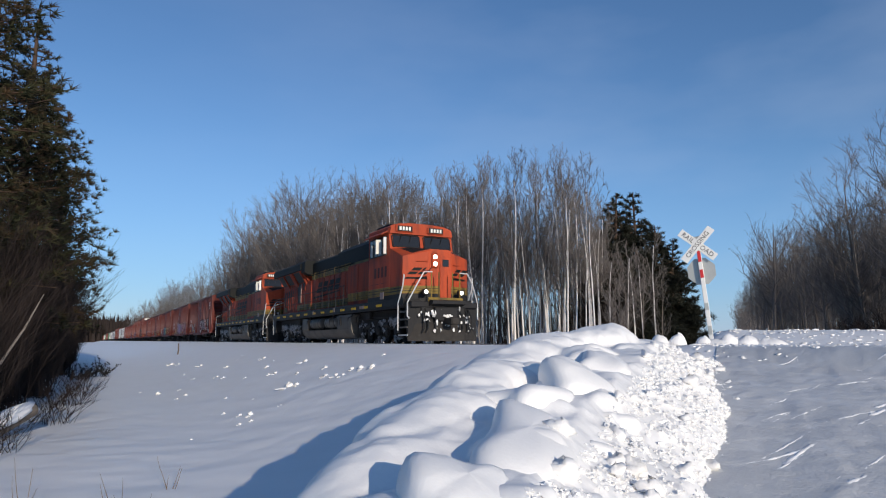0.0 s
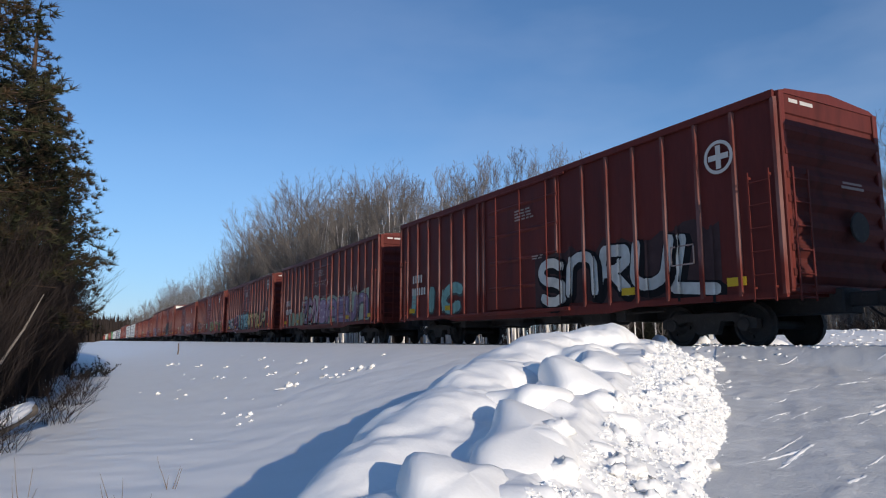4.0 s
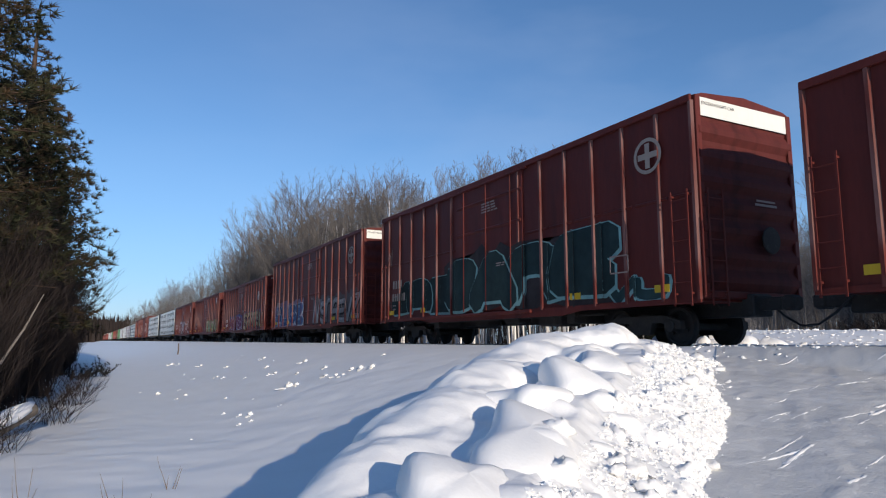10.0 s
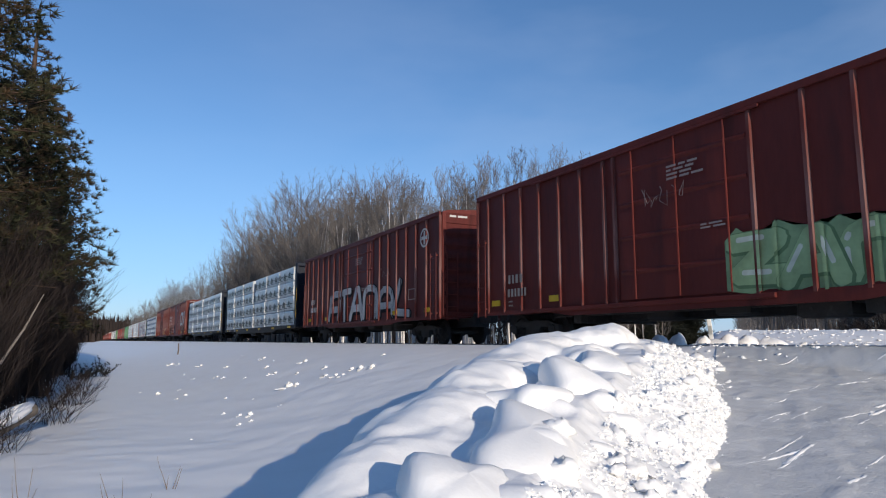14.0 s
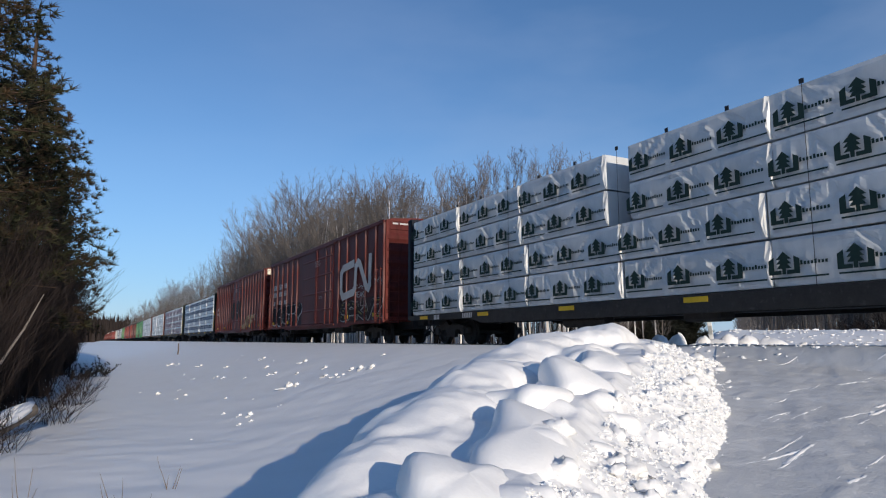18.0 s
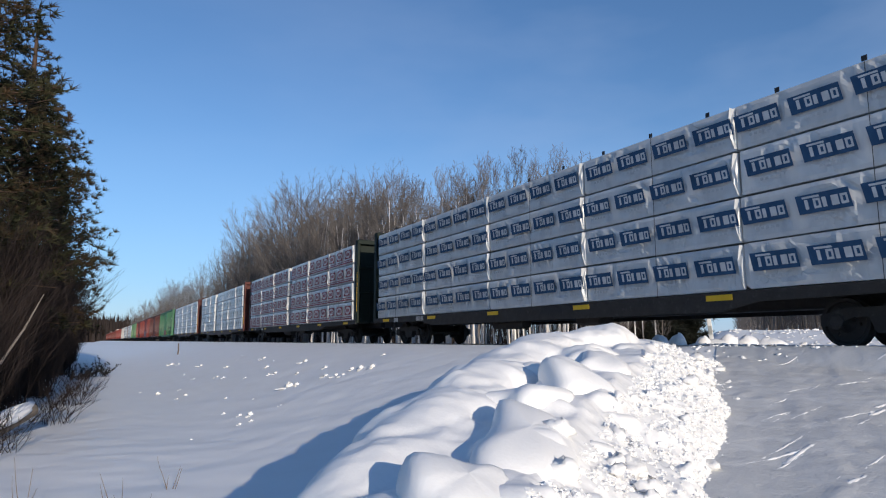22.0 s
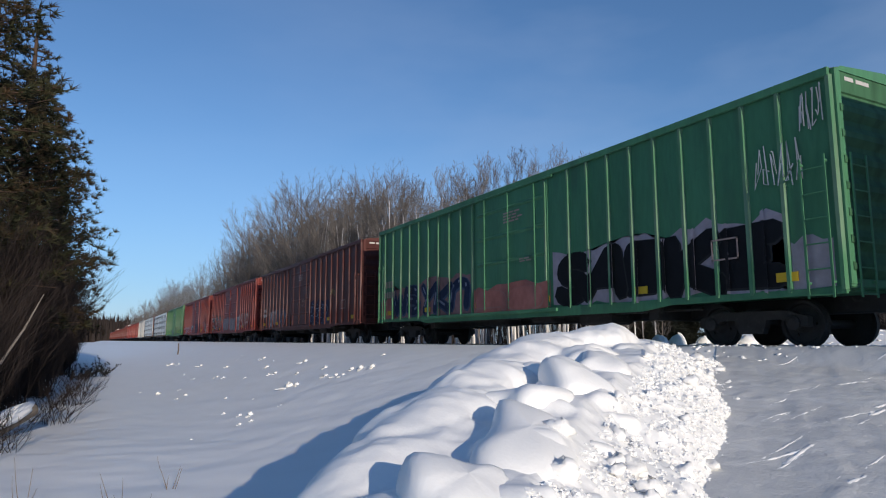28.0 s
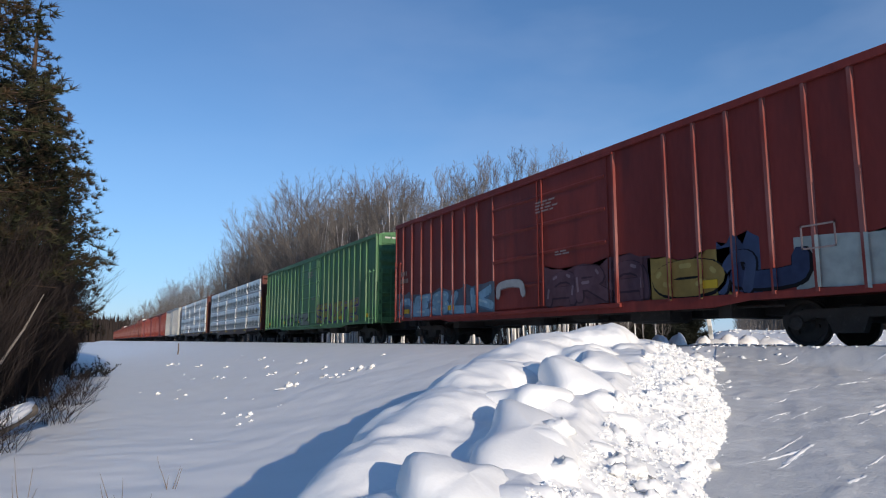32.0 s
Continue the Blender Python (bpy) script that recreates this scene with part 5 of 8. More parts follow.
def boxcar(label, group, u, length, h, mat, fore, door, aft, plate=None, roof=None, seam=None, girt=None):
    """A ribbed boxcar; y = 0 is its front; fore and aft = (first, last, number) of the posts before and behind the door (start, end). Returns the thing and its posts."""
    car = empty("boxcar", label, "boxcar", group)
    TRAIN.append((car, u))
    L = length
    part("body", Geo().box(-1.535, 1.535, 0.06, L - 0.06, 0.9, h), mat, car)
    r = Geo().prism([(-1.53, h), (1.53, h), (1.3, h + 0.07), (0, h + 0.17), (-1.3, h + 0.07)], 0.02, L - 0.02, "y")
    for i in range(int(L / 1.2)):
        y = 0.6 + i * 1.2
        r.prism([(-1.5, h + 0.01), (-1.3, h + 0.09), (0, h + 0.195), (1.3, h + 0.09), (1.5, h + 0.01)], y, y + 0.07, "y")
    part("roof", r, roof or ROOF, car)
    for s in (-1, 1):
        part("top_rail", Geo().box(s * 1.575 - 0.035, s * 1.575 + 0.035, 0.0, L, h - 0.14, h + 0.012, 0.012), mat, car)
        part("side_sill", Geo().prism([(0.0, 0.97), (L, 0.97), (L, 0.86), (L - 3.6, 0.84), (L - 4.4, 0.74), (4.4, 0.74), (3.6, 0.84), (0, 0.86)], s * 1.55 - 0.03, s * 1.55 + 0.03), mat, car)
    ew = end_wall(h, SHADED_SOOTY_END.get(mat.name, mat), ("end", mat.name, round(h, 2)))
    k = (mat.name, round(h, 2))
    gable = shared(("gable",) + k, lambda: Geo().prism([(-1.51, h - 0.03), (1.51, h - 0.03), (1.3, h + 0.06), (0, h + 0.17), (-1.3, h + 0.06)], -0.05, 0.09, "y").mesh("gable", mat))
    corner = shared(("corner",) + k, lambda: Geo().box(-0.07, 0.07, -0.07, 0.09, 1.0, h, 0.015).mesh("corner_post", mat))
    esill = shared(("esill",) + k, lambda: Geo().box(-1.5, 1.5, -0.06, 0.12, 0.95, 1.1, 0.02).mesh("end_sill", mat))
    for m in (pose(0, 0, 0), pose(0, L, 0, 0, 0, 180)):
        part("end_wall", ew, None, car, at=m)
        part("gable", gable, None, car, at=m)
        part("end_sill", esill, None, car, at=m)
        for s in (-1, 1):
            part("corner_post", corner, None, car, at=m @ pose(s * 1.44, 0, 0))
    # posts
    d0, d1 = door
    near = [0.03] + [a + (c - a) * i / (n - 1) for a, c, n in (fore, aft) for i in range(n)] + [d0, d1, L - 0.03]
    post = shared(("post", mat.name, round(h, 2)), lambda: Geo().prism([(1.525, -0.05), (1.6, -0.032), (1.6, 0.032), (1.525, 0.05)], 0.92, h - 0.12, "z").mesh("side_post", PALE_POST[mat.name]))
    for y in near:
        part("side_post", post, None, car, at=pose(0, y, 0))
        part("side_post", post, None, car, at=pose(0, L - y, 0, 0, 0, 180))
    if girt:
        for y0, y1 in zip(sorted(near), sorted(near)[1:]):
            if y1 - y0 < 2:
                part("girt", Geo().prism([(-1.53, girt), (-1.56, girt + 0.02), (-1.56, girt + 0.06), (-1.53, girt + 0.08)], y0 + 0.05, y1 - 0.05, "y"), mat, car)
    # plug door with its ribs and locking rods, both sides
    dw = d1 - d0
    for s in (-1, 1):
        dg = Geo().box(-1.57, -1.5, d0 + 0.07, d1 - 0.07, 1.0, h - 0.16, 0.012)
        dr = Geo()
        for i in range(4):
            z = 1.2 + (h - 1.5) * (i + 0.5) / 4
            dr.prism([(-1.568, z - 0.02), (-1.6, z + 0.03), (-1.6, z + 0.06), (-1.568, z + 0.1)], d0 + 0.14, d1 - 0.14, "y")
        turn = pose(0, 0, 0) if s < 0 else pose(0, d0 + d1, 0, 0, 0, 180)
        dob = part("door", dg, mat, car, at=turn)
        part("door_rib", dr, mat, dob)
        for yy in ((seam - 0.1, seam + 0.1) if seam else (d0 + dw * 0.16, d0 + dw * 0.5, d0 + dw * 0.84)):
            part("locking_rod", Geo().tube([(-1.612, yy, 1.02), (-1.612, yy, h - 0.2)], 0.02, 5), mat, dob)
        part("door_track", Geo().box(-1.64, -1.56, d0 - 0.3, d1 + dw * 0.9, 0.86, 0.95, 0.01), mat, car, at=turn)
        part("upper_track", Geo().box(-1.63, -1.57, d0 - 0.2, d1 + dw * 0.9, h - 0.2, h - 0.14, 0.01), mat, car, at=turn)
    lad = shared(("ladder", mat.name, "low"), lambda: ladder_mesh(2.9).mesh("ladder", mat))
    for m in (pose(-1.6, 0.36, 0.25, 0, 0, -90), pose(1.6, 0.36, 0.25, 0, 0, 90), pose(-1.6, L - 0.36, 0.25, 0, 0, -90), pose(-1.15, -0.06, 0.25), pose(1.15, L + 0.06, 0.25, 0, 0, 180)):
        part("ladder", lad, None, car, at=m)
    part("underframe", Geo().box(-0.3, 0.3, -0.2, L + 0.2, 0.6, 1.06, 0.03).box(-1.3, 1.3, 4.2, 4.5, 0.55, 1.05, 0.02).box(-1.3, 1.3, L - 4.5, L - 4.2, 0.55, 1.05, 0.02).box(-1.25, -0.5, L * 0.3, L * 0.36, 0.5, 0.95, 0.05).box(-1.2, -0.75, L * 0.42, L * 0.47, 0.6, 1.0, 0.05).box(-1.0, -0.4, L * 0.55, L * 0.6, 0.55, 1.0, 0.08).tube([(-1.1, 3.2, 0.75), (-1.1, L - 3.2, 0.75)], 0.03, 6), GRIME, car)
    for y, rz in ((0, 0), (L, 180)):
        part("coupler", COUPLER, None, car, at=pose(0, y, 0, 0, 0, rz))
        part("air_hose", HOSE, None, car, at=pose(0, y, 0, 0, 0, rz))
    for y in (2.15, L - 2.15):
        add_truck(car, y, u)
    part("brake_wheel", Geo().lathe([(0.27, -0.02), (0.29, 0.0), (0.27, 0.02), (0.24, 0.0)], 18, "y", (0.45, -0.16, 2.2)).box(0.43, 0.47, -0.17, -0.14, 1.95, 2.45).box(0.2, 0.7, -0.17, -0.14, 2.18, 2.22), GRIME, car)
    if plate:
        part("end_band", Geo().box(-1.44, 1.44, -0.045, -0.032, h - 0.42, h - 0.02), plate, car, "pale painted band")
        flat_text("lettering", "EXCESS HEIGHT CAR", 0.1, pose(-0.82, -0.048, h - 0.15, 90, 0, 0), BLACK_PAINT, car)
    refl = Geo()
    for i in range(6):
        y = 1.0 + (L - 2) * i / 5
        refl.box(-1.568, -1.53, y - 0.2, y + 0.2, 1.12, 1.28)
    part("reflector", refl, YELLOW, car, "yellow reflective strips")
    return car, [(y, 0.033, POST_X) for y in near] + [((d0 + d1) / 2, dw / 2 - 0.08, -1.603)]


def marks(car, seed, y, z, height, first=4, second=6, mat=None):
    """Two rows of plain bars where the car's marks are painted, near its rear."""
    rnd = random.Random(seed)
    part("painted_marks", bars(rnd, POST_X - 0.003, y, z, height * 0.85, first, gap=0.7, wide=0.5), mat or LETTER, car, "plain pale bars")
    part("painted_marks", bars(rnd, POST_X - 0.003, y + height * 0.15, z - height * 1.35, height * 0.8, second, gap=0.6, wide=0.5), mat or LETTER, car, "plain pale bars")
    for i in range(2):
        part("small_marks", bars(rnd, POST_X - 0.003, y, z - height * (1.9 + 0.4 * i), height * 0.15, 8), mat or STENCIL, car, "plain pale bars")


def small_lines(car, seed, y, z, rows, width, height, mat=None, x=-1.632):
    g = Geo()
    rnd = random.Random(seed)
    for i in range(rows):
        yy = y
        while yy > y - width * rnd.uniform(0.8, 1.0):
            w = rnd.uniform(0.12, 0.3)
            g.poly([(x, yy, z - i * height * 1.9), (x, yy - w, z - i * height * 1.9), (x, yy - w, z - i * height * 1.9 + height), (x, yy, z - i * height * 1.9 + height)])
            yy -= w + 0.06
    part("stencil_line", g, mat or STENCIL, car, "plain pale bars")


# centre-beam lumber cars
def bundle_mesh(length, high, seed, mat):
    """A wrapped lumber pack: a block whose near face is creased film."""
    rnd = random.Random(seed)
    g = Geo()
    nx, nz = max(8, int(length / 0.09)), 11
    grid = []
    folds = []
    for k in range(int(length * 5.0)):
        a = rnd.uniform(-0.9, 0.9) + (1.57 if rnd.random() < 0.55 else 0.6)
        folds.append((rnd.uniform(0, length), rnd.uniform(0, high), math.cos(a), math.sin(a), rnd.uniform(0.0, 0.03), rnd.uniform(0.25, 0.75), rnd.choice((-1, 1, 1)) * rnd.uniform(0.016, 0.05)))
    for j in range(nz + 1):
        for i in range(nx + 1):
            y, z = length * i / nx, high * j / nz
            w = 0.006 * math.sin(3.1 * y + 4 * z + seed)
            for fy, fz, c, s, wide, reach, amp in folds:
                p, q = (y - fy) * c + (z - fz) * s, -(y - fy) * s + (z - fz) * c
                if abs(p) < reach and abs(q) < 0.16:
                    w += amp * (1 - abs(p) / reach) * math.exp(-(q / (wide + 0.03)) ** 2)
            edge = min(i, nx - i) == 0 or min(j, nz - j) == 0
            grid.append((-1.5 + (0.02 if edge else w), y, z))
    g.add(grid, [(j * (nx + 1) + i, j * (nx + 1) + i + 1, (j + 1) * (nx + 1) + i + 1, (j + 1) * (nx + 1) + i) for j in range(nz) for i in range(nx)])
    g.box(-1.48, -0.2, 0.0, length, 0.0, high)
    # loose folds hanging at the leading end
    o = rnd.uniform(0.03, 0.09)
    f = [(-1.505 - o * 0.6, -0.02, 0.02), (-1.51 - o, 0.03, high * 0.3), (-1.51 - o * 0.5, 0.09, high * 0.62), (-1.515 - o * 0.8, 0.02, high - 0.01), (-1.47, -0.02, high - 0.02), (-1.46, -0.02, 0.03)]
    g.add(f, [(0, 1, 5), (1, 4, 5), (1, 2, 4), (2, 3, 4)])
    return g.mesh("lumber_pack", mat)


def mark_mesh(kind, length, high, seed):
    """Printed marks of a pack as plain shapes."""
    rnd = random.Random(seed)
    shapes = [Geo(), Geo()]
    n = max(1, round(length / (0.75 if kind == "leaf" else 1.2)))
    pitch = length / n
    shift = rnd.uniform(-0.12, 0.05) * pitch
    x = -1.56

    def quad(g, y, z, w, h, slant=0.0, lift=0.0):
        g.poly([(x - lift, y, z), (x - lift, y - w, z), (x - lift, y - w - slant, z + h), (x - lift, y - slant, z + h)])
    for i in range(n):
        y, z = pitch * (i + 0.88) + shift, high * 0.3
        if kind == "blue":
            quad(shapes[0], y, z + 0.04, 0.9, 0.33, -0.07)
            quad(shapes[1], y - 0.06, z + 0.3, 0.3, 0.035, -0.01, 0.004)
            for k, wide in enumerate((0.06, 0.12, 0.07, 0.12, 0.12)):
                quad(shapes[1], y - 0.12 - k * 0.15, z + 0.11, wide, 0.17, -0.03, 0.004)
                if k in (1, 4):
                    quad(shapes[0], y - 0.155 - k * 0.15, z + 0.15, 0.045, 0.09, -0.015, 0.008)
            for k in range(5):
                quad(shapes[1], y - 0.25 - k * 0.1, z - 0.09, 0.06, 0.05)
        elif kind == "red":
            quad(shapes[0], y, z, 0.78, 0.4)
            m = 20
            shapes[1].poly([(x - 0.004, y - 0.39 + 0.36 * math.cos(6.283 * k / m), z + 0.2 + 0.17 * math.sin(6.283 * k / m)) for k in range(m)])
            for k in range(6):
                quad(shapes[0], y - 0.16 - k * 0.08, z + 0.13, 0.055, 0.14, 0.0, 0.008)
        elif kind == "house":
            yy, zz = y - 0.16, z + 0.14
            for k in (-1, 1):
                for w0, w1, za, zb, zc in ((0.185, 0.29, -0.2, 0.11, 0.05), (0.05, 0.185, -0.2, -0.13, -0.13)):
                    ring = [(x, yy + k * w0, zz + za), (x, yy + k * w1, zz + za), (x, yy + k * w1, zz + zc), (x, yy + k * w0, zz + zb)]
                    shapes[0].poly(ring[::-k])
            for low, wide, tip in ((-0.1, 0.135, 0.06), (-0.02, 0.14, 0.13), (0.06, 0.145, 0.2)):
                shapes[0].poly([(x - 0.002 * (1 + 10 * (low + 0.1)), yy + wide, zz + low), (x - 0.002 * (1 + 10 * (low + 0.1)), yy, zz + tip), (x - 0.002 * (1 + 10 * (low + 0.1)), yy - wide, zz + low)])
            quad(shapes[0], yy + 0.035, zz - 0.2, 0.07, 0.12, 0, 0.001)
            for k in range(8):
                quad(shapes[0], yy - 0.3 - k * 0.062, zz - 0.06, 0.042, 0.075 if k in (0, 4) else 0.055)
            quad(shapes[0], yy + 0.27, zz - 0.28, 1.05, 0.03)
        else:
            yy, zz = y - 0.18, z + 0.2
            shapes[0].poly([(x, yy + 0.03, zz - 0.17), (x, yy + 0.05, zz - 0.05), (x, yy + 0.1, zz + 0.04), (x, yy + 0.06, zz + 0.13), (x, yy - 0.02, zz + 0.16), (x, yy - 0.09, zz + 0.09), (x, yy - 0.1, zz - 0.02), (x, yy - 0.03, zz - 0.06), (x, yy, zz - 0.17)])
            for k in range(6):
                quad(shapes[1], yy + 0.08 - k * 0.062, zz - 0.25, 0.045, 0.055)
    if kind == "red":
        quad(shapes[0], length - 0.03, 0.05, length - 0.06, 0.05)
        quad(shapes[0], length - 0.03, 0.15, length - 0.06, 0.03)
    return shapes


INKS = {"blue": ((0.03, 0.075, 0.15), (0.5, 0.52, 0.53)), "red": ((0.27, 0.07, 0.09), (0.62, 0.6, 0.6)), "house": ((0.02, 0.04, 0.035), (0.55, 0.56, 0.56)), "leaf": ((0.1, 0.14, 0.135), (0.2, 0.25, 0.25))}


def centerbeam(label, u, L, kind, ends, spans, top=4.56, frame_mat=None):
    """A centre-beam flat car with four tiers of wrapped lumber on each side; spans = (start, end) of packs along it."""
    car = empty("lumber_car", label, "lumber car", "centre-beam lumber cars")
    TRAIN.append((car, u))
    fm = frame_mat or GRIME
    part("deck", Geo().box(-1.42, 1.42, 0.3, L - 0.3, 0.92, 1.03, 0.02), GRIME, car)
    for s in (-1, 1):
        part("side_sill", Geo().prism([(0.1, 1.03), (L - 0.1, 1.03), (L - 0.1, 0.86), (L - 4.6, 0.82), (L - 5.4, 0.66), (5.4, 0.66), (4.6, 0.82), (0.1, 0.86)], s * 1.47 - 0.04, s * 1.47 + 0.04), fm, car)
    g = Geo().box(-0.12, 0.12, 0.4, L - 0.4, 4.45, 4.7, 0.02)
    part("top_chord", g, ends, car)
    for i in range(13):
        y = 0.8 + (L - 1.6) * i / 12
        part("centre_post", shared(("cpost", ends.name), lambda: Geo().box(-0.1, 0.1, -0.09, 0.09, 1.0, 4.5, 0.02).mesh("centre_post", ends)), None, car, at=pose(0, y, 0))
    bulk = shared(("bulk", ends.name), lambda: Geo().box(-1.5, 1.5, -0.02, 0.1, 0.95, 4.62, 0.02).mesh("bulkhead", ends))
    pieces = [("bulkhead_post", (-1.5, -1.36, -0.2, 0.1, 0.9, 4.68)), ("bulkhead_post", (1.36, 1.5, -0.2, 0.1, 0.9, 4.68)), ("header", (-1.5, 1.5, -0.22, 0.1, 4.5, 4.7)), ("bulkhead_rib", (-1.36, 1.36, -0.12, 0, 2.3, 2.42)), ("bulkhead_rib", (-1.36, 1.36, -0.12, 0, 3.4, 3.52)), ("bulkhead_rib", (-0.08, 0.08, -0.16, 0, 1, 4.5))]
    for m in (pose(0, 0.2, 0), pose(0, L - 0.2, 0, 0, 0, 180)):
        bk = part("bulkhead", bulk, None, car, at=m)
        for name, (x0, x1, y0, y1, z0, z1) in pieces:
            part(name, shared((name, x0, z0, ends.name), lambda: Geo().box(x0, x1, y0, y1, z0, z1, 0.02).mesh(name, ends)), None, bk)
        part("edge_strip", shared(("edge_strip",), lambda: Geo().box(-1.512, -1.502, -0.2, -0.185, 1.4, 3.2).mesh("edge_strip", YELLOW)), None, bk, "worn yellow edge strip")
        flat_text("lettering", "CAUTION", 0.13, pose(0.6, -0.225, 4.6, 90, 0, 0), LETTER, bk)
    lad = shared(("ladder", "cb", ends.name), lambda: ladder_mesh(2.6).mesh("ladder", ends))
    part("ladder", lad, None, car, at=pose(-1.1, -0.02, 0.3))
    for y, rz in ((0, 0), (L, 180)):
        part("coupler", COUPLER, None, car, at=pose(0, y, 0, 0, 0, rz))
        part("air_hose", HOSE, None, car, at=pose(0, y, 0, 0, 0, rz))
    part("underframe", Geo().box(-0.3, 0.3, 0, L, 0.7, 0.95, 0.03).box(-1.2, -0.7, L * 0.4, L * 0.44, 0.5, 0.9, 0.05).tube([(-0.9, L * 0.55, 0.62), (-0.9, L * 0.62, 0.62)], 0.17, 10), GRIME, car)
    for y in (2.6, L - 2.6):
        add_truck(car, y, u)
    high = (top - 1.05) / 4
    slack = random.Random(int(u) + 3)
    ink = [spray(c) for c in INKS[kind]]
    for tier in range(4):
        for a, b, tiers in spans:
            if tier not in tiers:
                continue
            n = round(b - a, 2)
            for side in (-1, 1):
                seed = (tier * 7 + int(a * 3)) % 4
                me = shared(("pack", n, seed, round(high, 3)), lambda: bundle_mesh(n - 0.05, high - 0.04, seed, WRAP))
                z = 1.045 + tier * high
                ob = part("lumber_pack", me, None, car, "lumber pack in white printed wrap", at=pose(slack.uniform(-0.02, 0.015), a + slack.uniform(-0.01, 0.03), z, slack.uniform(-0.12, 0.12), 0, slack.uniform(-0.12, 0.12)) if side < 0 else pose(0, b, z, 0, 0, 180))
                if side < 0:
                    for k in (0, 1):
                        mm = shared(("mark", kind, n, k, seed), lambda: mark_mesh(kind, n - 0.03, high, seed)[k].mesh("printed_mark", ink[k]))
                        if len(mm.polygons):
                            part("printed_mark", mm, None, ob, "plain printed shapes")
    strap = Geo()
    for i in range(15):
        y = 0.9 + (L - 1.8) * i / 14
        strap.box(-1.54, -1.53, y - 0.04, y + 0.05, top - 0.06, top + 0.03)
        if i % 3 == 1:
            strap.box(-1.543, -1.539, y, y + 0.01, 1.03, top + 0.01)
    part("strap", strap, RUBBER, car, "dark tie-down straps")
    refl = Geo()
    for i in range(6):
        y = 1.4 + (L - 2.8) * i / 5
        refl.box(-1.518, -1.512, y - 0.3, y + 0.3, 0.87, 0.98)
    part("reflector", refl, YELLOW, car, "yellow reflective strips")
    part("painted_marks", bars(random.Random(int(u)), -1.515, L - 2.2, 0.84, 0.16, 4), LETTER, car, "plain pale bars")
    part("painted_marks", bars(random.Random(int(u)), -1.515, L - 4.2, 0.84, 0.16, 6), LETTER, car, "plain pale bars")
    return car


# locomotives
def loco_truck(car, y, u):
    g = Geo()
    for s in (-1, 1):
        x0, x1 = (0.98, 1.14) if s > 0 else (-1.14, -0.98)
        g.prism([(-2.6, 0.5), (-2.6, 0.85), (-2.2, 1.0), (2.2, 1.0), (2.6, 0.85), (2.6, 0.5), (2.3, 0.45), (1.5, 0.62), (0.5, 0.5), (-0.5, 0.5), (-1.5, 0.62), (-2.3, 0.45)], x0, x1)
        for yy in (-1.95, 0, 1.95):
            g.lathe([(0.2, s * 1.1), (0.2, s * 1.22), (0.12, s * 1.26)], 12, at=(0, yy, 0.54))
            for d in (-0.36, 0.36):
                g.tube([(s * 1.08, yy + d, 0.5), (s * 1.08, yy + d, 0.92)], 0.085, 8)
        for yy in (-1.0, 0.95):
            g.tube([(s * 1.2, yy - 0.25, 0.78), (s * 1.2, yy + 0.25, 0.72)], 0.1, 8)
            g.box(min(s * 1.14, s * 1.24), max(s * 1.14, s * 1.24), yy - 0.1, yy + 0.12, 0.3, 0.62, 0.02)
        g.tube([(s * 1.18, -2.4, 1.1), (s * 1.18, -1.2, 1.06), (s * 1.18, 0.4, 1.12), (s * 1.18, 2.3, 1.08)], 0.03, 6)
    g.box(-0.98, 0.98, -2.3, 2.3, 0.62, 0.95, 0.03)
    tr = part("truck", g, GRIME, car, "snow-caked six-wheel locomotive truck", at=pose(0, y, 0))
    for i, yy in enumerate((-1.95, 0, 1.95)):
        w = part("wheelset", BIG_WHEEL, None, tr, at=pose(0, yy, 0.53))
        WHEELS.append((w, yy, u + (y + yy) / SCALE, 0.53))
    rnd = random.Random(int(y * 10))
    sg = Geo()
    for i in range(26):
        sg.lump(-1.17 - rnd.uniform(0, 0.04), rnd.choice((-1.6, -0.5, 0.6, 1.7)) + rnd.uniform(-0.5, 0.5), rnd.uniform(0.4, 0.95), 0.03, rnd.uniform(0.03, 0.14), rnd.uniform(0.015, 0.08), i, 0.9, 6, 9)
    for a, b, z, n in (((-1.4, 0.65, 0.84, 34), (1.3, 2.5, 0.92, 14)) if y > 10 else ((-2.3, -1.2, 0.9, 12),)):
        for i in range(n):
            deep = rnd.uniform(0.06, 0.2)
            sg.lump(-1.19 - rnd.uniform(0, 0.05), a + (b - a) * (i + rnd.random()) / n, z + rnd.uniform(-0.03, 0.12) - deep * 0.6, 0.04, rnd.uniform(0.03, 0.07), deep, i + 40, 0.7, 6, 9)
    for yy in (-1.95, 0.0, 1.95):
        for i in range(5):
            sg.lump(-1.08, yy + rnd.uniform(-0.5, 0.5), rnd.uniform(0.12, 0.32), 0.05, rnd.uniform(0.05, 0.16), rnd.uniform(0.02, 0.06), i + 90, 0.9, 6, 9)
    part("caked_snow", sg, DIRTY_ICE, tr, "grey-white caked snow and ice")


def stretch(car):
    """Spreads the parts made so far along the locomotive's full length."""
    for ob in car.children:
        for v in ob.data.vertices:
            v.co.y = 1.04 * v.co.y + 0.25


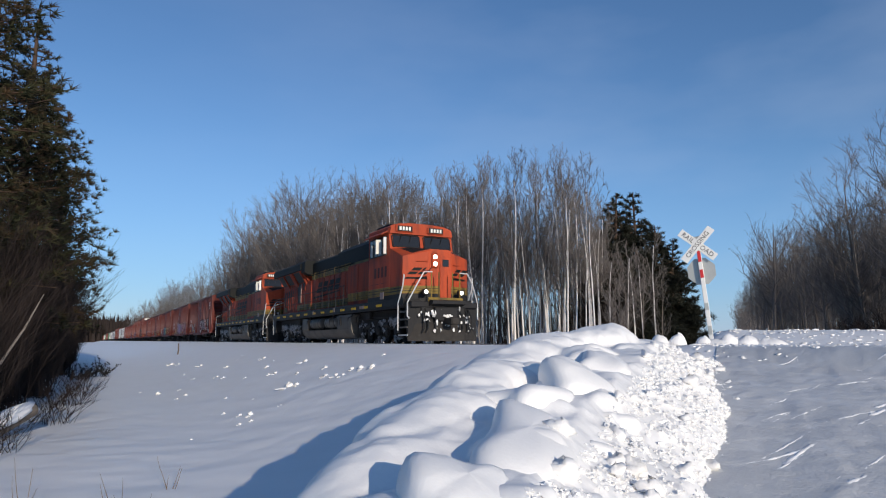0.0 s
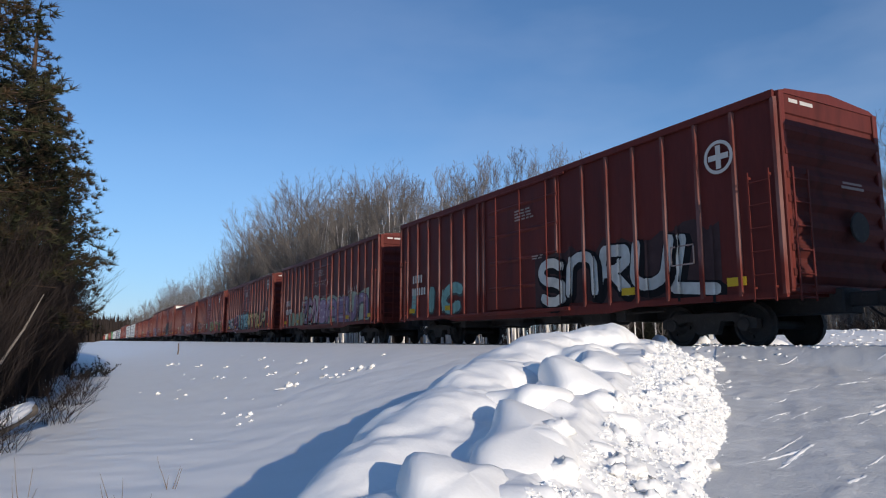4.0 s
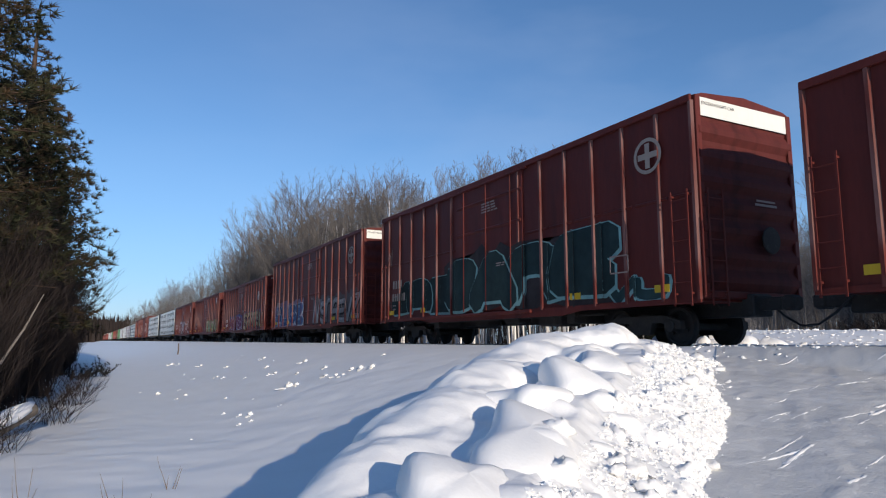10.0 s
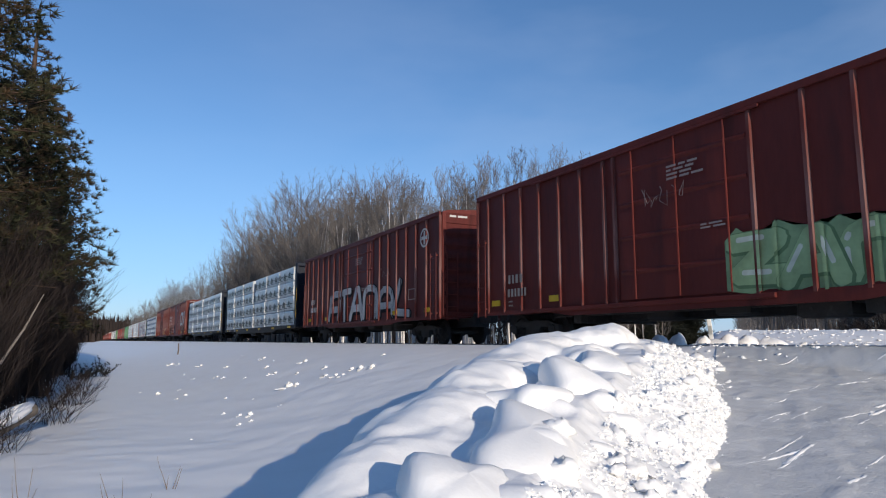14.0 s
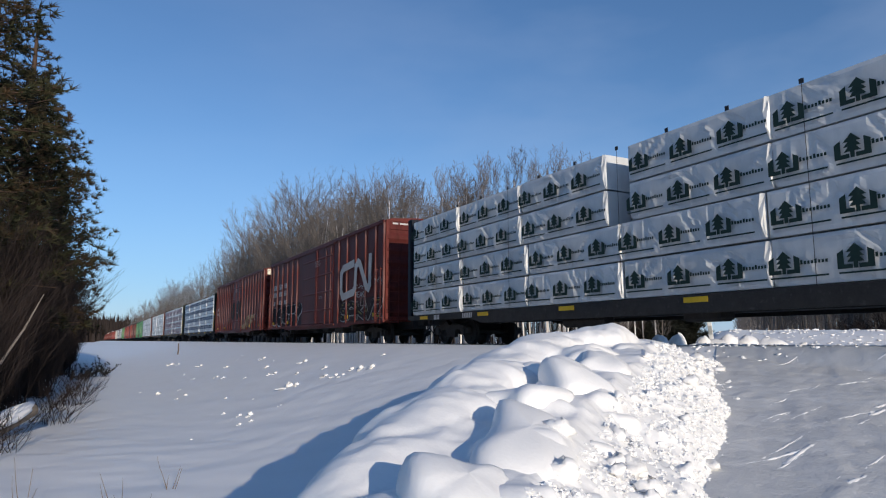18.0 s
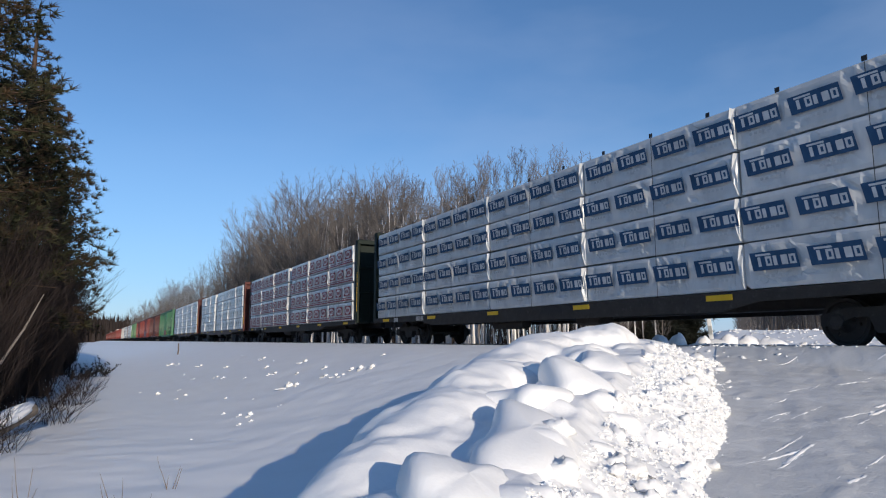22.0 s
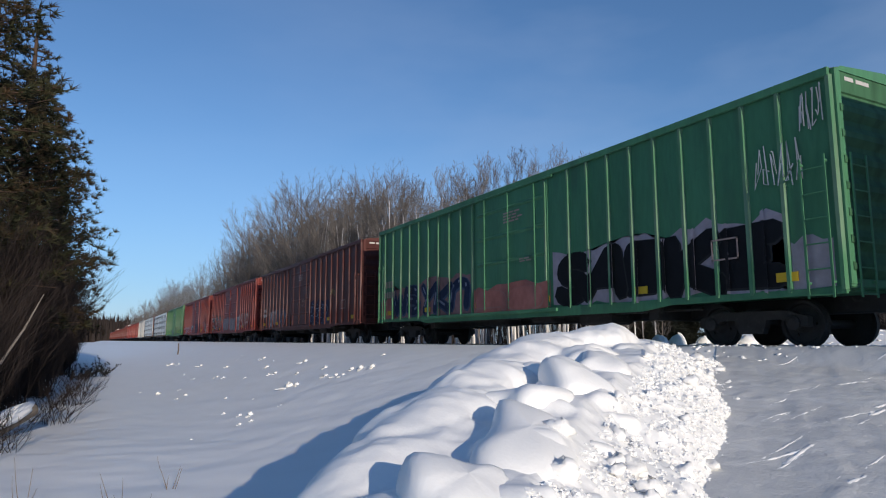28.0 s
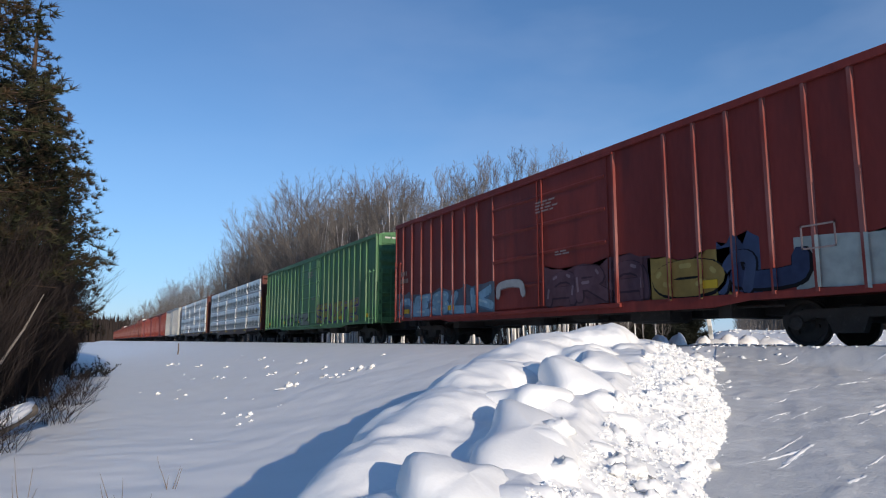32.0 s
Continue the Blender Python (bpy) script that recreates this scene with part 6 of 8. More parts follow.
def radiator_end(car):
    """The rear compartment under its overhanging wing, and the tanks below the frame."""
    part("radiator_cab", Geo().box(-1.06, 1.06, 15.095, 20.95, 1.72, 3.52, 0.012), PANEL_ORANGE, car, "orange radiator compartment")
    part("radiator_throat", Geo().prism([(-1.06, 3.52), (-1.46, 4.13), (1.46, 4.13), (1.06, 3.52)], 15.69, 21.1, "y"), PANEL_ORANGE, car)
    part("radiator_wing", Geo().prism([(-1.5, 4.13), (-1.56, 4.17), (-1.56, 4.5), (-1.42, 4.62), (1.42, 4.62), (1.56, 4.5), (1.56, 4.17), (1.5, 4.13)], 15.69, 21.85, "y"), DEEP_GREEN, car, "black overhanging radiator wing")
    part("wing_end", Geo().prism([(-1.06, 3.82), (-1.35, 3.9), (-1.5, 4.0), (-1.5, 4.56), (-1.38, 4.65), (1.38, 4.65), (1.5, 4.56), (1.5, 4.0), (1.35, 3.9), (1.06, 3.82)], 15.0, 15.68, "y"), DEEP_GREEN, car, "black box that closes the wing")
    for i in range(4):
        part("roof_fan", Geo().lathe([(0.5, 4.62), (0.5, 4.68), (0.44, 4.7)], 14, "z", (0, 16.6 + 1.3 * i, 0)), DEEP_GREEN, car)
    for y0, y1 in ((16.2, 17.5), (18.3, 19.5), (19.72, 20.85)):
        part("radiator_screen", Geo().prism([(-1.1, 3.54), (-1.115, 3.535), (-1.475, 4.08), (-1.46, 4.09)], y0, y1, "y"), BLACK_PAINT, car, "dark sloping screen")
    for y in (15.92, 17.62, 19.54):
        part("radiator_brace", Geo().prism([(-1.06, 3.3), (-1.06, 3.56), (-1.46, 4.11), (-1.54, 4.11), (-1.5, 4.0)], y, y + (0.5 if y > 17 and y < 18 else 0.15), "y"), PANEL_ORANGE, car)
    for y0, y1, z0, z1 in ((16.31, 16.74, 3.08, 3.5), (17.03, 17.83, 2.35, 3.48), (18.72, 18.95, 1.95, 3.2), (19.05, 19.32, 2.0, 3.25), (19.5, 19.83, 2.0, 3.2), (19.98, 20.27, 2.25, 3.15), (20.44, 20.74, 2.25, 3.15)):
        part("vent_opening", Geo().box(-1.072, -1.055, y0, y1, z0, z1, 0.006), BLACK_PAINT, car, "dark vent opening")
        part("vent_frame", Geo().box(-1.09, -1.06, y0 - 0.05, y0 - 0.003, z0 - 0.05, z1 + 0.05).box(-1.09, -1.06, y1 + 0.003, y1 + 0.05, z0 - 0.05, z1 + 0.05).box(-1.088, -1.06, y0 - 0.003, y1 + 0.003, z1 + 0.003, z1 + 0.05).box(-1.088, -1.06, y0 - 0.003, y1 + 0.003, z0 - 0.05, z0 - 0.003), PANEL_ORANGE, car)
    part("door_edge", Geo().box(-1.13, -1.092, 16.95, 16.98, 2.33, 3.45), STENCIL, car, "pale edge of an open door")
    part("hood_door", Geo().box(-1.085, -1.055, 18.0, 18.62, 2.0, 3.3, 0.008), PANEL_ORANGE, car)
    for y0, y1 in ((15.1, 17.9), (20.2, 20.95)):
        part("hood_stripe", Geo().box(-1.068, -1.05, y0, y1, 1.9, 2.22), STRIPE, car, "dull yellow stripe")
        for z in (1.99, 2.1):
            part("stripe_line", Geo().box(-1.076, -1.069, y0, y1, z, z + 0.022), BLACK_PAINT, car)
    # fuel tank with its notches, and the air tanks in them
    low = [(-1.42, 0.66), (-1.34, 0.45), (-1.18, 0.28), (-0.95, 0.19), (0.95, 0.19), (1.18, 0.28), (1.34, 0.45), (1.42, 0.66)]
    part("fuel_tank", Geo().prism([(-1.45, 1.32)] + [(1.02 * a, b) for a, b in low] + [(1.45, 1.32)], 7.4, 9.34, "y"), GREY_TANK, car, "grimy grey fuel tank")
    part("tank_sump", Geo().prism(low, 9.34, 15.38, "y"), GREY_TANK, car, "grimy grey lower tank")
    part("tank_box", Geo().box(-1.44, 1.44, 14.3, 15.37, 0.662, 1.3, 0.03), GREY_TANK, car)
    part("tank_rib", Geo().box(-1.5, -1.455, 8.78, 8.92, 0.85, 1.25, 0.01), BLACK_PAINT, car, "dark filler bracket")
    part("tank_core", Geo().box(-0.78, 0.78, 9.35, 14.29, 0.662, 1.375), GRIME, car)
    for y0, y1 in ((9.47, 11.5), (12.04, 14.05)):
        tank = part("air_tank", Geo().lathe([(0.02, y0), (0.18, y0 + 0.02), (0.28, y0 + 0.07), (0.315, y0 + 0.15), (0.315, y1 - 0.15), (0.28, y1 - 0.07), (0.18, y1 - 0.02), (0.02, y1)], 20, "y", (-1.13, 0, 1.02)), GREY_TANK, car, "grimy grey air tank", smooth=True)
        for y in (y0 + 0.4, y1 - 0.4):
            part("tank_band", Geo().lathe([(0.312, y), (0.326, y), (0.326, y + 0.06), (0.312, y + 0.06)], 20, "y", (-1.13, 0, 1.02)), GRIME, tank)
    part("drain_valve", Geo().tube([(-1.2, 11.55, 0.95), (-1.3, 11.7, 0.9), (-1.3, 11.78, 0.72)], 0.035, 6), GRIME, car)


def locomotive(label, u, lit):
    car = empty("locomotive", label, "locomotive", "locomotives leading the train")
    TRAIN.append((car, u))
    W = 1.5
    part("frame", Geo().box(-W, W, 1.15, 20.75, 1.38, 1.72, 0.02).box(-0.5, 0.5, 0.5, 21.0, 0.85, 1.4, 0.04), BLACK_PAINT, car)
    part("walkway_edge", Geo().box(-1.54, -1.5, 1.15, 20.75, 1.46, 1.74, 0.01), BLACK_PAINT, car)
    rf = Geo()
    for i in range(12):
        rf.box(-1.55, -1.541, 3.2 + i * 1.45, 3.75 + i * 1.45, 1.5, 1.6)
    part("reflector", rf, YELLOW, car, "yellow reflective strips")
    for x0, x1, y0, y1, z0 in ((-1.12, 1.12, 1.7, 6.8, 1.0), (-1.12, 1.12, 14.75, 20.2, 1.0), (-1.3, -1.13, 5.0, 5.6, 1.02), (-1.32, -1.13, 15.4, 16.4, 1.05)):
        part("under_equipment", Geo().box(x0, x1, y0, y1, z0, 1.375, 0.03), GRIME, car)
    # long hood
    def band(name, x, y0, y1, z0, z1, mat, label=""):
        return part(name, Geo().box(-x, x, y0, y1, z0, z1, 0.012), mat, car, label)
    band("hood", 1.02, 7.6, 14.27, 1.72, 3.55, PANEL_ORANGE, "orange hood side")
    band("hood_top", 1.03, 7.6, 14.27, 3.78, 4.46, DEEP_GREEN, "black upper hood")
    band("hood_stripe", 1.035, 7.6, 14.27, 3.55, 3.78, STRIPE, "dull yellow stripe")
    band("hood_stripe", 1.035, 7.6, 14.27, 1.86, 2.2, STRIPE, "dull yellow stripe")
    band("equipment_cabinet", 1.36, 4.82, 7.6, 1.74, 3.62, PANEL_ORANGE, "orange equipment cabinet")
    band("cabinet_stripe", 1.372, 4.82, 7.6, 1.92, 2.3, STRIPE, "dull yellow stripe")
    band("cabinet_stripe", 1.1, 4.82, 7.6, 3.62, 3.82, STRIPE, "dull yellow stripe")
    part("cabinet_top", Geo().prism([(-1.1, 3.82), (1.1, 3.82), (1.1, 4.5), (0.8, 4.74), (-0.8, 4.74), (-1.1, 4.5)], 4.9, 9.8, "y"), DEEP_GREEN, car, "black upper hood")
    part("hood_roof", Geo().prism([(-1.03, 4.46), (1.03, 4.46), (0.8, 4.6), (-0.8, 4.6)], 9.8, 14.27, "y"), DEEP_GREEN, car)
    # doors, louvres and seams on the near side
    for i in range(7):
        y = 8.0 + i * 0.82
        part("hood_door", Geo().box(-1.05, -1.018, y, y + 0.74, 2.3, 3.48, 0.008), PANEL_ORANGE, car)
    for y in (5.0, 6.3):
        part("cabinet_door", Geo().box(-1.385, -1.355, y, y + 1.15, 2.38, 3.55, 0.01), PANEL_ORANGE, car)
    for y in (5.05, 5.6, 6.35, 6.9):
        lv = Geo()
        for k in range(6):
            lv.prism([(y, 1.95 + 0.05 * k), (y, 1.975 + 0.05 * k), (y + 0.5, 1.975 + 0.05 * k), (y + 0.5, 1.95 + 0.05 * k)], -1.4, -1.37)
        part("louvre", lv, STRIPE, car)
    # exhaust and radiators
    part("exhaust_stack", Geo().box(-0.35, 0.35, 11.2, 12.4, 4.4, 4.62, 0.04), DEEP_GREEN, car)
    for z in (1.97, 2.09):
        part("stripe_line", Geo().box(-1.044, -1.036, 7.6, 14.27, z, z + 0.022), BLACK_PAINT, car)
        part("stripe_line", Geo().box(-1.381, -1.373, 4.82, 7.6, z, z + 0.022), BLACK_PAINT, car)
    for z in (3.62, 3.7):
        part("stripe_line", Geo().box(-1.044, -1.036, 7.6, 14.27, z, z + 0.018), BLACK_PAINT, car)
    # walkway rails
    ticks = Geo()
    for i in range(15):
        y = 7.7 + i * 0.41
        ticks.box(-1.046, -1.037, y, y + 0.03, 1.88, 2.18)
        if i % 2:
            ticks.box(-1.046, -1.037, y, y + 0.025, 3.56, 3.78)
    for i in range(6):
        ticks.box(-1.383, -1.373, 4.95 + i * 0.45, 4.98 + i * 0.45, 1.93, 2.28)
    part("stripe_frame", ticks, BLACK_PAINT, car, "dark frames across the yellow stripe")
    for y in (8.6, 10.25, 11.9, 13.55):
        part("grab_rail", Geo().tube([(-1.03, y, 3.5), (-1.12, y, 3.55), (-1.12, y, 3.86), (-1.03, y, 3.9)], 0.014, 5).tube([(-1.12, y - 0.7, 3.84), (-1.12, y + 0.7, 3.84)], 0.014, 5), STRIPE, car)
    for y in (7.62, 9.4, 11.05, 12.7):
        part("panel_seam", Geo().box(-1.058, -1.03, y, y + 0.05, 2.22, 3.53), NUMBER, car)
    gp = Geo()
    for y, z, w, h in ((5.1, 1.5, 0.5, 0.12), (8.9, 1.5, 0.2, 0.2), (12.2, 1.5, 0.2, 0.16), (3.0, 1.8, 0.35, 0.28)):
        gp.box(-1.556, -1.541, y, y + w, z, z + h)
    part("notice_plate", gp, STENCIL, car, "small pale notice plates")
    for y in (5.6, 6.6, 9.2, 12.9):
        part("pipe_run", Geo().tube([(-1.46, y, 1.36), (-1.47, y + 0.15, 1.22), (-1.46, y + 0.6, 1.18), (-1.4, y + 0.75, 0.9)], 0.03, 6), GRIME, car)
    for i in range(13):
        y = 7.9 + i * 1.04
        part("rail_post", Geo().tube([(-1.48, y, 1.72), (-1.48, y, 2.72)], 0.018, 5), BLACK_PAINT, car)
    part("walkway_rail", Geo().tube([(-1.48, 7.7, 2.72), (-1.48, 20.6, 2.72)], 0.018, 5).tube([(-1.48, 7.7, 2.25), (-1.48, 20.6, 2.25)], 0.012, 5), BLACK_PAINT, car)
    part("rear_rail", Geo().tube([(-1.45, 20.9, 0.5), (-1.45, 20.9, 1.6), (-1.4, 20.95, 2.4), (-0.6, 20.95, 2.7)], 0.022, 6), SILVER, car, "silver handrail")
    part("rear_platform", Geo().box(-1.45, 1.45, 20.3, 21.0, 0.6, 1.7, 0.03), BLACK_PAINT, car)
    part("hood_end", Geo().box(-0.98, 0.98, 20.28, 20.36, 1.75, 4.0, 0.01), ORANGE, car)
    stretch(car)
    radiator_end(car)
    # cab
    part("cab", Geo().prism([(2.95, 1.74), (2.95, 3.86), (3.1, 4.5), (3.14, 4.76), (5.28, 4.76), (5.28, 1.74)], -1.46, 1.46), ORANGE, car, "orange cab")
    part("cab_roof", Geo().prism([(-1.46, 4.74), (-1.36, 4.84), (-1.05, 4.93), (-0.5, 4.98), (0.5, 4.98), (1.05, 4.93), (1.36, 4.84), (1.46, 4.74)], 3.02, 5.3, "y"), ORANGE, car)
    part("brow", Geo().prism([(-1.46, 4.5), (-1.4, 4.78), (-1.05, 4.92), (-0.5, 4.97), (0.5, 4.97), (1.05, 4.92), (1.4, 4.78), (1.46, 4.5)], 2.98, 3.12, "y"), ORANGE, car)
    part("cab_roof_unit", Geo().box(-1.1, 1.1, 3.9, 5.28, 4.9, 5.06, 0.04), DEEP_GREEN, car)
    part("cab_stripe", Geo().box(-1.475, 1.475, 2.96, 5.29, 1.94, 2.27, 0.006), STRIPE, car, "dull yellow stripe")
    part("cab_sill", Geo().box(-1.472, 1.472, 2.96, 5.29, 1.5, 1.93, 0.006), BLACK_PAINT, car)
    for z in (2.05, 2.16):
        part("stripe_line", Geo().box(-1.481, -1.476, 1.75, 5.28, z, z + 0.022), BLACK_PAINT, car)
    part("panel_seam", Geo().box(-1.468, -1.46, 5.24, 5.275, 2.28, 4.7), NUMBER, car)
    part("panel_seam", Geo().box(-1.466, -1.458, 3.3, 5.1, 2.46, 2.475), NUMBER, car)
    for y0, y1 in ((3.3, 3.72), (3.78, 4.22), (4.28, 4.72), (4.78, 5.08)):
        w = part("side_window", Geo().box(-1.478, -1.455, y0, y1, 3.66, 4.38, 0.005), GLASS, car, "dark cab window")
        part("window_frame", Geo().box(-1.486, -1.46, y0 - 0.03, y0, 3.62, 4.42).box(-1.486, -1.46, y1, y1 + 0.03, 3.62, 4.42).box(-1.486, -1.46, y0, y1, 3.62, 3.66).box(-1.486, -1.46, y0, y1, 4.38, 4.42), BLACK_PAINT, w)
    part("wind_deflector", Geo().box(-1.62, -1.49, 3.26, 3.285, 3.66, 4.36, 0.005), SILVER, car, "bright wind deflector")
    # white paint on the mirror stands for what it reflects
    part("mirror", Geo().box(-1.72, -1.5, 3.84, 3.87, 3.7, 4.32, 0.01), WHITE_PAINT, car, "mirror painted white for its bright reflection")
    part("wind_deflector", Geo().box(-1.58, -1.49, 4.74, 4.76, 3.66, 4.2, 0.005), SILVER, car, "bright wind deflector")
    part("awning", Geo().prism([(-1.46, 4.58), (-1.74, 4.43), (-1.74, 4.47), (-1.46, 4.63)], 3.22, 5.14, "y"), ORANGE, car)
    part("horn_rack", Geo().tube([(-0.5, 3.5, 5.0), (0.4, 3.5, 5.0)], 0.03, 6).tube([(-0.2, 3.5, 4.95), (-0.2, 3.5, 5.05)], 0.03, 6), BLACK_PAINT, car)
    for x0, x1 in ((-1.36, -0.08), (0.08, 1.36)):
        ws = part("windshield", Geo().prism([(2.955, 3.97), (3.07, 4.42), (3.05, 4.425), (2.93, 3.975)], x0 + 0.05, x1 - 0.05), GLASS, car, "dark windscreen")
        edge = [(x0 + 0.02, 3.95), (x0 - 0.02 + 0.02, 4.4), (x0 + 0.1, 4.46), (x1 - 0.1, 4.46), (x1 - 0.02, 4.4), (x1 - 0.02, 3.95), (x0 + 0.02, 3.95)]
        part("gasket", Geo().tube([(x, 2.94 + (z - 3.97) * 0.255, z) for x, z in edge], 0.024, 5), BLACK_PAINT, ws)
        for dx in (-0.2, 0.25):
            part("wiper", Geo().tube([((x0 + x1) / 2 + dx, 3.0, 4.48), ((x0 + x1) / 2 + dx - 0.12, 2.96, 4.15)], 0.014, 4), BLACK_PAINT, ws)
    for x in (-0.82, 0.62):
        nb = part("number_board", Geo().box(x - 0.4, x + 0.4, 2.9, 3.06, 4.56, 4.86, 0.04), ORANGE, car, "black number board with plain pale bars")
        part("board_face", Geo().box(x - 0.34, x + 0.34, 2.89, 2.9, 4.6, 4.82, 0.003), BLACK_PAINT, nb)
        bg = Geo()
        for k in range(4):
            bg.box(x - 0.25 + k * 0.14, x - 0.16 + k * 0.14, 2.884, 2.889, 4.64, 4.79)
        part("board_bars", bg, WHITE_PAINT, nb)
    # nose: two shallow facets to the front, its top rising to the windscreen
    ng = Geo()
    ring_of = []
    for y, hw, side_top, mid_top in ((2.97, 1.455, 3.86, 3.93), (1.72, 1.455, 3.4, 3.72), (1.36, 0.52, 3.58, 3.7)):
        ring_of.append([(-hw, y, 1.5), (-hw, y, side_top), (-0.4, y, mid_top), (0.4, y, mid_top), (hw, y, side_top), (hw, y, 1.5)])
    ng.add([p for r in ring_of for p in r], [tuple(range(5, -1, -1)), tuple(range(12, 18))] + [(r * 6 + i, r * 6 + (i + 1) % 6, r * 6 + 6 + (i + 1) % 6, r * 6 + 6 + i) for r in range(2) for i in range(6)])
    part("nose", ng, ORANGE, car, "orange sloped nose")
    part("nose_top", Geo().add_quad([(-1.4, 2.9, 3.846), (-1.3, 1.78, 3.462), (-0.4, 1.76, 3.75), (-0.4, 2.9, 3.938)]).add_quad([(-0.4, 1.76, 3.75), (0.4, 1.76, 3.75), (0.4, 2.9, 3.938), (-0.4, 2.9, 3.938)]).add_quad([(0.4, 1.76, 3.75), (1.3, 1.78, 3.462), (1.4, 2.9, 3.846), (0.4, 2.9, 3.938)]), DEEP_GREEN, car, "dull black anti-glare nose top")
    outline = lambda g: [(-1.455 - g, 2.98), (-1.455 - g, 1.715), (-0.53, 1.35 - g), (0.53, 1.35 - g), (1.455 + g, 1.715), (1.455 + g, 2.98)]
    part("nose_stripe", Geo().prism(outline(0.012), 1.94, 2.24, "z"), STRIPE, car, "dull yellow stripe")
    part("nose_sill", Geo().prism(outline(0.009), 1.48, 1.935, "z"), BLACK_PAINT, car)
    for z in (2.03, 2.13):
        part("stripe_line", Geo().prism(outline(0.016), z, z + 0.02, "z"), BLACK_PAINT, car)
    nd = part("nose_door", Geo().box(0.0, 0.5, 1.325, 1.38, 1.75, 3.45, 0.012), ORANGE, car)
    part("door_window", Geo().box(0.1, 0.38, 1.312, 1.326, 3.02, 3.3, 0.05), GLASS, nd)
    for z in (2.2, 2.9):
        part("hinge", Geo().tube([(0.0, 1.32, z), (0.0, 1.32, z + 0.12)], 0.02, 6), ORANGE, nd)
    hl = part("headlight_housing", Geo().box(-0.38, -0.12, 1.28, 1.38, 2.95, 3.55, 0.04), ORANGE, car)
    for z in (3.1, 3.38):
        part("headlight", Geo().lathe([(0.09, 1.262), (0.075, 1.282)], 16, "y", (-0.25, 0, z)), HEADLAMP if lit else WHITE_PAINT, hl, "lit headlight" if lit else "")
    for x in (-0.78, 0.78):
        dl = part("ditch_light", Geo().box(x - 0.12, x + 0.12, 1.0, 1.2, 1.85, 2.08, 0.03), BLACK_PAINT, car)
        part("lens", Geo().lathe([(0.08, 0.985), (0.07, 1.0)], 14, "y", (x, 0, 1.97)), HEADLAMP if lit else SILVER, dl, "lit ditch light" if lit else "")
    rnd = random.Random(int(u))
    fy = lambda x: 1.35 + max(0.0, abs(x) - 0.53) * 0.395 - 0.008
    nose_marks = Geo()
    for x0, x1 in ((-1.3, -0.98), (-0.92, -0.62), (0.56, 0.82), (0.9, 1.2)):
        for z0, z1 in ((2.68, 2.79), (2.83, 2.95)):
            nose_marks.poly([(x0 + (z0 - 2.68), fy(x0 + (z0 - 2.68)), z0), (x1 + (z0 - 2.68), fy(x1 + (z0 - 2.68)), z0), (x1 + (z1 - 2.68), fy(x1 + (z1 - 2.68)), z1), (x0 + (z1 - 2.68), fy(x0 + (z1 - 2.68)), z1)])
    for x0, x1 in ((-1.42, -0.56), (0.56, 1.3)):
        nose_marks.poly([(x0, fy(x0), 2.5), (x1, fy(x1), 2.5), (x1, fy(x1), 2.58), (x0 + 0.1, fy(x0 + 0.1), 2.58)])
    part("nose_emblem", nose_marks, DEEP_GREEN, car, "plain dark slanted bars")
    for x0, x1, z in ((-0.95, -0.55, 3.2), (-1.1, -0.8, 2.32), (0.6, 0.9, 3.1)):
        part("grab_iron", Geo().tube([(x0, fy(x0), z), (x0, fy(x0) - 0.07, z), (x1, fy(x1) - 0.07, z), (x1, fy(x1), z)], 0.014, 5), ORANGE, car)
    part("platform", Geo().box(-1.45, 1.45, 0.9, 1.72, 1.38, 1.6, 0.02), BLACK_PAINT, car)
    part("platform_edge", Geo().box(-0.75, 0.75, 0.84, 0.9, 1.6, 1.76, 0.01), STRIPE, car, "dull yellow platform edge")
    part("pilot", Geo().prism([(-1.45, 1.5), (-1.45, 1.2), (-0.9, 0.95), (0.9, 0.95), (1.45, 1.2), (1.45, 1.5)], 0.6, 1.4, "z"), BLACK_PAINT, car)
    blade = Geo()
    for (xa, ya), (xb, yb) in zip(((-1.5, 1.35), (-0.75, 0.95), (0.75, 0.95), (1.5, 1.35)), ((-0.75, 0.95), (0.75, 0.95), (1.5, 1.35))):
        prof = ((0.1, 1.05), (-0.1, 0.75), (-0.2, 0.4), (-0.28, 0.1))
        blade.add([p for dy, z in prof for p in ((xa, ya + dy, z), (xb, yb + dy, z), (xa, ya + dy + 0.05, z), (xb, yb + dy + 0.05, z))], [f for k in range(3) for f in ((4 * k, 4 * k + 1, 4 * k + 5, 4 * k + 4), (4 * k + 3, 4 * k + 2, 4 * k + 6, 4 * k + 7))] + [(12, 13, 15, 14), (0, 2, 3, 1)])
    part("plough", blade, GRIME, car, "dark steel snow plough")
    part("anticlimber", Geo().prism([(0.9, 1.42), (0.55, 1.5), (0.55, 1.62), (0.9, 1.68)], -0.72, 0.72), BLACK_PAINT, car)
    part("coupler", COUPLER, None, car, at=pose(0, 1.0, 0))
    for x in (-1.0, -0.85, -0.55, 0.5, 0.65, 0.9, 1.05):
        part("air_hose", Geo().tube([(x, 0.98, 1.35), (x + 0.05, 0.72, 0.95), (x + 0.02, 0.7, 0.6), (x - 0.04, 0.8, 0.42)], 0.03, 6), RUBBER, car)
    sg = Geo()
    for i in range(60):
        x = rnd.choice((-0.95, -0.55, -0.1, 0.2, 0.6, 0.95)) + rnd.gauss(0, 0.1)
        sg.lump(x, rnd.uniform(0.68, 0.95), rnd.uniform(0.45, 1.35), rnd.uniform(0.02, 0.07), 0.04, rnd.uniform(0.02, 0.08), i, 0.6, 5, 7)
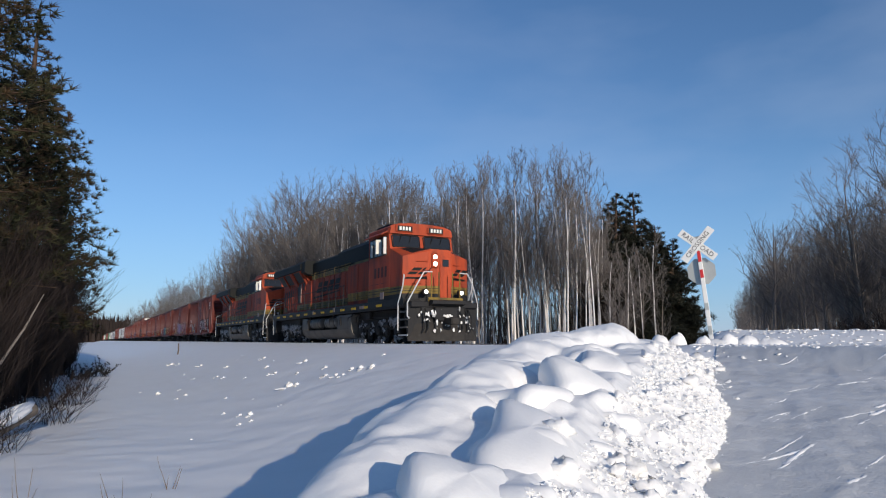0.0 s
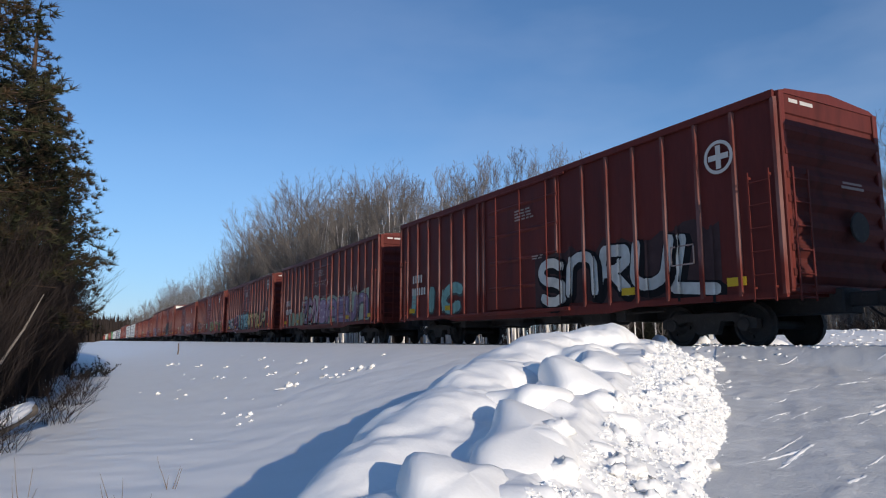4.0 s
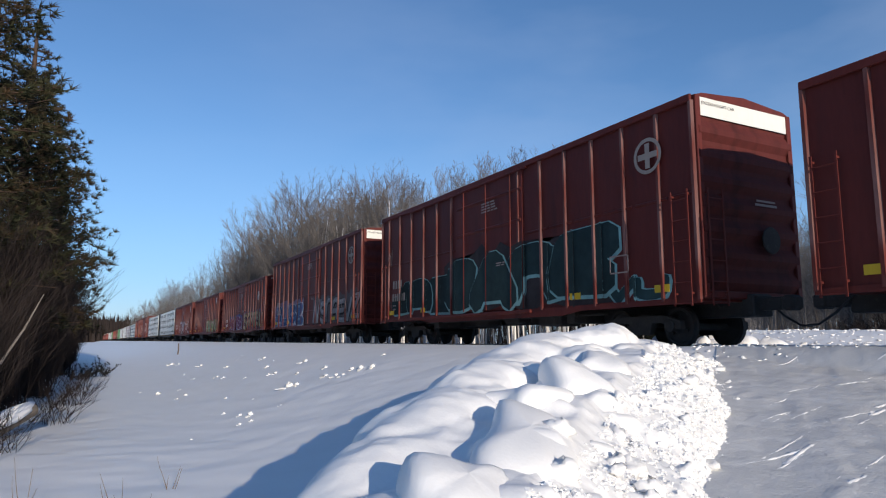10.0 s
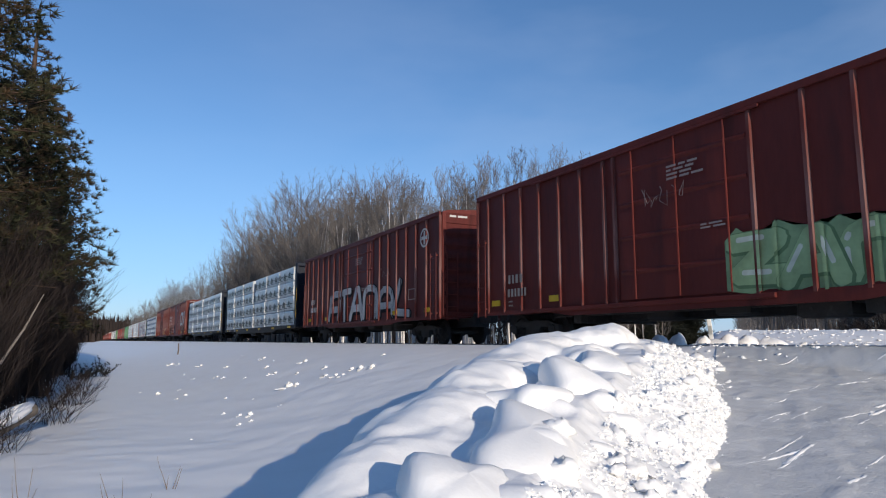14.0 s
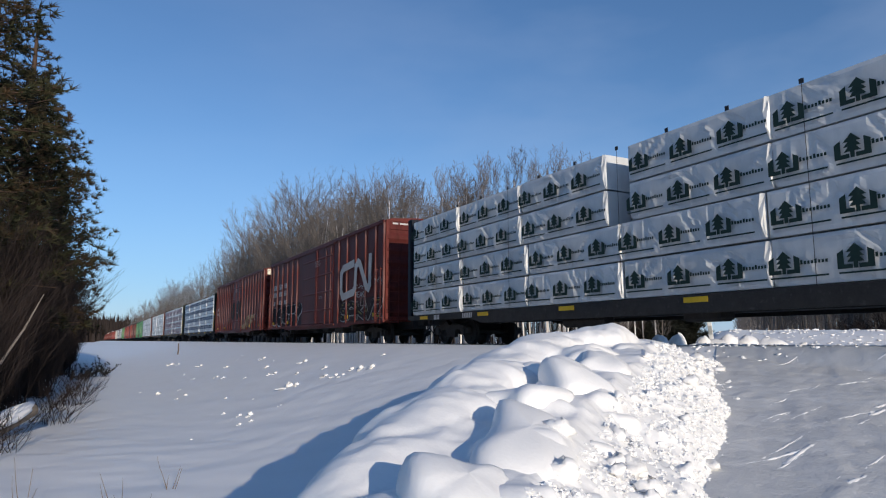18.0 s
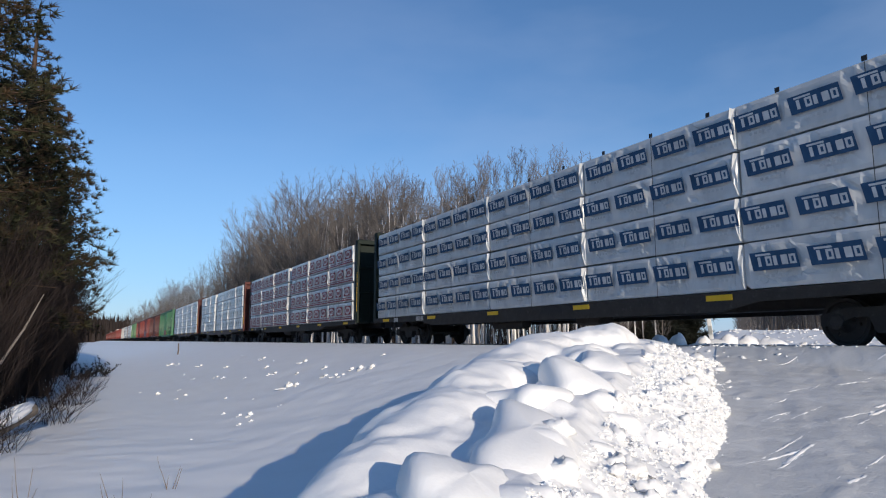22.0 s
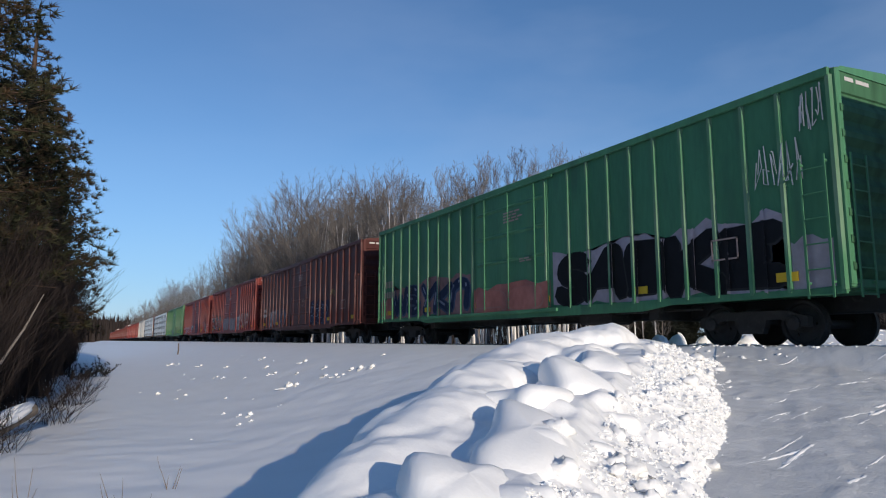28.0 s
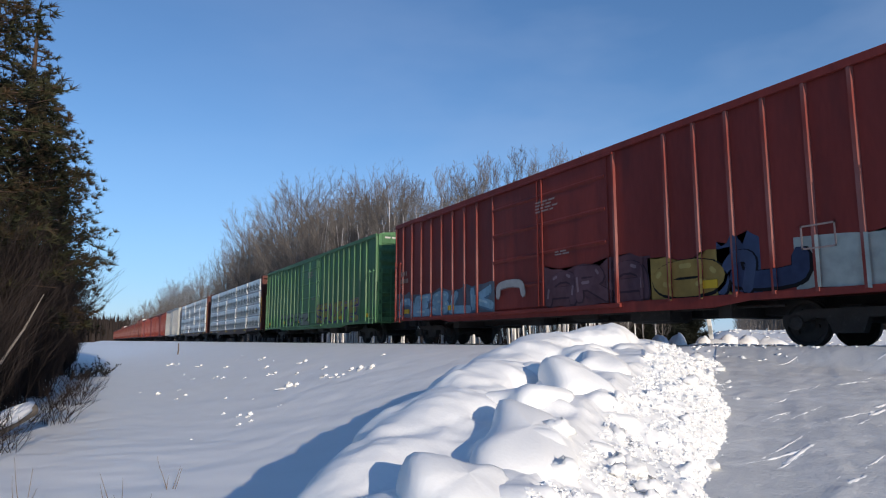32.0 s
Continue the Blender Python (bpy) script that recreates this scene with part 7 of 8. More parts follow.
    part("caked_snow", sg, SNOW_ROUGH, car, "white caked snow")
    for s in (-1, 1):
        st = part("step_well", Geo().box(min(s * 1.05, s * 1.12), max(s * 1.05, s * 1.12), 1.1, 1.9, 0.3, 1.5, 0.01).box(min(s * 1.1, s * 1.5), max(s * 1.1, s * 1.5), 1.86, 1.92, 0.25, 1.5, 0.01).box(min(s * 1.1, s * 1.5), max(s * 1.1, s * 1.5), 1.08, 1.13, 0.25, 1.5, 0.01), BLACK_PAINT, car)
        for k in range(4):
            part("step_tread", Geo().box(min(s * 1.12, s * 1.52), max(s * 1.12, s * 1.52), 1.13, 1.86, 0.3 + 0.3 * k, 0.33 + 0.3 * k, 0.006).box(min(s * 1.5, s * 1.53), max(s * 1.5, s * 1.53), 1.1, 1.9, 0.29 + 0.3 * k, 0.35 + 0.3 * k), SILVER if k == 0 else GREY_TANK, st)
        part("handrail", Geo().tube([(s * 1.54, 1.92, 0.5), (s * 1.54, 1.92, 1.55), (s * 1.54, 1.5, 2.2), (s * 1.52, 1.42, 2.62), (s * 1.45, 1.6, 2.66)], 0.028, 6), SILVER, car, "silver handrail")
        part("handrail", Geo().tube([(s * 1.5, 0.98, 0.95), (s * 1.54, 1.06, 1.05), (s * 1.54, 1.06, 1.55), (s * 1.2, 0.86, 2.3), (s * 0.95, 0.84, 2.72), (s * 0.6, 0.84, 2.74)], 0.028, 6), SILVER, car, "silver handrail")
        for x in (0.3, 0.62):
            part("rail_post", Geo().tube([(s * x, 0.86, 1.6), (s * x, 0.86, 2.74)], 0.024, 6), STRIPE, car)
    # marks on the side
    for k in range(4):
        y = 14.1 - k * 0.97
        eg = Geo()
        for z0, z1, w in ((2.72, 2.97, 0.8), (3.02, 3.28, 0.7)):
            a, b = (z0 - 2.72) * 0.75, (z1 - 2.72) * 0.75
            eg.poly([(-1.056, y - a, z0), (-1.056, y - w - a, z0), (-1.056, y - w - b, z1), (-1.056, y - b, z1)])
        part("side_emblem", eg, DEEP_GREEN, car, "plain dark slanted bars")
    sw = Geo().poly([(-1.056, 14.7, 2.42), (-1.056, 10.3, 2.6), (-1.056, 10.1, 2.66), (-1.056, 14.5, 2.54)])
    part("side_emblem", sw, DEEP_GREEN, car, "plain dark swoosh bar")
    for k in range(4):
        part("road_mark", bars(rnd, -1.468, 4.6 - k * 0.38, 2.72, 0.44, 1, wide=0.62), NUMBER, car)
    loco_truck(car, 4.75, u)
    loco_truck(car, 18.1, u)
    return car


locomotive("orange and black diesel locomotive with lit headlights", -202.75, True)
locomotive("orange and black second diesel locomotive", -181.9, False)


def u_len(a, b):
    return (b - a) * SCALE


# the boxcars in order: front and rear on the ruler, height, paint, post spacing, door
SHORT = ((0.62, 5.75, 7), (6.1, 9.7), (10.75, 15.1, 6))
TALL = ((0.7, 4.86, 5), (5.92, 9.86), (10.9, 15.1, 5))
CARS = [
    ("B1", -159.74, -145.0, 4.56, RED, *SHORT), ("B2", -142.91, -128.37, 4.56, RED, *SHORT), ("B3", -126.06, -111.43, 4.54, RED, *SHORT), ("B4", -109.42, -94.63, 4.57, RED, *SHORT),
    ("B5", -92.66, -74.68, 4.5, RED, (1.1, 6.75, 7), (8.0, 11.7), (12.86, 18.45, 7)), ("B6", -72.56, -57.76, 5.1, RED, *TALL), ("B7", -55.57, -40.77, 5.1, RED, *TALL), ("B8", -38.75, -23.89, 4.54, RED, *SHORT),
    ("B9", -21.65, -7.05, 4.54, RED, *SHORT), ("B10", -4.74, 10.17, 4.58, RED, *SHORT), ("CN", 58.17, 75.99, 5.1, RED, (0.73, 5.37, 5), (6.4, 11.75), (12.52, 18.43, 6)), ("NK", 77.83, 95.39, 5.12, RED, (0.69, 6.93, 8), (7.6, 11.7), (12.89, 18.36, 7)),
    ("G1", 189.38, 207.04, 4.6, GREEN, (0.6, 6.83, 9), (7.6, 11.4), (12.35, 18.22, 9)), ("R1", 209.01, 226.7, 4.62, DARK_RED, (0.77, 6.8, 8), (7.7, 11.5), (12.48, 18.52, 8)), ("R2", 228.58, 246.28, 4.64, BRIGHT_RED, (0.5, 6.14, 8), (7.1, 12.3), (13.87, 18.5, 7)), ("R3", 248.12, 265.9, 4.62, BRIGHT_RED, (0.66, 6.17, 8), (7.13, 12.33), (13.88, 18.59, 7)), ("G2", 267.78, 285.64, 4.62, PALE_GREEN, (0.6, 6.83, 9), (7.6, 11.4), (12.35, 18.22, 9))]
SEAMS = {"CN": 9.08, "R2": 9.73, "R3": 9.78}
LABELS = {"CN": "red ribbed boxcar with a large white emblem and graffiti", "NK": "tall red boxcar with a pale end band", "G1": "green ribbed boxcar with black and silver graffiti", "G2": "light green ribbed boxcar with small graffiti",
          "R1": "faded brown boxcar with scattered tags", "R2": "bright red boxcar with grey graffiti", "R3": "bright red boxcar with teal graffiti", "B5": "long red boxcar with blue-grey graffiti", "B6": "tall red boxcar with a white end band", "B7": "tall red boxcar with a white end band"}
BOX = {}
for key, f, r, h, mat, fore, door, aft in CARS:
    L = u_len(f, r)
    BOX[key] = boxcar(LABELS.get(key, "ribbed mineral-red boxcar with graffiti along its side"), "boxcars", f, L, h, mat, fore, door, aft, plate={"B6": WHITE_PAINT, "B7": WHITE_PAINT, "NK": CREAM}.get(key), seam=SEAMS.get(key), girt=3.03 if key in ("B6", "B7") else None) + (L, h)
# far cars behind the last ones that come near
u = 332.6
for i in range(15):
    tall = 5.1 if i in (4, 9) else 4.56
    boxcar("distant boxcar near the train's end", "boxcars", u, 16.0, tall, GREY_CAR if i == 0 else BRIGHT_RED if i in (1, 2, 3) else RED, *SHORT, plate=WHITE_PAINT if i in (4, 9) else None)
    u += 16.85

# graffiti: car, span along it, lowest and highest, colours of cloud, fill, edge and inner shade, number of shapes, raggedness
INK, PALE, SILVER_P = (0.012, 0.012, 0.014), (0.6, 0.6, 0.56), (0.5, 0.52, 0.52)
LILAC, TEAL, MINT = (0.3, 0.22, 0.3), (0.16, 0.34, 0.34), (0.3, 0.42, 0.3)
# graffiti: car, forms, left and right end along it, lowest and highest, colours of fill, edge, gleam and cloud, weight, rim
PIECES = [
    ("B1", "IIC", 14.8, 10.7, 0.95, 2.05, (0.24, 0.44, 0.4), (0.08, 0.1, 0.1), None, None, 0.2, 0.05), ("B1", "SnRUL", 6.7, 1.4, 0.95, 2.3, (0.55, 0.54, 0.5), INK, None, (0.06, 0.035, 0.035), 0.14, 0.1),
    ("B2", "UanS", 13.2, 10.2, 0.95, 1.65, (0.34, 0.4, 0.28), MINT, None, (0.36, 0.42, 0.28), 0.2, 0.03), ("B2", "ZCN", 10.6, 7.6, 0.95, 2.35, (0.34, 0.22, 0.28), INK, (0.45, 0.55, 0.5), (0.4, 0.44, 0.36), 0.17, 0.08), ("B2", "SaEUn", 7.6, 1.2, 0.95, 2.2, (0.3, 0.22, 0.32), (0.1, 0.12, 0.14), (0.5, 0.45, 0.5), (0.4, 0.46, 0.36), 0.17, 0.06),
    ("B3", "CSj", 15.0, 12.0, 0.95, 1.85, TEAL, INK, (0.4, 0.55, 0.52), (0.06, 0.13, 0.13), 0.17, 0.05), ("B3", "O", 12.1, 10.6, 0.93, 2.15, (0.05, 0.06, 0.12), (0.5, 0.48, 0.52), None, None, 0.2, 0.17), ("B3", "BEnZ", 10.5, 6.9, 0.95, 2.1, TEAL, (0.03, 0.05, 0.06), (0.42, 0.55, 0.54), (0.08, 0.16, 0.17), 0.19, 0.07), ("B3", "AnTRUP", 7.2, 1.7, 0.93, 2.1, (0.5, 0.46, 0.2), INK, (0.62, 0.6, 0.4), (0.1, 0.08, 0.06), 0.16, 0.07),
    ("B4", "aBERNTS", 14.6, 9.0, 0.93, 2.0, (0.26, 0.17, 0.12), INK, (0.5, 0.47, 0.42), (0.3, 0.12, 0.07), 0.15, 0.06), ("B4", "S", 8.9, 8.2, 1.3, 1.85, (0.16, 0.34, 0.24), (0.1, 0.2, 0.16), (0.4, 0.5, 0.42), None, 0.16, 0.03), ("B4", "ZUanKS", 6.6, 0.5, 0.95, 1.95, (0.2, 0.34, 0.14), (0.05, 0.07, 0.05), (0.5, 0.46, 0.44), (0.4, 0.16, 0.2), 0.17, 0.05),
    ("B5", "nCUR", 16.0, 12.3, 0.93, 1.95, (0.36, 0.36, 0.22), INK, (0.24, 0.4, 0.42), (0.18, 0.15, 0.13), 0.15, 0.06), ("B5", "aVAKn", 12.2, 8.7, 0.93, 2.0, (0.08, 0.11, 0.14), (0.2, 0.2, 0.2), (0.14, 0.26, 0.32), (0.05, 0.05, 0.06), 0.17, 0.05), ("B5", "FaTaL", 7.35, 3.1, 0.93, 2.2, (0.28, 0.38, 0.42), INK, (0.46, 0.52, 0.54), (0.34, 0.2, 0.2), 0.2, 0.09), ("B5", "", 2.9, 0.9, 0.95, 2.3, PALE, INK, None, (0.2, 0.13, 0.13), 0.1, 0.05),
    ("B6", "jaZ", 14.4, 9.6, 0.93, 2.3, (0.02, 0.035, 0.035), (0.22, 0.38, 0.36), None, None, 0.28, 0.05), ("B6", "SAnE", 10.0, 2.5, 0.93, 2.75, (0.025, 0.045, 0.045), (0.24, 0.42, 0.4), None, (0.05, 0.04, 0.04), 0.26, 0.06), ("B6", "VU", 2.6, 0.8, 0.93, 1.55, (0.03, 0.06, 0.06), (0.24, 0.42, 0.4), None, None, 0.2, 0.05),
    ("B7", "aUOZ", 14.4, 8.5, 0.93, 2.3, (0.05, 0.11, 0.24), (0.5, 0.52, 0.56), (0.22, 0.32, 0.45), (0.26, 0.2, 0.28), 0.19, 0.08), ("B7", "NSnaEVZ", 6.5, 0.3, 0.93, 2.3, (0.3, 0.3, 0.31), INK, (0.5, 0.5, 0.5), (0.13, 0.11, 0.11), 0.15, 0.06),
    ("B8", "CanRSa", 12.0, 7.1, 0.93, 2.05, (0.12, 0.035, 0.09), (0.52, 0.48, 0.54), None, (0.05, 0.09, 0.24), 0.19, 0.045), ("B8", "SaRTSU", 6.4, 0.6, 0.93, 2.2, (0.4, 0.36, 0.22), INK, (0.56, 0.54, 0.44), (0.22, 0.15, 0.2), 0.14, 0.07),
    ("B9", "ZAnEUR", 6.3, 0.5, 0.93, 2.05, (0.3, 0.42, 0.22), (0.12, 0.2, 0.1), (0.56, 0.6, 0.5), (0.22, 0.32, 0.17), 0.19, 0.04), ("B10", "aTAnaL", 11.3, 2.3, 0.93, 2.55, (0.52, 0.52, 0.52), INK, None, None, 0.11, 0.09),
    ("CN", "SaKVZ", 5.1, 0.1, 0.93, 1.9, (0.05, 0.035, 0.03), (0.44, 0.42, 0.38), (0.3, 0.26, 0.1), (0.08, 0.05, 0.045), 0.15, 0.035), ("CN", "REAK", 3.2, 2.1, 2.02, 2.3, (0.5, 0.48, 0.45), (0.3, 0.2, 0.18), None, None, 0.07, 0.008), ("CN", "SOOTy", 17.8, 11.5, 0.93, 2.2, INK, (0.5, 0.5, 0.48), None, (0.05, 0.03, 0.03), 0.24, 0.045),
    ("NK", "UWnF", 7.0, 3.0, 0.93, 2.05, (0.42, 0.36, 0.19), (0.1, 0.07, 0.05), (0.5, 0.46, 0.36), None, 0.17, 0.04), ("NK", "CSaV", 2.7, 0.3, 0.93, 1.9, (0.2, 0.13, 0.12), (0.26, 0.2, 0.19), None, None, 0.06, 0.012), ("NK", "VIW", 15.2, 12.9, 0.93, 2.0, (0.26, 0.22, 0.21), (0.1, 0.05, 0.045), None, None, 0.09, 0.02),
    ("G1", "SABKE", 7.0, 1.1, 0.93, 2.3, INK, (0.03, 0.03, 0.03), None, (0.36, 0.31, 0.34), 0.2, 0.03), ("G1", "", 1.3, 0.3, 0.93, 1.75, INK, INK, None, (0.34, 0.3, 0.32), 0.1, 0.02), ("G1", "WSyKn", 16.8, 11.3, 0.93, 2.15, (0.02, 0.03, 0.07), (0.07, 0.09, 0.15), (0.2, 0.22, 0.3), (0.26, 0.15, 0.15), 0.15, 0.05), ("G1", "aS", 10.9, 7.4, 0.93, 1.65, (0.34, 0.14, 0.12), (0.3, 0.16, 0.14), None, (0.32, 0.13, 0.11), 0.2, 0.03), ("G1", "", 17.9, 16.6, 0.93, 1.7, INK, INK, None, (0.36, 0.14, 0.13), 0.1, 0.02),
    ("R1", "BEaR", 7.3, 4.45, 0.93, 2.1, (0.035, 0.03, 0.05), (0.26, 0.34, 0.44), None, (0.035, 0.035, 0.07), 0.12, 0.025), ("R1", "Zan", 16.1, 14.2, 0.93, 2.1, (0.36, 0.34, 0.34), (0.14, 0.1, 0.1), None, None, 0.2, 0.03), ("R1", "UKy", 14.1, 12.0, 0.93, 2.1, (0.1, 0.1, 0.14), (0.36, 0.35, 0.36), None, None, 0.13, 0.03),
    ("R2", "SOELUS", 18.0, 13.0, 0.93, 2.3, (0.08, 0.2, 0.21), INK, (0.26, 0.4, 0.4), (0.06, 0.08, 0.08), 0.19, 0.06), ("R2", "aTnCE", 12.8, 6.3, 0.95, 1.95, (0.22, 0.19, 0.2), (0.34, 0.3, 0.31), None, (0.2, 0.15, 0.16), 0.2, 0.02), ("R2", "aBSUNa", 6.3, 2.3, 0.95, 2.25, (0.46, 0.46, 0.43), (0.1, 0.1, 0.1), (0.3, 0.4, 0.38), None, 0.15, 0.06),
    ("R3", "nESLK", 18.1, 11.6, 0.93, 1.8, (0.24, 0.4, 0.5), (0.1, 0.18, 0.26), (0.4, 0.54, 0.58), (0.12, 0.14, 0.17), 0.18, 0.04), ("R3", "n", 11.4, 10.0, 1.3, 1.85, (0.36, 0.36, 0.36), (0.2, 0.18, 0.18), None, None, 0.2, 0.02), ("R3", "aRa", 9.0, 5.8, 0.93, 1.9, (0.1, 0.055, 0.07), (0.05, 0.03, 0.04), (0.2, 0.14, 0.16), (0.1, 0.05, 0.06), 0.17, 0.03), ("R3", "O", 5.6, 3.9, 0.93, 1.75, (0.3, 0.2, 0.06), INK, (0.4, 0.3, 0.1), (0.3, 0.2, 0.06), 0.26, 0.04), ("R3", "U", 3.8, 2.3, 0.93, 1.7, (0.04, 0.055, 0.11), INK, None, None, 0.26, 0.04), ("R3", "", 2.4, 0.3, 0.93, 1.75, PALE, INK, None, (0.34, 0.38, 0.36), 0.2, 0.04), ("R3", "n", 3.9, 3.3, 0.95, 1.95, (0.06, 0.08, 0.14), INK, None, (0.05, 0.07, 0.13), 0.2, 0.03),
    ("G2", "SaURnE", 7.7, 2.1, 0.95, 2.0, (0.34, 0.3, 0.1), (0.08, 0.06, 0.2), (0.14, 0.14, 0.4), None, 0.17, 0.06), ("G2", "nCaZ", 15.0, 9.0, 0.95, 1.7, (0.2, 0.24, 0.22), (0.05, 0.06, 0.05), None, None, 0.15, 0.05)]
for i, (key, forms, y1, y0, z0, z1, fill, edge, gleam, cloud, weight, rim) in enumerate(PIECES):
    lettered(BOX[key][0], BOX[key][1], forms, y1 * STRETCH, y0 * STRETCH, z0, z1, fill, edge, gleam, cloud, weight, rim, seed=100 + i)
for y0, y1, z0, z1 in ((7.1, 8.9, 1.75, 3.4), (9.4, 11.1, 1.8, 3.3), (11.5, 12.8, 1.5, 2.1)):
    painted("painted_patch", BOX["NK"][0], [([blob(random.Random(int(10 * y0)), (y0 + y1) / 2 * STRETCH, (z0 + z1) / 2, y1 - y0, z1 - z0, 26, 0.06)], (0.032, 0.034, 0.028), 0.004)], BOX["NK"][1], "dull dark paint-out patch")
# painted emblems, marks, stencils and thin tags
for key, y, z, r in (("B1", 1.15, 3.62, 0.33), ("B3", 1.1, 3.9, 0.32), ("B4", 1.9, 3.92, 0.33), ("B5", 2.55, 3.6, 0.34), ("B8", 1.85, 3.3, 0.31), ("B9", 1.1, 3.85, 0.3), ("B10", 1.1, 3.8, 0.35)):
    part("round_emblem", ring_logo(POST_X - 0.004, y * STRETCH, z, r), LETTER, BOX[key][0], "plain pale ring and cross shape")
FADED = paint("faded_lettering", (0.3, 0.25, 0.22), vary=0.2)
for key, y, z, r in (("B6", 1.15, 4.1, 0.4), ("B7", 1.2, 4.05, 0.4)):
    part("round_emblem", ring_logo(POST_X - 0.004, y * STRETCH, z, r), FADED, BOX[key][0], "faded plain ring and cross shape")
for key, y, z, h in (("B1", 14.1, 2.2, 0.33), ("B2", 13.7, 2.15, 0.36), ("B3", 13.15, 1.72, 0.28), ("B4", 13.3, 1.72, 0.28), ("B6", 14.1, 2.12, 0.36), ("B7", 14.0, 2.2, 0.34), ("B8", 13.5, 1.65, 0.28), ("B9", 13.4, 1.72, 0.28), ("B10", 14.1, 2.0, 0.3), ("NK", 17.4, 2.78, 0.3), ("R3", 17.8, 2.55, 0.2), ("G1", 17.5, 2.2, 0.3), ("R2", 17.9, 2.42, 0.24), ("R1", 17.3, 2.0, 0.25)):
    marks(BOX[key][0], int(y * 10), y * STRETCH, z, h, mat=FADED if key in ("B4", "B6", "B7", "B9", "G1", "R3") else None)
for row, counts in enumerate(((3, 3, 2), (3, 3, 2), (2, 3, 3))):
    for col, n in enumerate(counts):
        part("painted_marks", bars(random.Random(3 * row + col), POST_X - 0.003, (18.2, 16.85, 15.6)[col], (3.3, 2.85, 2.33)[row], (0.31, 0.31, 0.26)[row], n, wide=0.55, gap=0.75), LETTER, BOX["CN"][0], "plain pale bars")
for key, (car, posts, L, h) in BOX.items():
    small_lines(car, len(key) + int(L), posts[-1][0] + 0.2, h - 0.85, 4, 0.8, 0.045)
    small_lines(car, 7 + int(L), posts[-1][0] - 0.6, 2.35, 2, 0.5, 0.035)
    g = Geo()
    for a in range(4):
        g.box(POST_X - 0.006, POST_X - 0.002, 1.9 + (0.0 if a != 1 else 0.57), 2.5 if a != 0 else 1.93, 1.62 if a != 3 else 2.0, 2.03 if a != 2 else 1.65) if a < 2 else g.box(POST_X - 0.006, POST_X - 0.002, 1.9, 2.5, 1.62 if a == 2 else 2.0, 1.65 if a == 2 else 2.03)
    part("data_panel", g, STENCIL, car, "pale outlined data panel")
    for x0, x1 in ((-1.2, -0.95), (-0.88, -0.5)):
        if key not in ("B6", "B7", "NK"):
            part("end_mark", Geo().box(x0, x1, -0.036, -0.031, h - 0.17, h - 0.1), LETTER, car, "plain pale bar")
    part("end_stencil", Geo().box(0.1, 0.8, -0.092, -0.087, 2.93, 2.98).box(0.15, 0.75, -0.092, -0.087, 3.02, 3.06), STENCIL, car, "plain pale bars")
WHITE_TAG, DIM_TAG = (0.5, 0.5, 0.48), (0.3, 0.2, 0.18)
for key, y, z, w, h, rgb, n in (("B2", 8.3, 2.85, 2.1, 0.4, WHITE_TAG, 7), ("B2", 3.4, 2.2, 1.2, 0.5, WHITE_TAG, 5), ("B8", 9.0, 3.0, 1.6, 0.9, DIM_TAG, 6), ("B8", 7.4, 2.6, 1.4, 0.5, DIM_TAG, 6), ("B9", 8.4, 2.9, 1.2, 0.5, DIM_TAG, 5),
                                ("CN", 2.9, 2.35, 1.1, 0.3, WHITE_TAG, 5), ("CN", 0.9, 2.4, 0.8, 0.4, WHITE_TAG, 5), ("G1", 1.4, 2.75, 0.9, 0.9, WHITE_TAG, 6), ("G1", 0.55, 3.6, 0.5, 0.8, WHITE_TAG, 6), ("R1", 9.6, 1.9, 1.8, 0.5, DIM_TAG, 6), ("R1", 3.9, 2.3, 0.8, 0.4, (0.35, 0.33, 0.15), 5), ("R2", 0.8, 3.3, 0.6, 0.8, INK, 6), ("B5", 10.4, 2.7, 0.8, 0.6, DIM_TAG, 5), ("B6", 14.6, 2.9, 0.5, 0.9, DIM_TAG, 5), ("R3", 0.9, 2.5, 0.8, 0.3, INK, 5), ("B3", 1.5, 2.1, 0.9, 0.3, WHITE_TAG, 5), ("B10", 5.0, 2.7, 1.0, 0.4, DIM_TAG, 4), ("B4", 7.6, 2.6, 0.6, 0.3, WHITE_TAG, 3)):
    scrawl(BOX[key][0], int(y * 7), y * STRETCH, z, w, h, rgb, n)


def band_path(car, pts, w, mat):
    """A broad painted stripe that runs through points (y, z)."""
    g = Geo()
    x = POST_X - 0.005
    for (a, b), (c, d) in zip(pts, pts[1:]):
        a, c = a * STRETCH, c * STRETCH
        n = Vector((-(d - b), c - a)).normalized() * w / 2
        e = Vector((c - a, d - b)).normalized() * w * 0.3
        g.poly([(x, a - e.x + n.x, b - e.y + n.y), (x, a - e.x - n.x, b - e.y - n.y), (x, c + e.x - n.x, d + e.y - n.y), (x, c + e.x + n.x, d + e.y + n.y)])
        x -= 0.0006
    part("side_emblem", g, LETTER, car, "broad white emblem stripe")


band_path(BOX["CN"][0], [(3.3, 3.62), (4.6, 3.5), (4.85, 3.28), (4.85, 2.42), (4.6, 2.15), (3.3, 2.3), (3.08, 2.5), (2.98, 3.45), (2.75, 3.62), (2.5, 3.5), (1.75, 2.45), (1.5, 2.35), (1.38, 2.5), (1.34, 3.75)], 0.34, LETTER)

ALL4 = (0, 1, 2, 3)


def even(a, b, n):
    w = (b - a) / n
    return [(round(a + i * w, 3), round(a + (i + 1) * w, 3), ALL4) for i in range(n)]


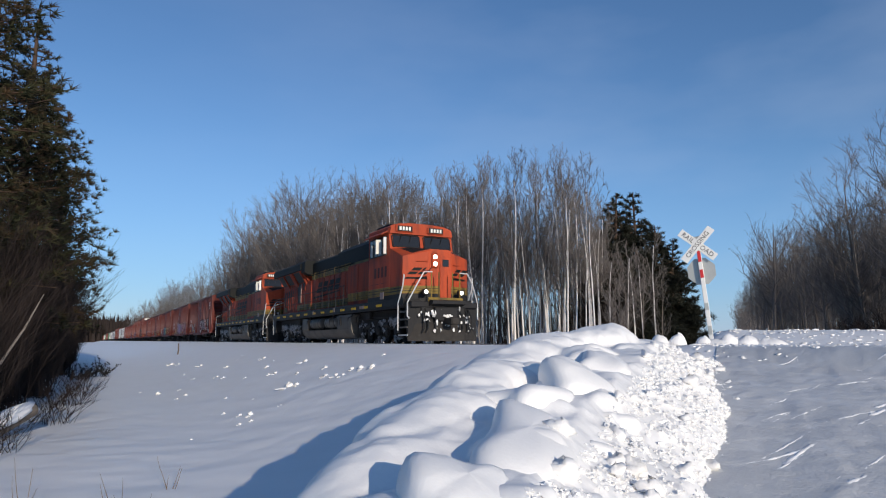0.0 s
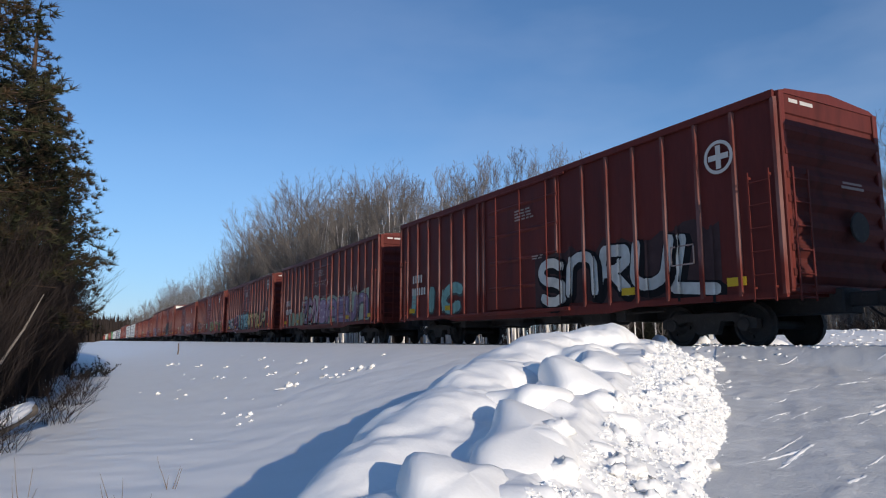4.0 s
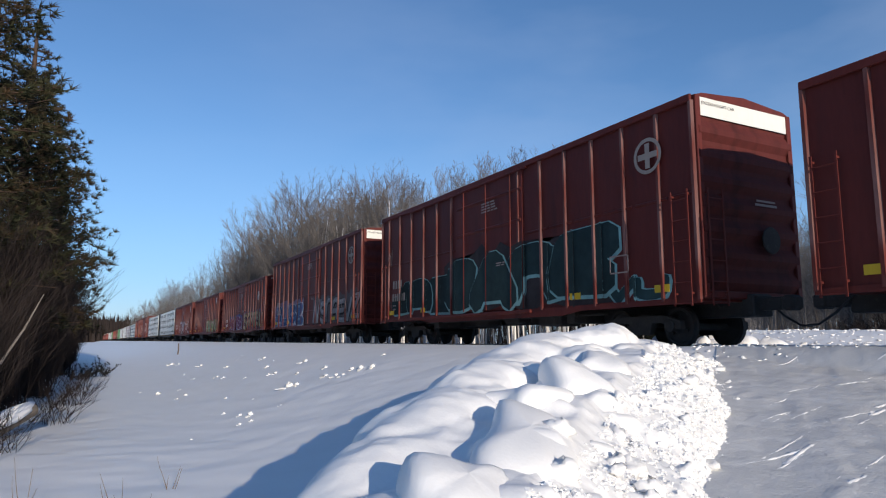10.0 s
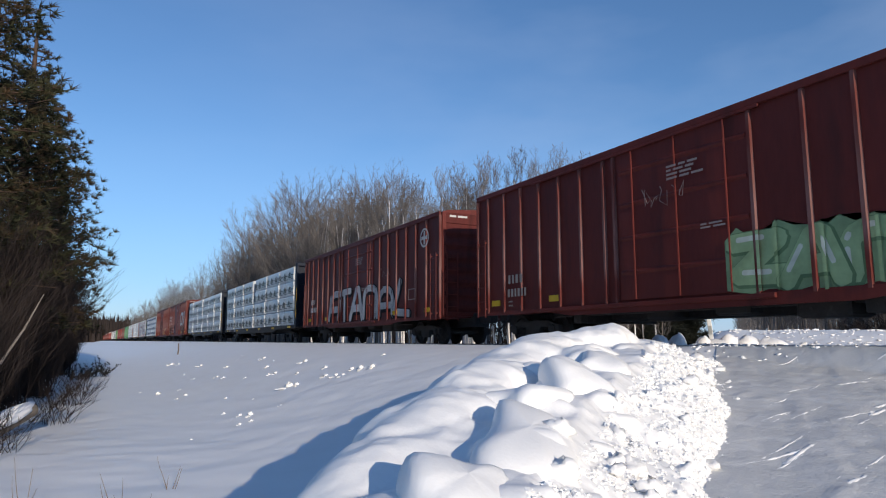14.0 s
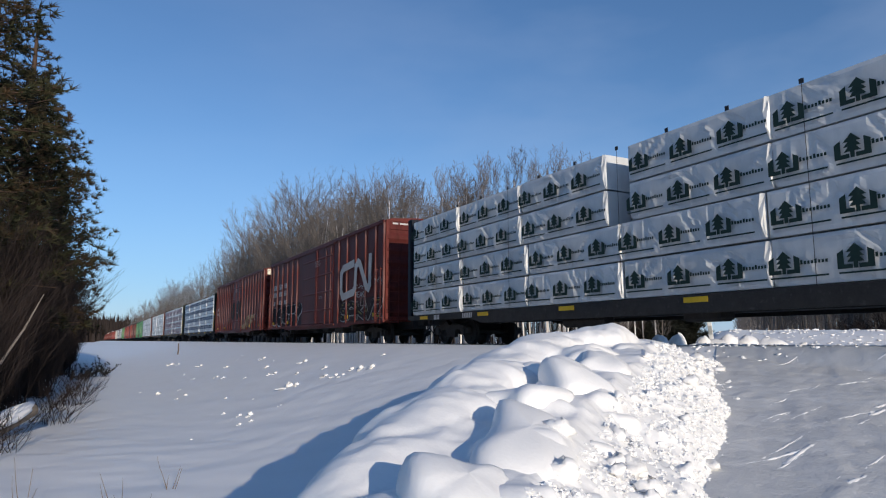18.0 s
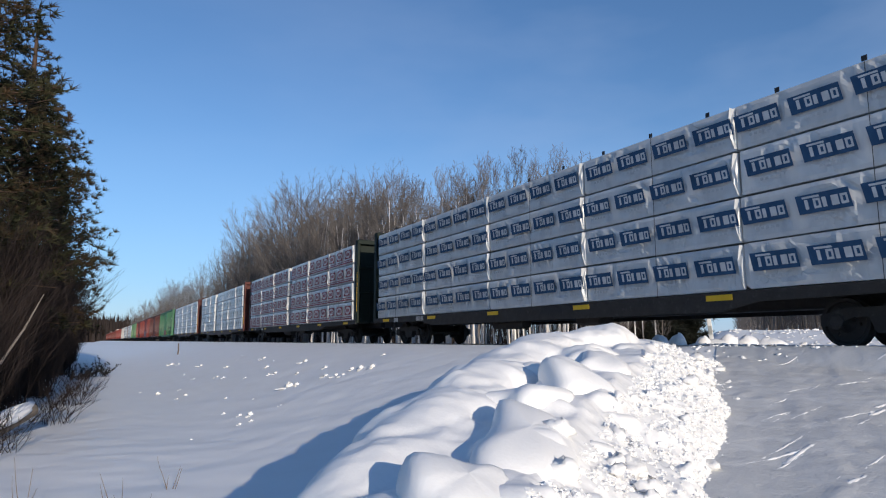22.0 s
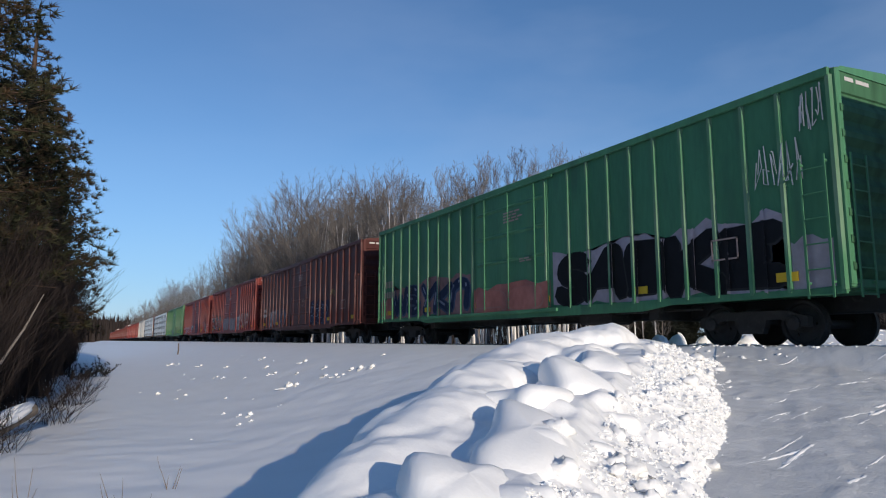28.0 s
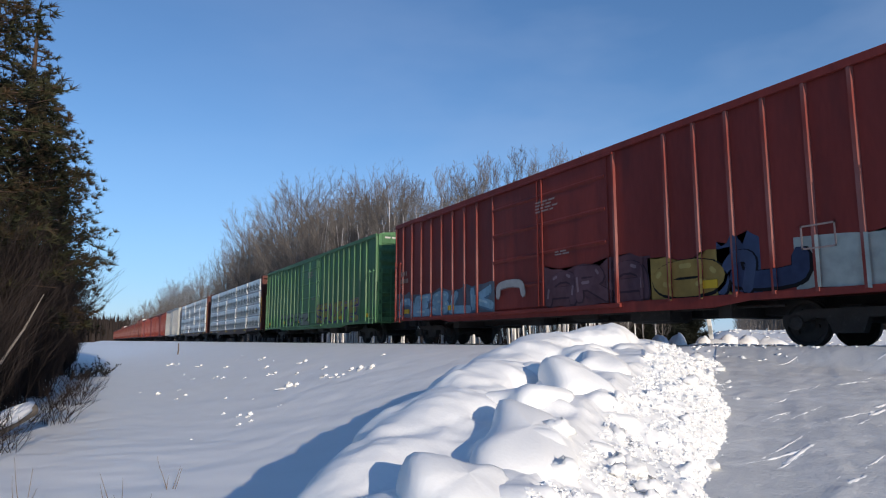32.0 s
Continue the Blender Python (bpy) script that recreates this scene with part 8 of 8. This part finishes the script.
CB = [("house", 12.06, 32.99, NAVY, "lumber car loaded with white packs with dark marks"), ("house", 34.98, 56.15, NAVY, "navy lumber car loaded with white packs with dark marks"),
      ("blue", 97.13, 118.25, DARK_GREEN, "dark green lumber car with blue-printed white packs"), ("red", 120.09, 141.2, DARK_GREEN, "dark green lumber car with red-printed white packs"),
      ("leaf", 143.04, 164.09, BROWN, "brown lumber car with pale wrapped packs"), ("leaf", 166.32, 187.38, BROWN, "brown lumber car with creased pale packs"),
      ("house", 287.5, 308.3, BROWN, "lumber car with dark-printed white packs"), ("house", 310.3, 330.5, BROWN, "lumber car with dark-printed white packs")]
for i, (kind, f, r, mat, label) in enumerate(CB):
    L = u_len(f, r)
    m = L * 0.5
    if i < 2:
        spans = [(a, b, (0, 1)) for a, b, _ in even(0.45, L - 0.45, 6)] + [(a, b, (2, 3)) for a, b, _ in even(0.45, m - 0.25, 3) + even(m + 0.45, L - 0.45, 3)]
    elif i == 3:
        spans = even(0.45, m - 0.3, 3) + even(m + 0.3, L - 0.45, 3)
    elif i == 4:
        spans = even(0.45, 12.6, 4) + even(13.6, L - 0.45, 3)
    else:
        spans = even(0.45, L - 0.45, 5)
    centerbeam(label, f, L, kind, mat, spans, frame_mat=BROWN_SILL if mat is BROWN else None)


def motions():
    """Keys the train along the track and the turning of its wheels while they pass."""
    for thing, u in TRAIN:
        walk(thing, [(t, pose(TRACK, along_at(u, t), 0)) for t in range(0, 33, 2)])
    for wheel, dy, u, r in WHEELS:
        rows = [(0.0, 0.0)]
        t_near = [k / 30 for k in range(0, 961) if -3 < along_at(u, k / 30) < 17]
        if t_near and u < 320:
            start = along_at(u, t_near[0])
            a, last = 0.0, t_near[0]
            rows = [(0.0, 0.0)] if t_near[0] > 0.04 else []
            for t in t_near:
                rows.append((t, math.degrees((start - along_at(u, t)) / r)))
            if rows[-1][0] < 31.95:
                rows.append((32.0, rows[-1][1]))
            walk(wheel, [(t, pose(0, dy, r, a, 0, 0)) for t, a in rows])


motions()
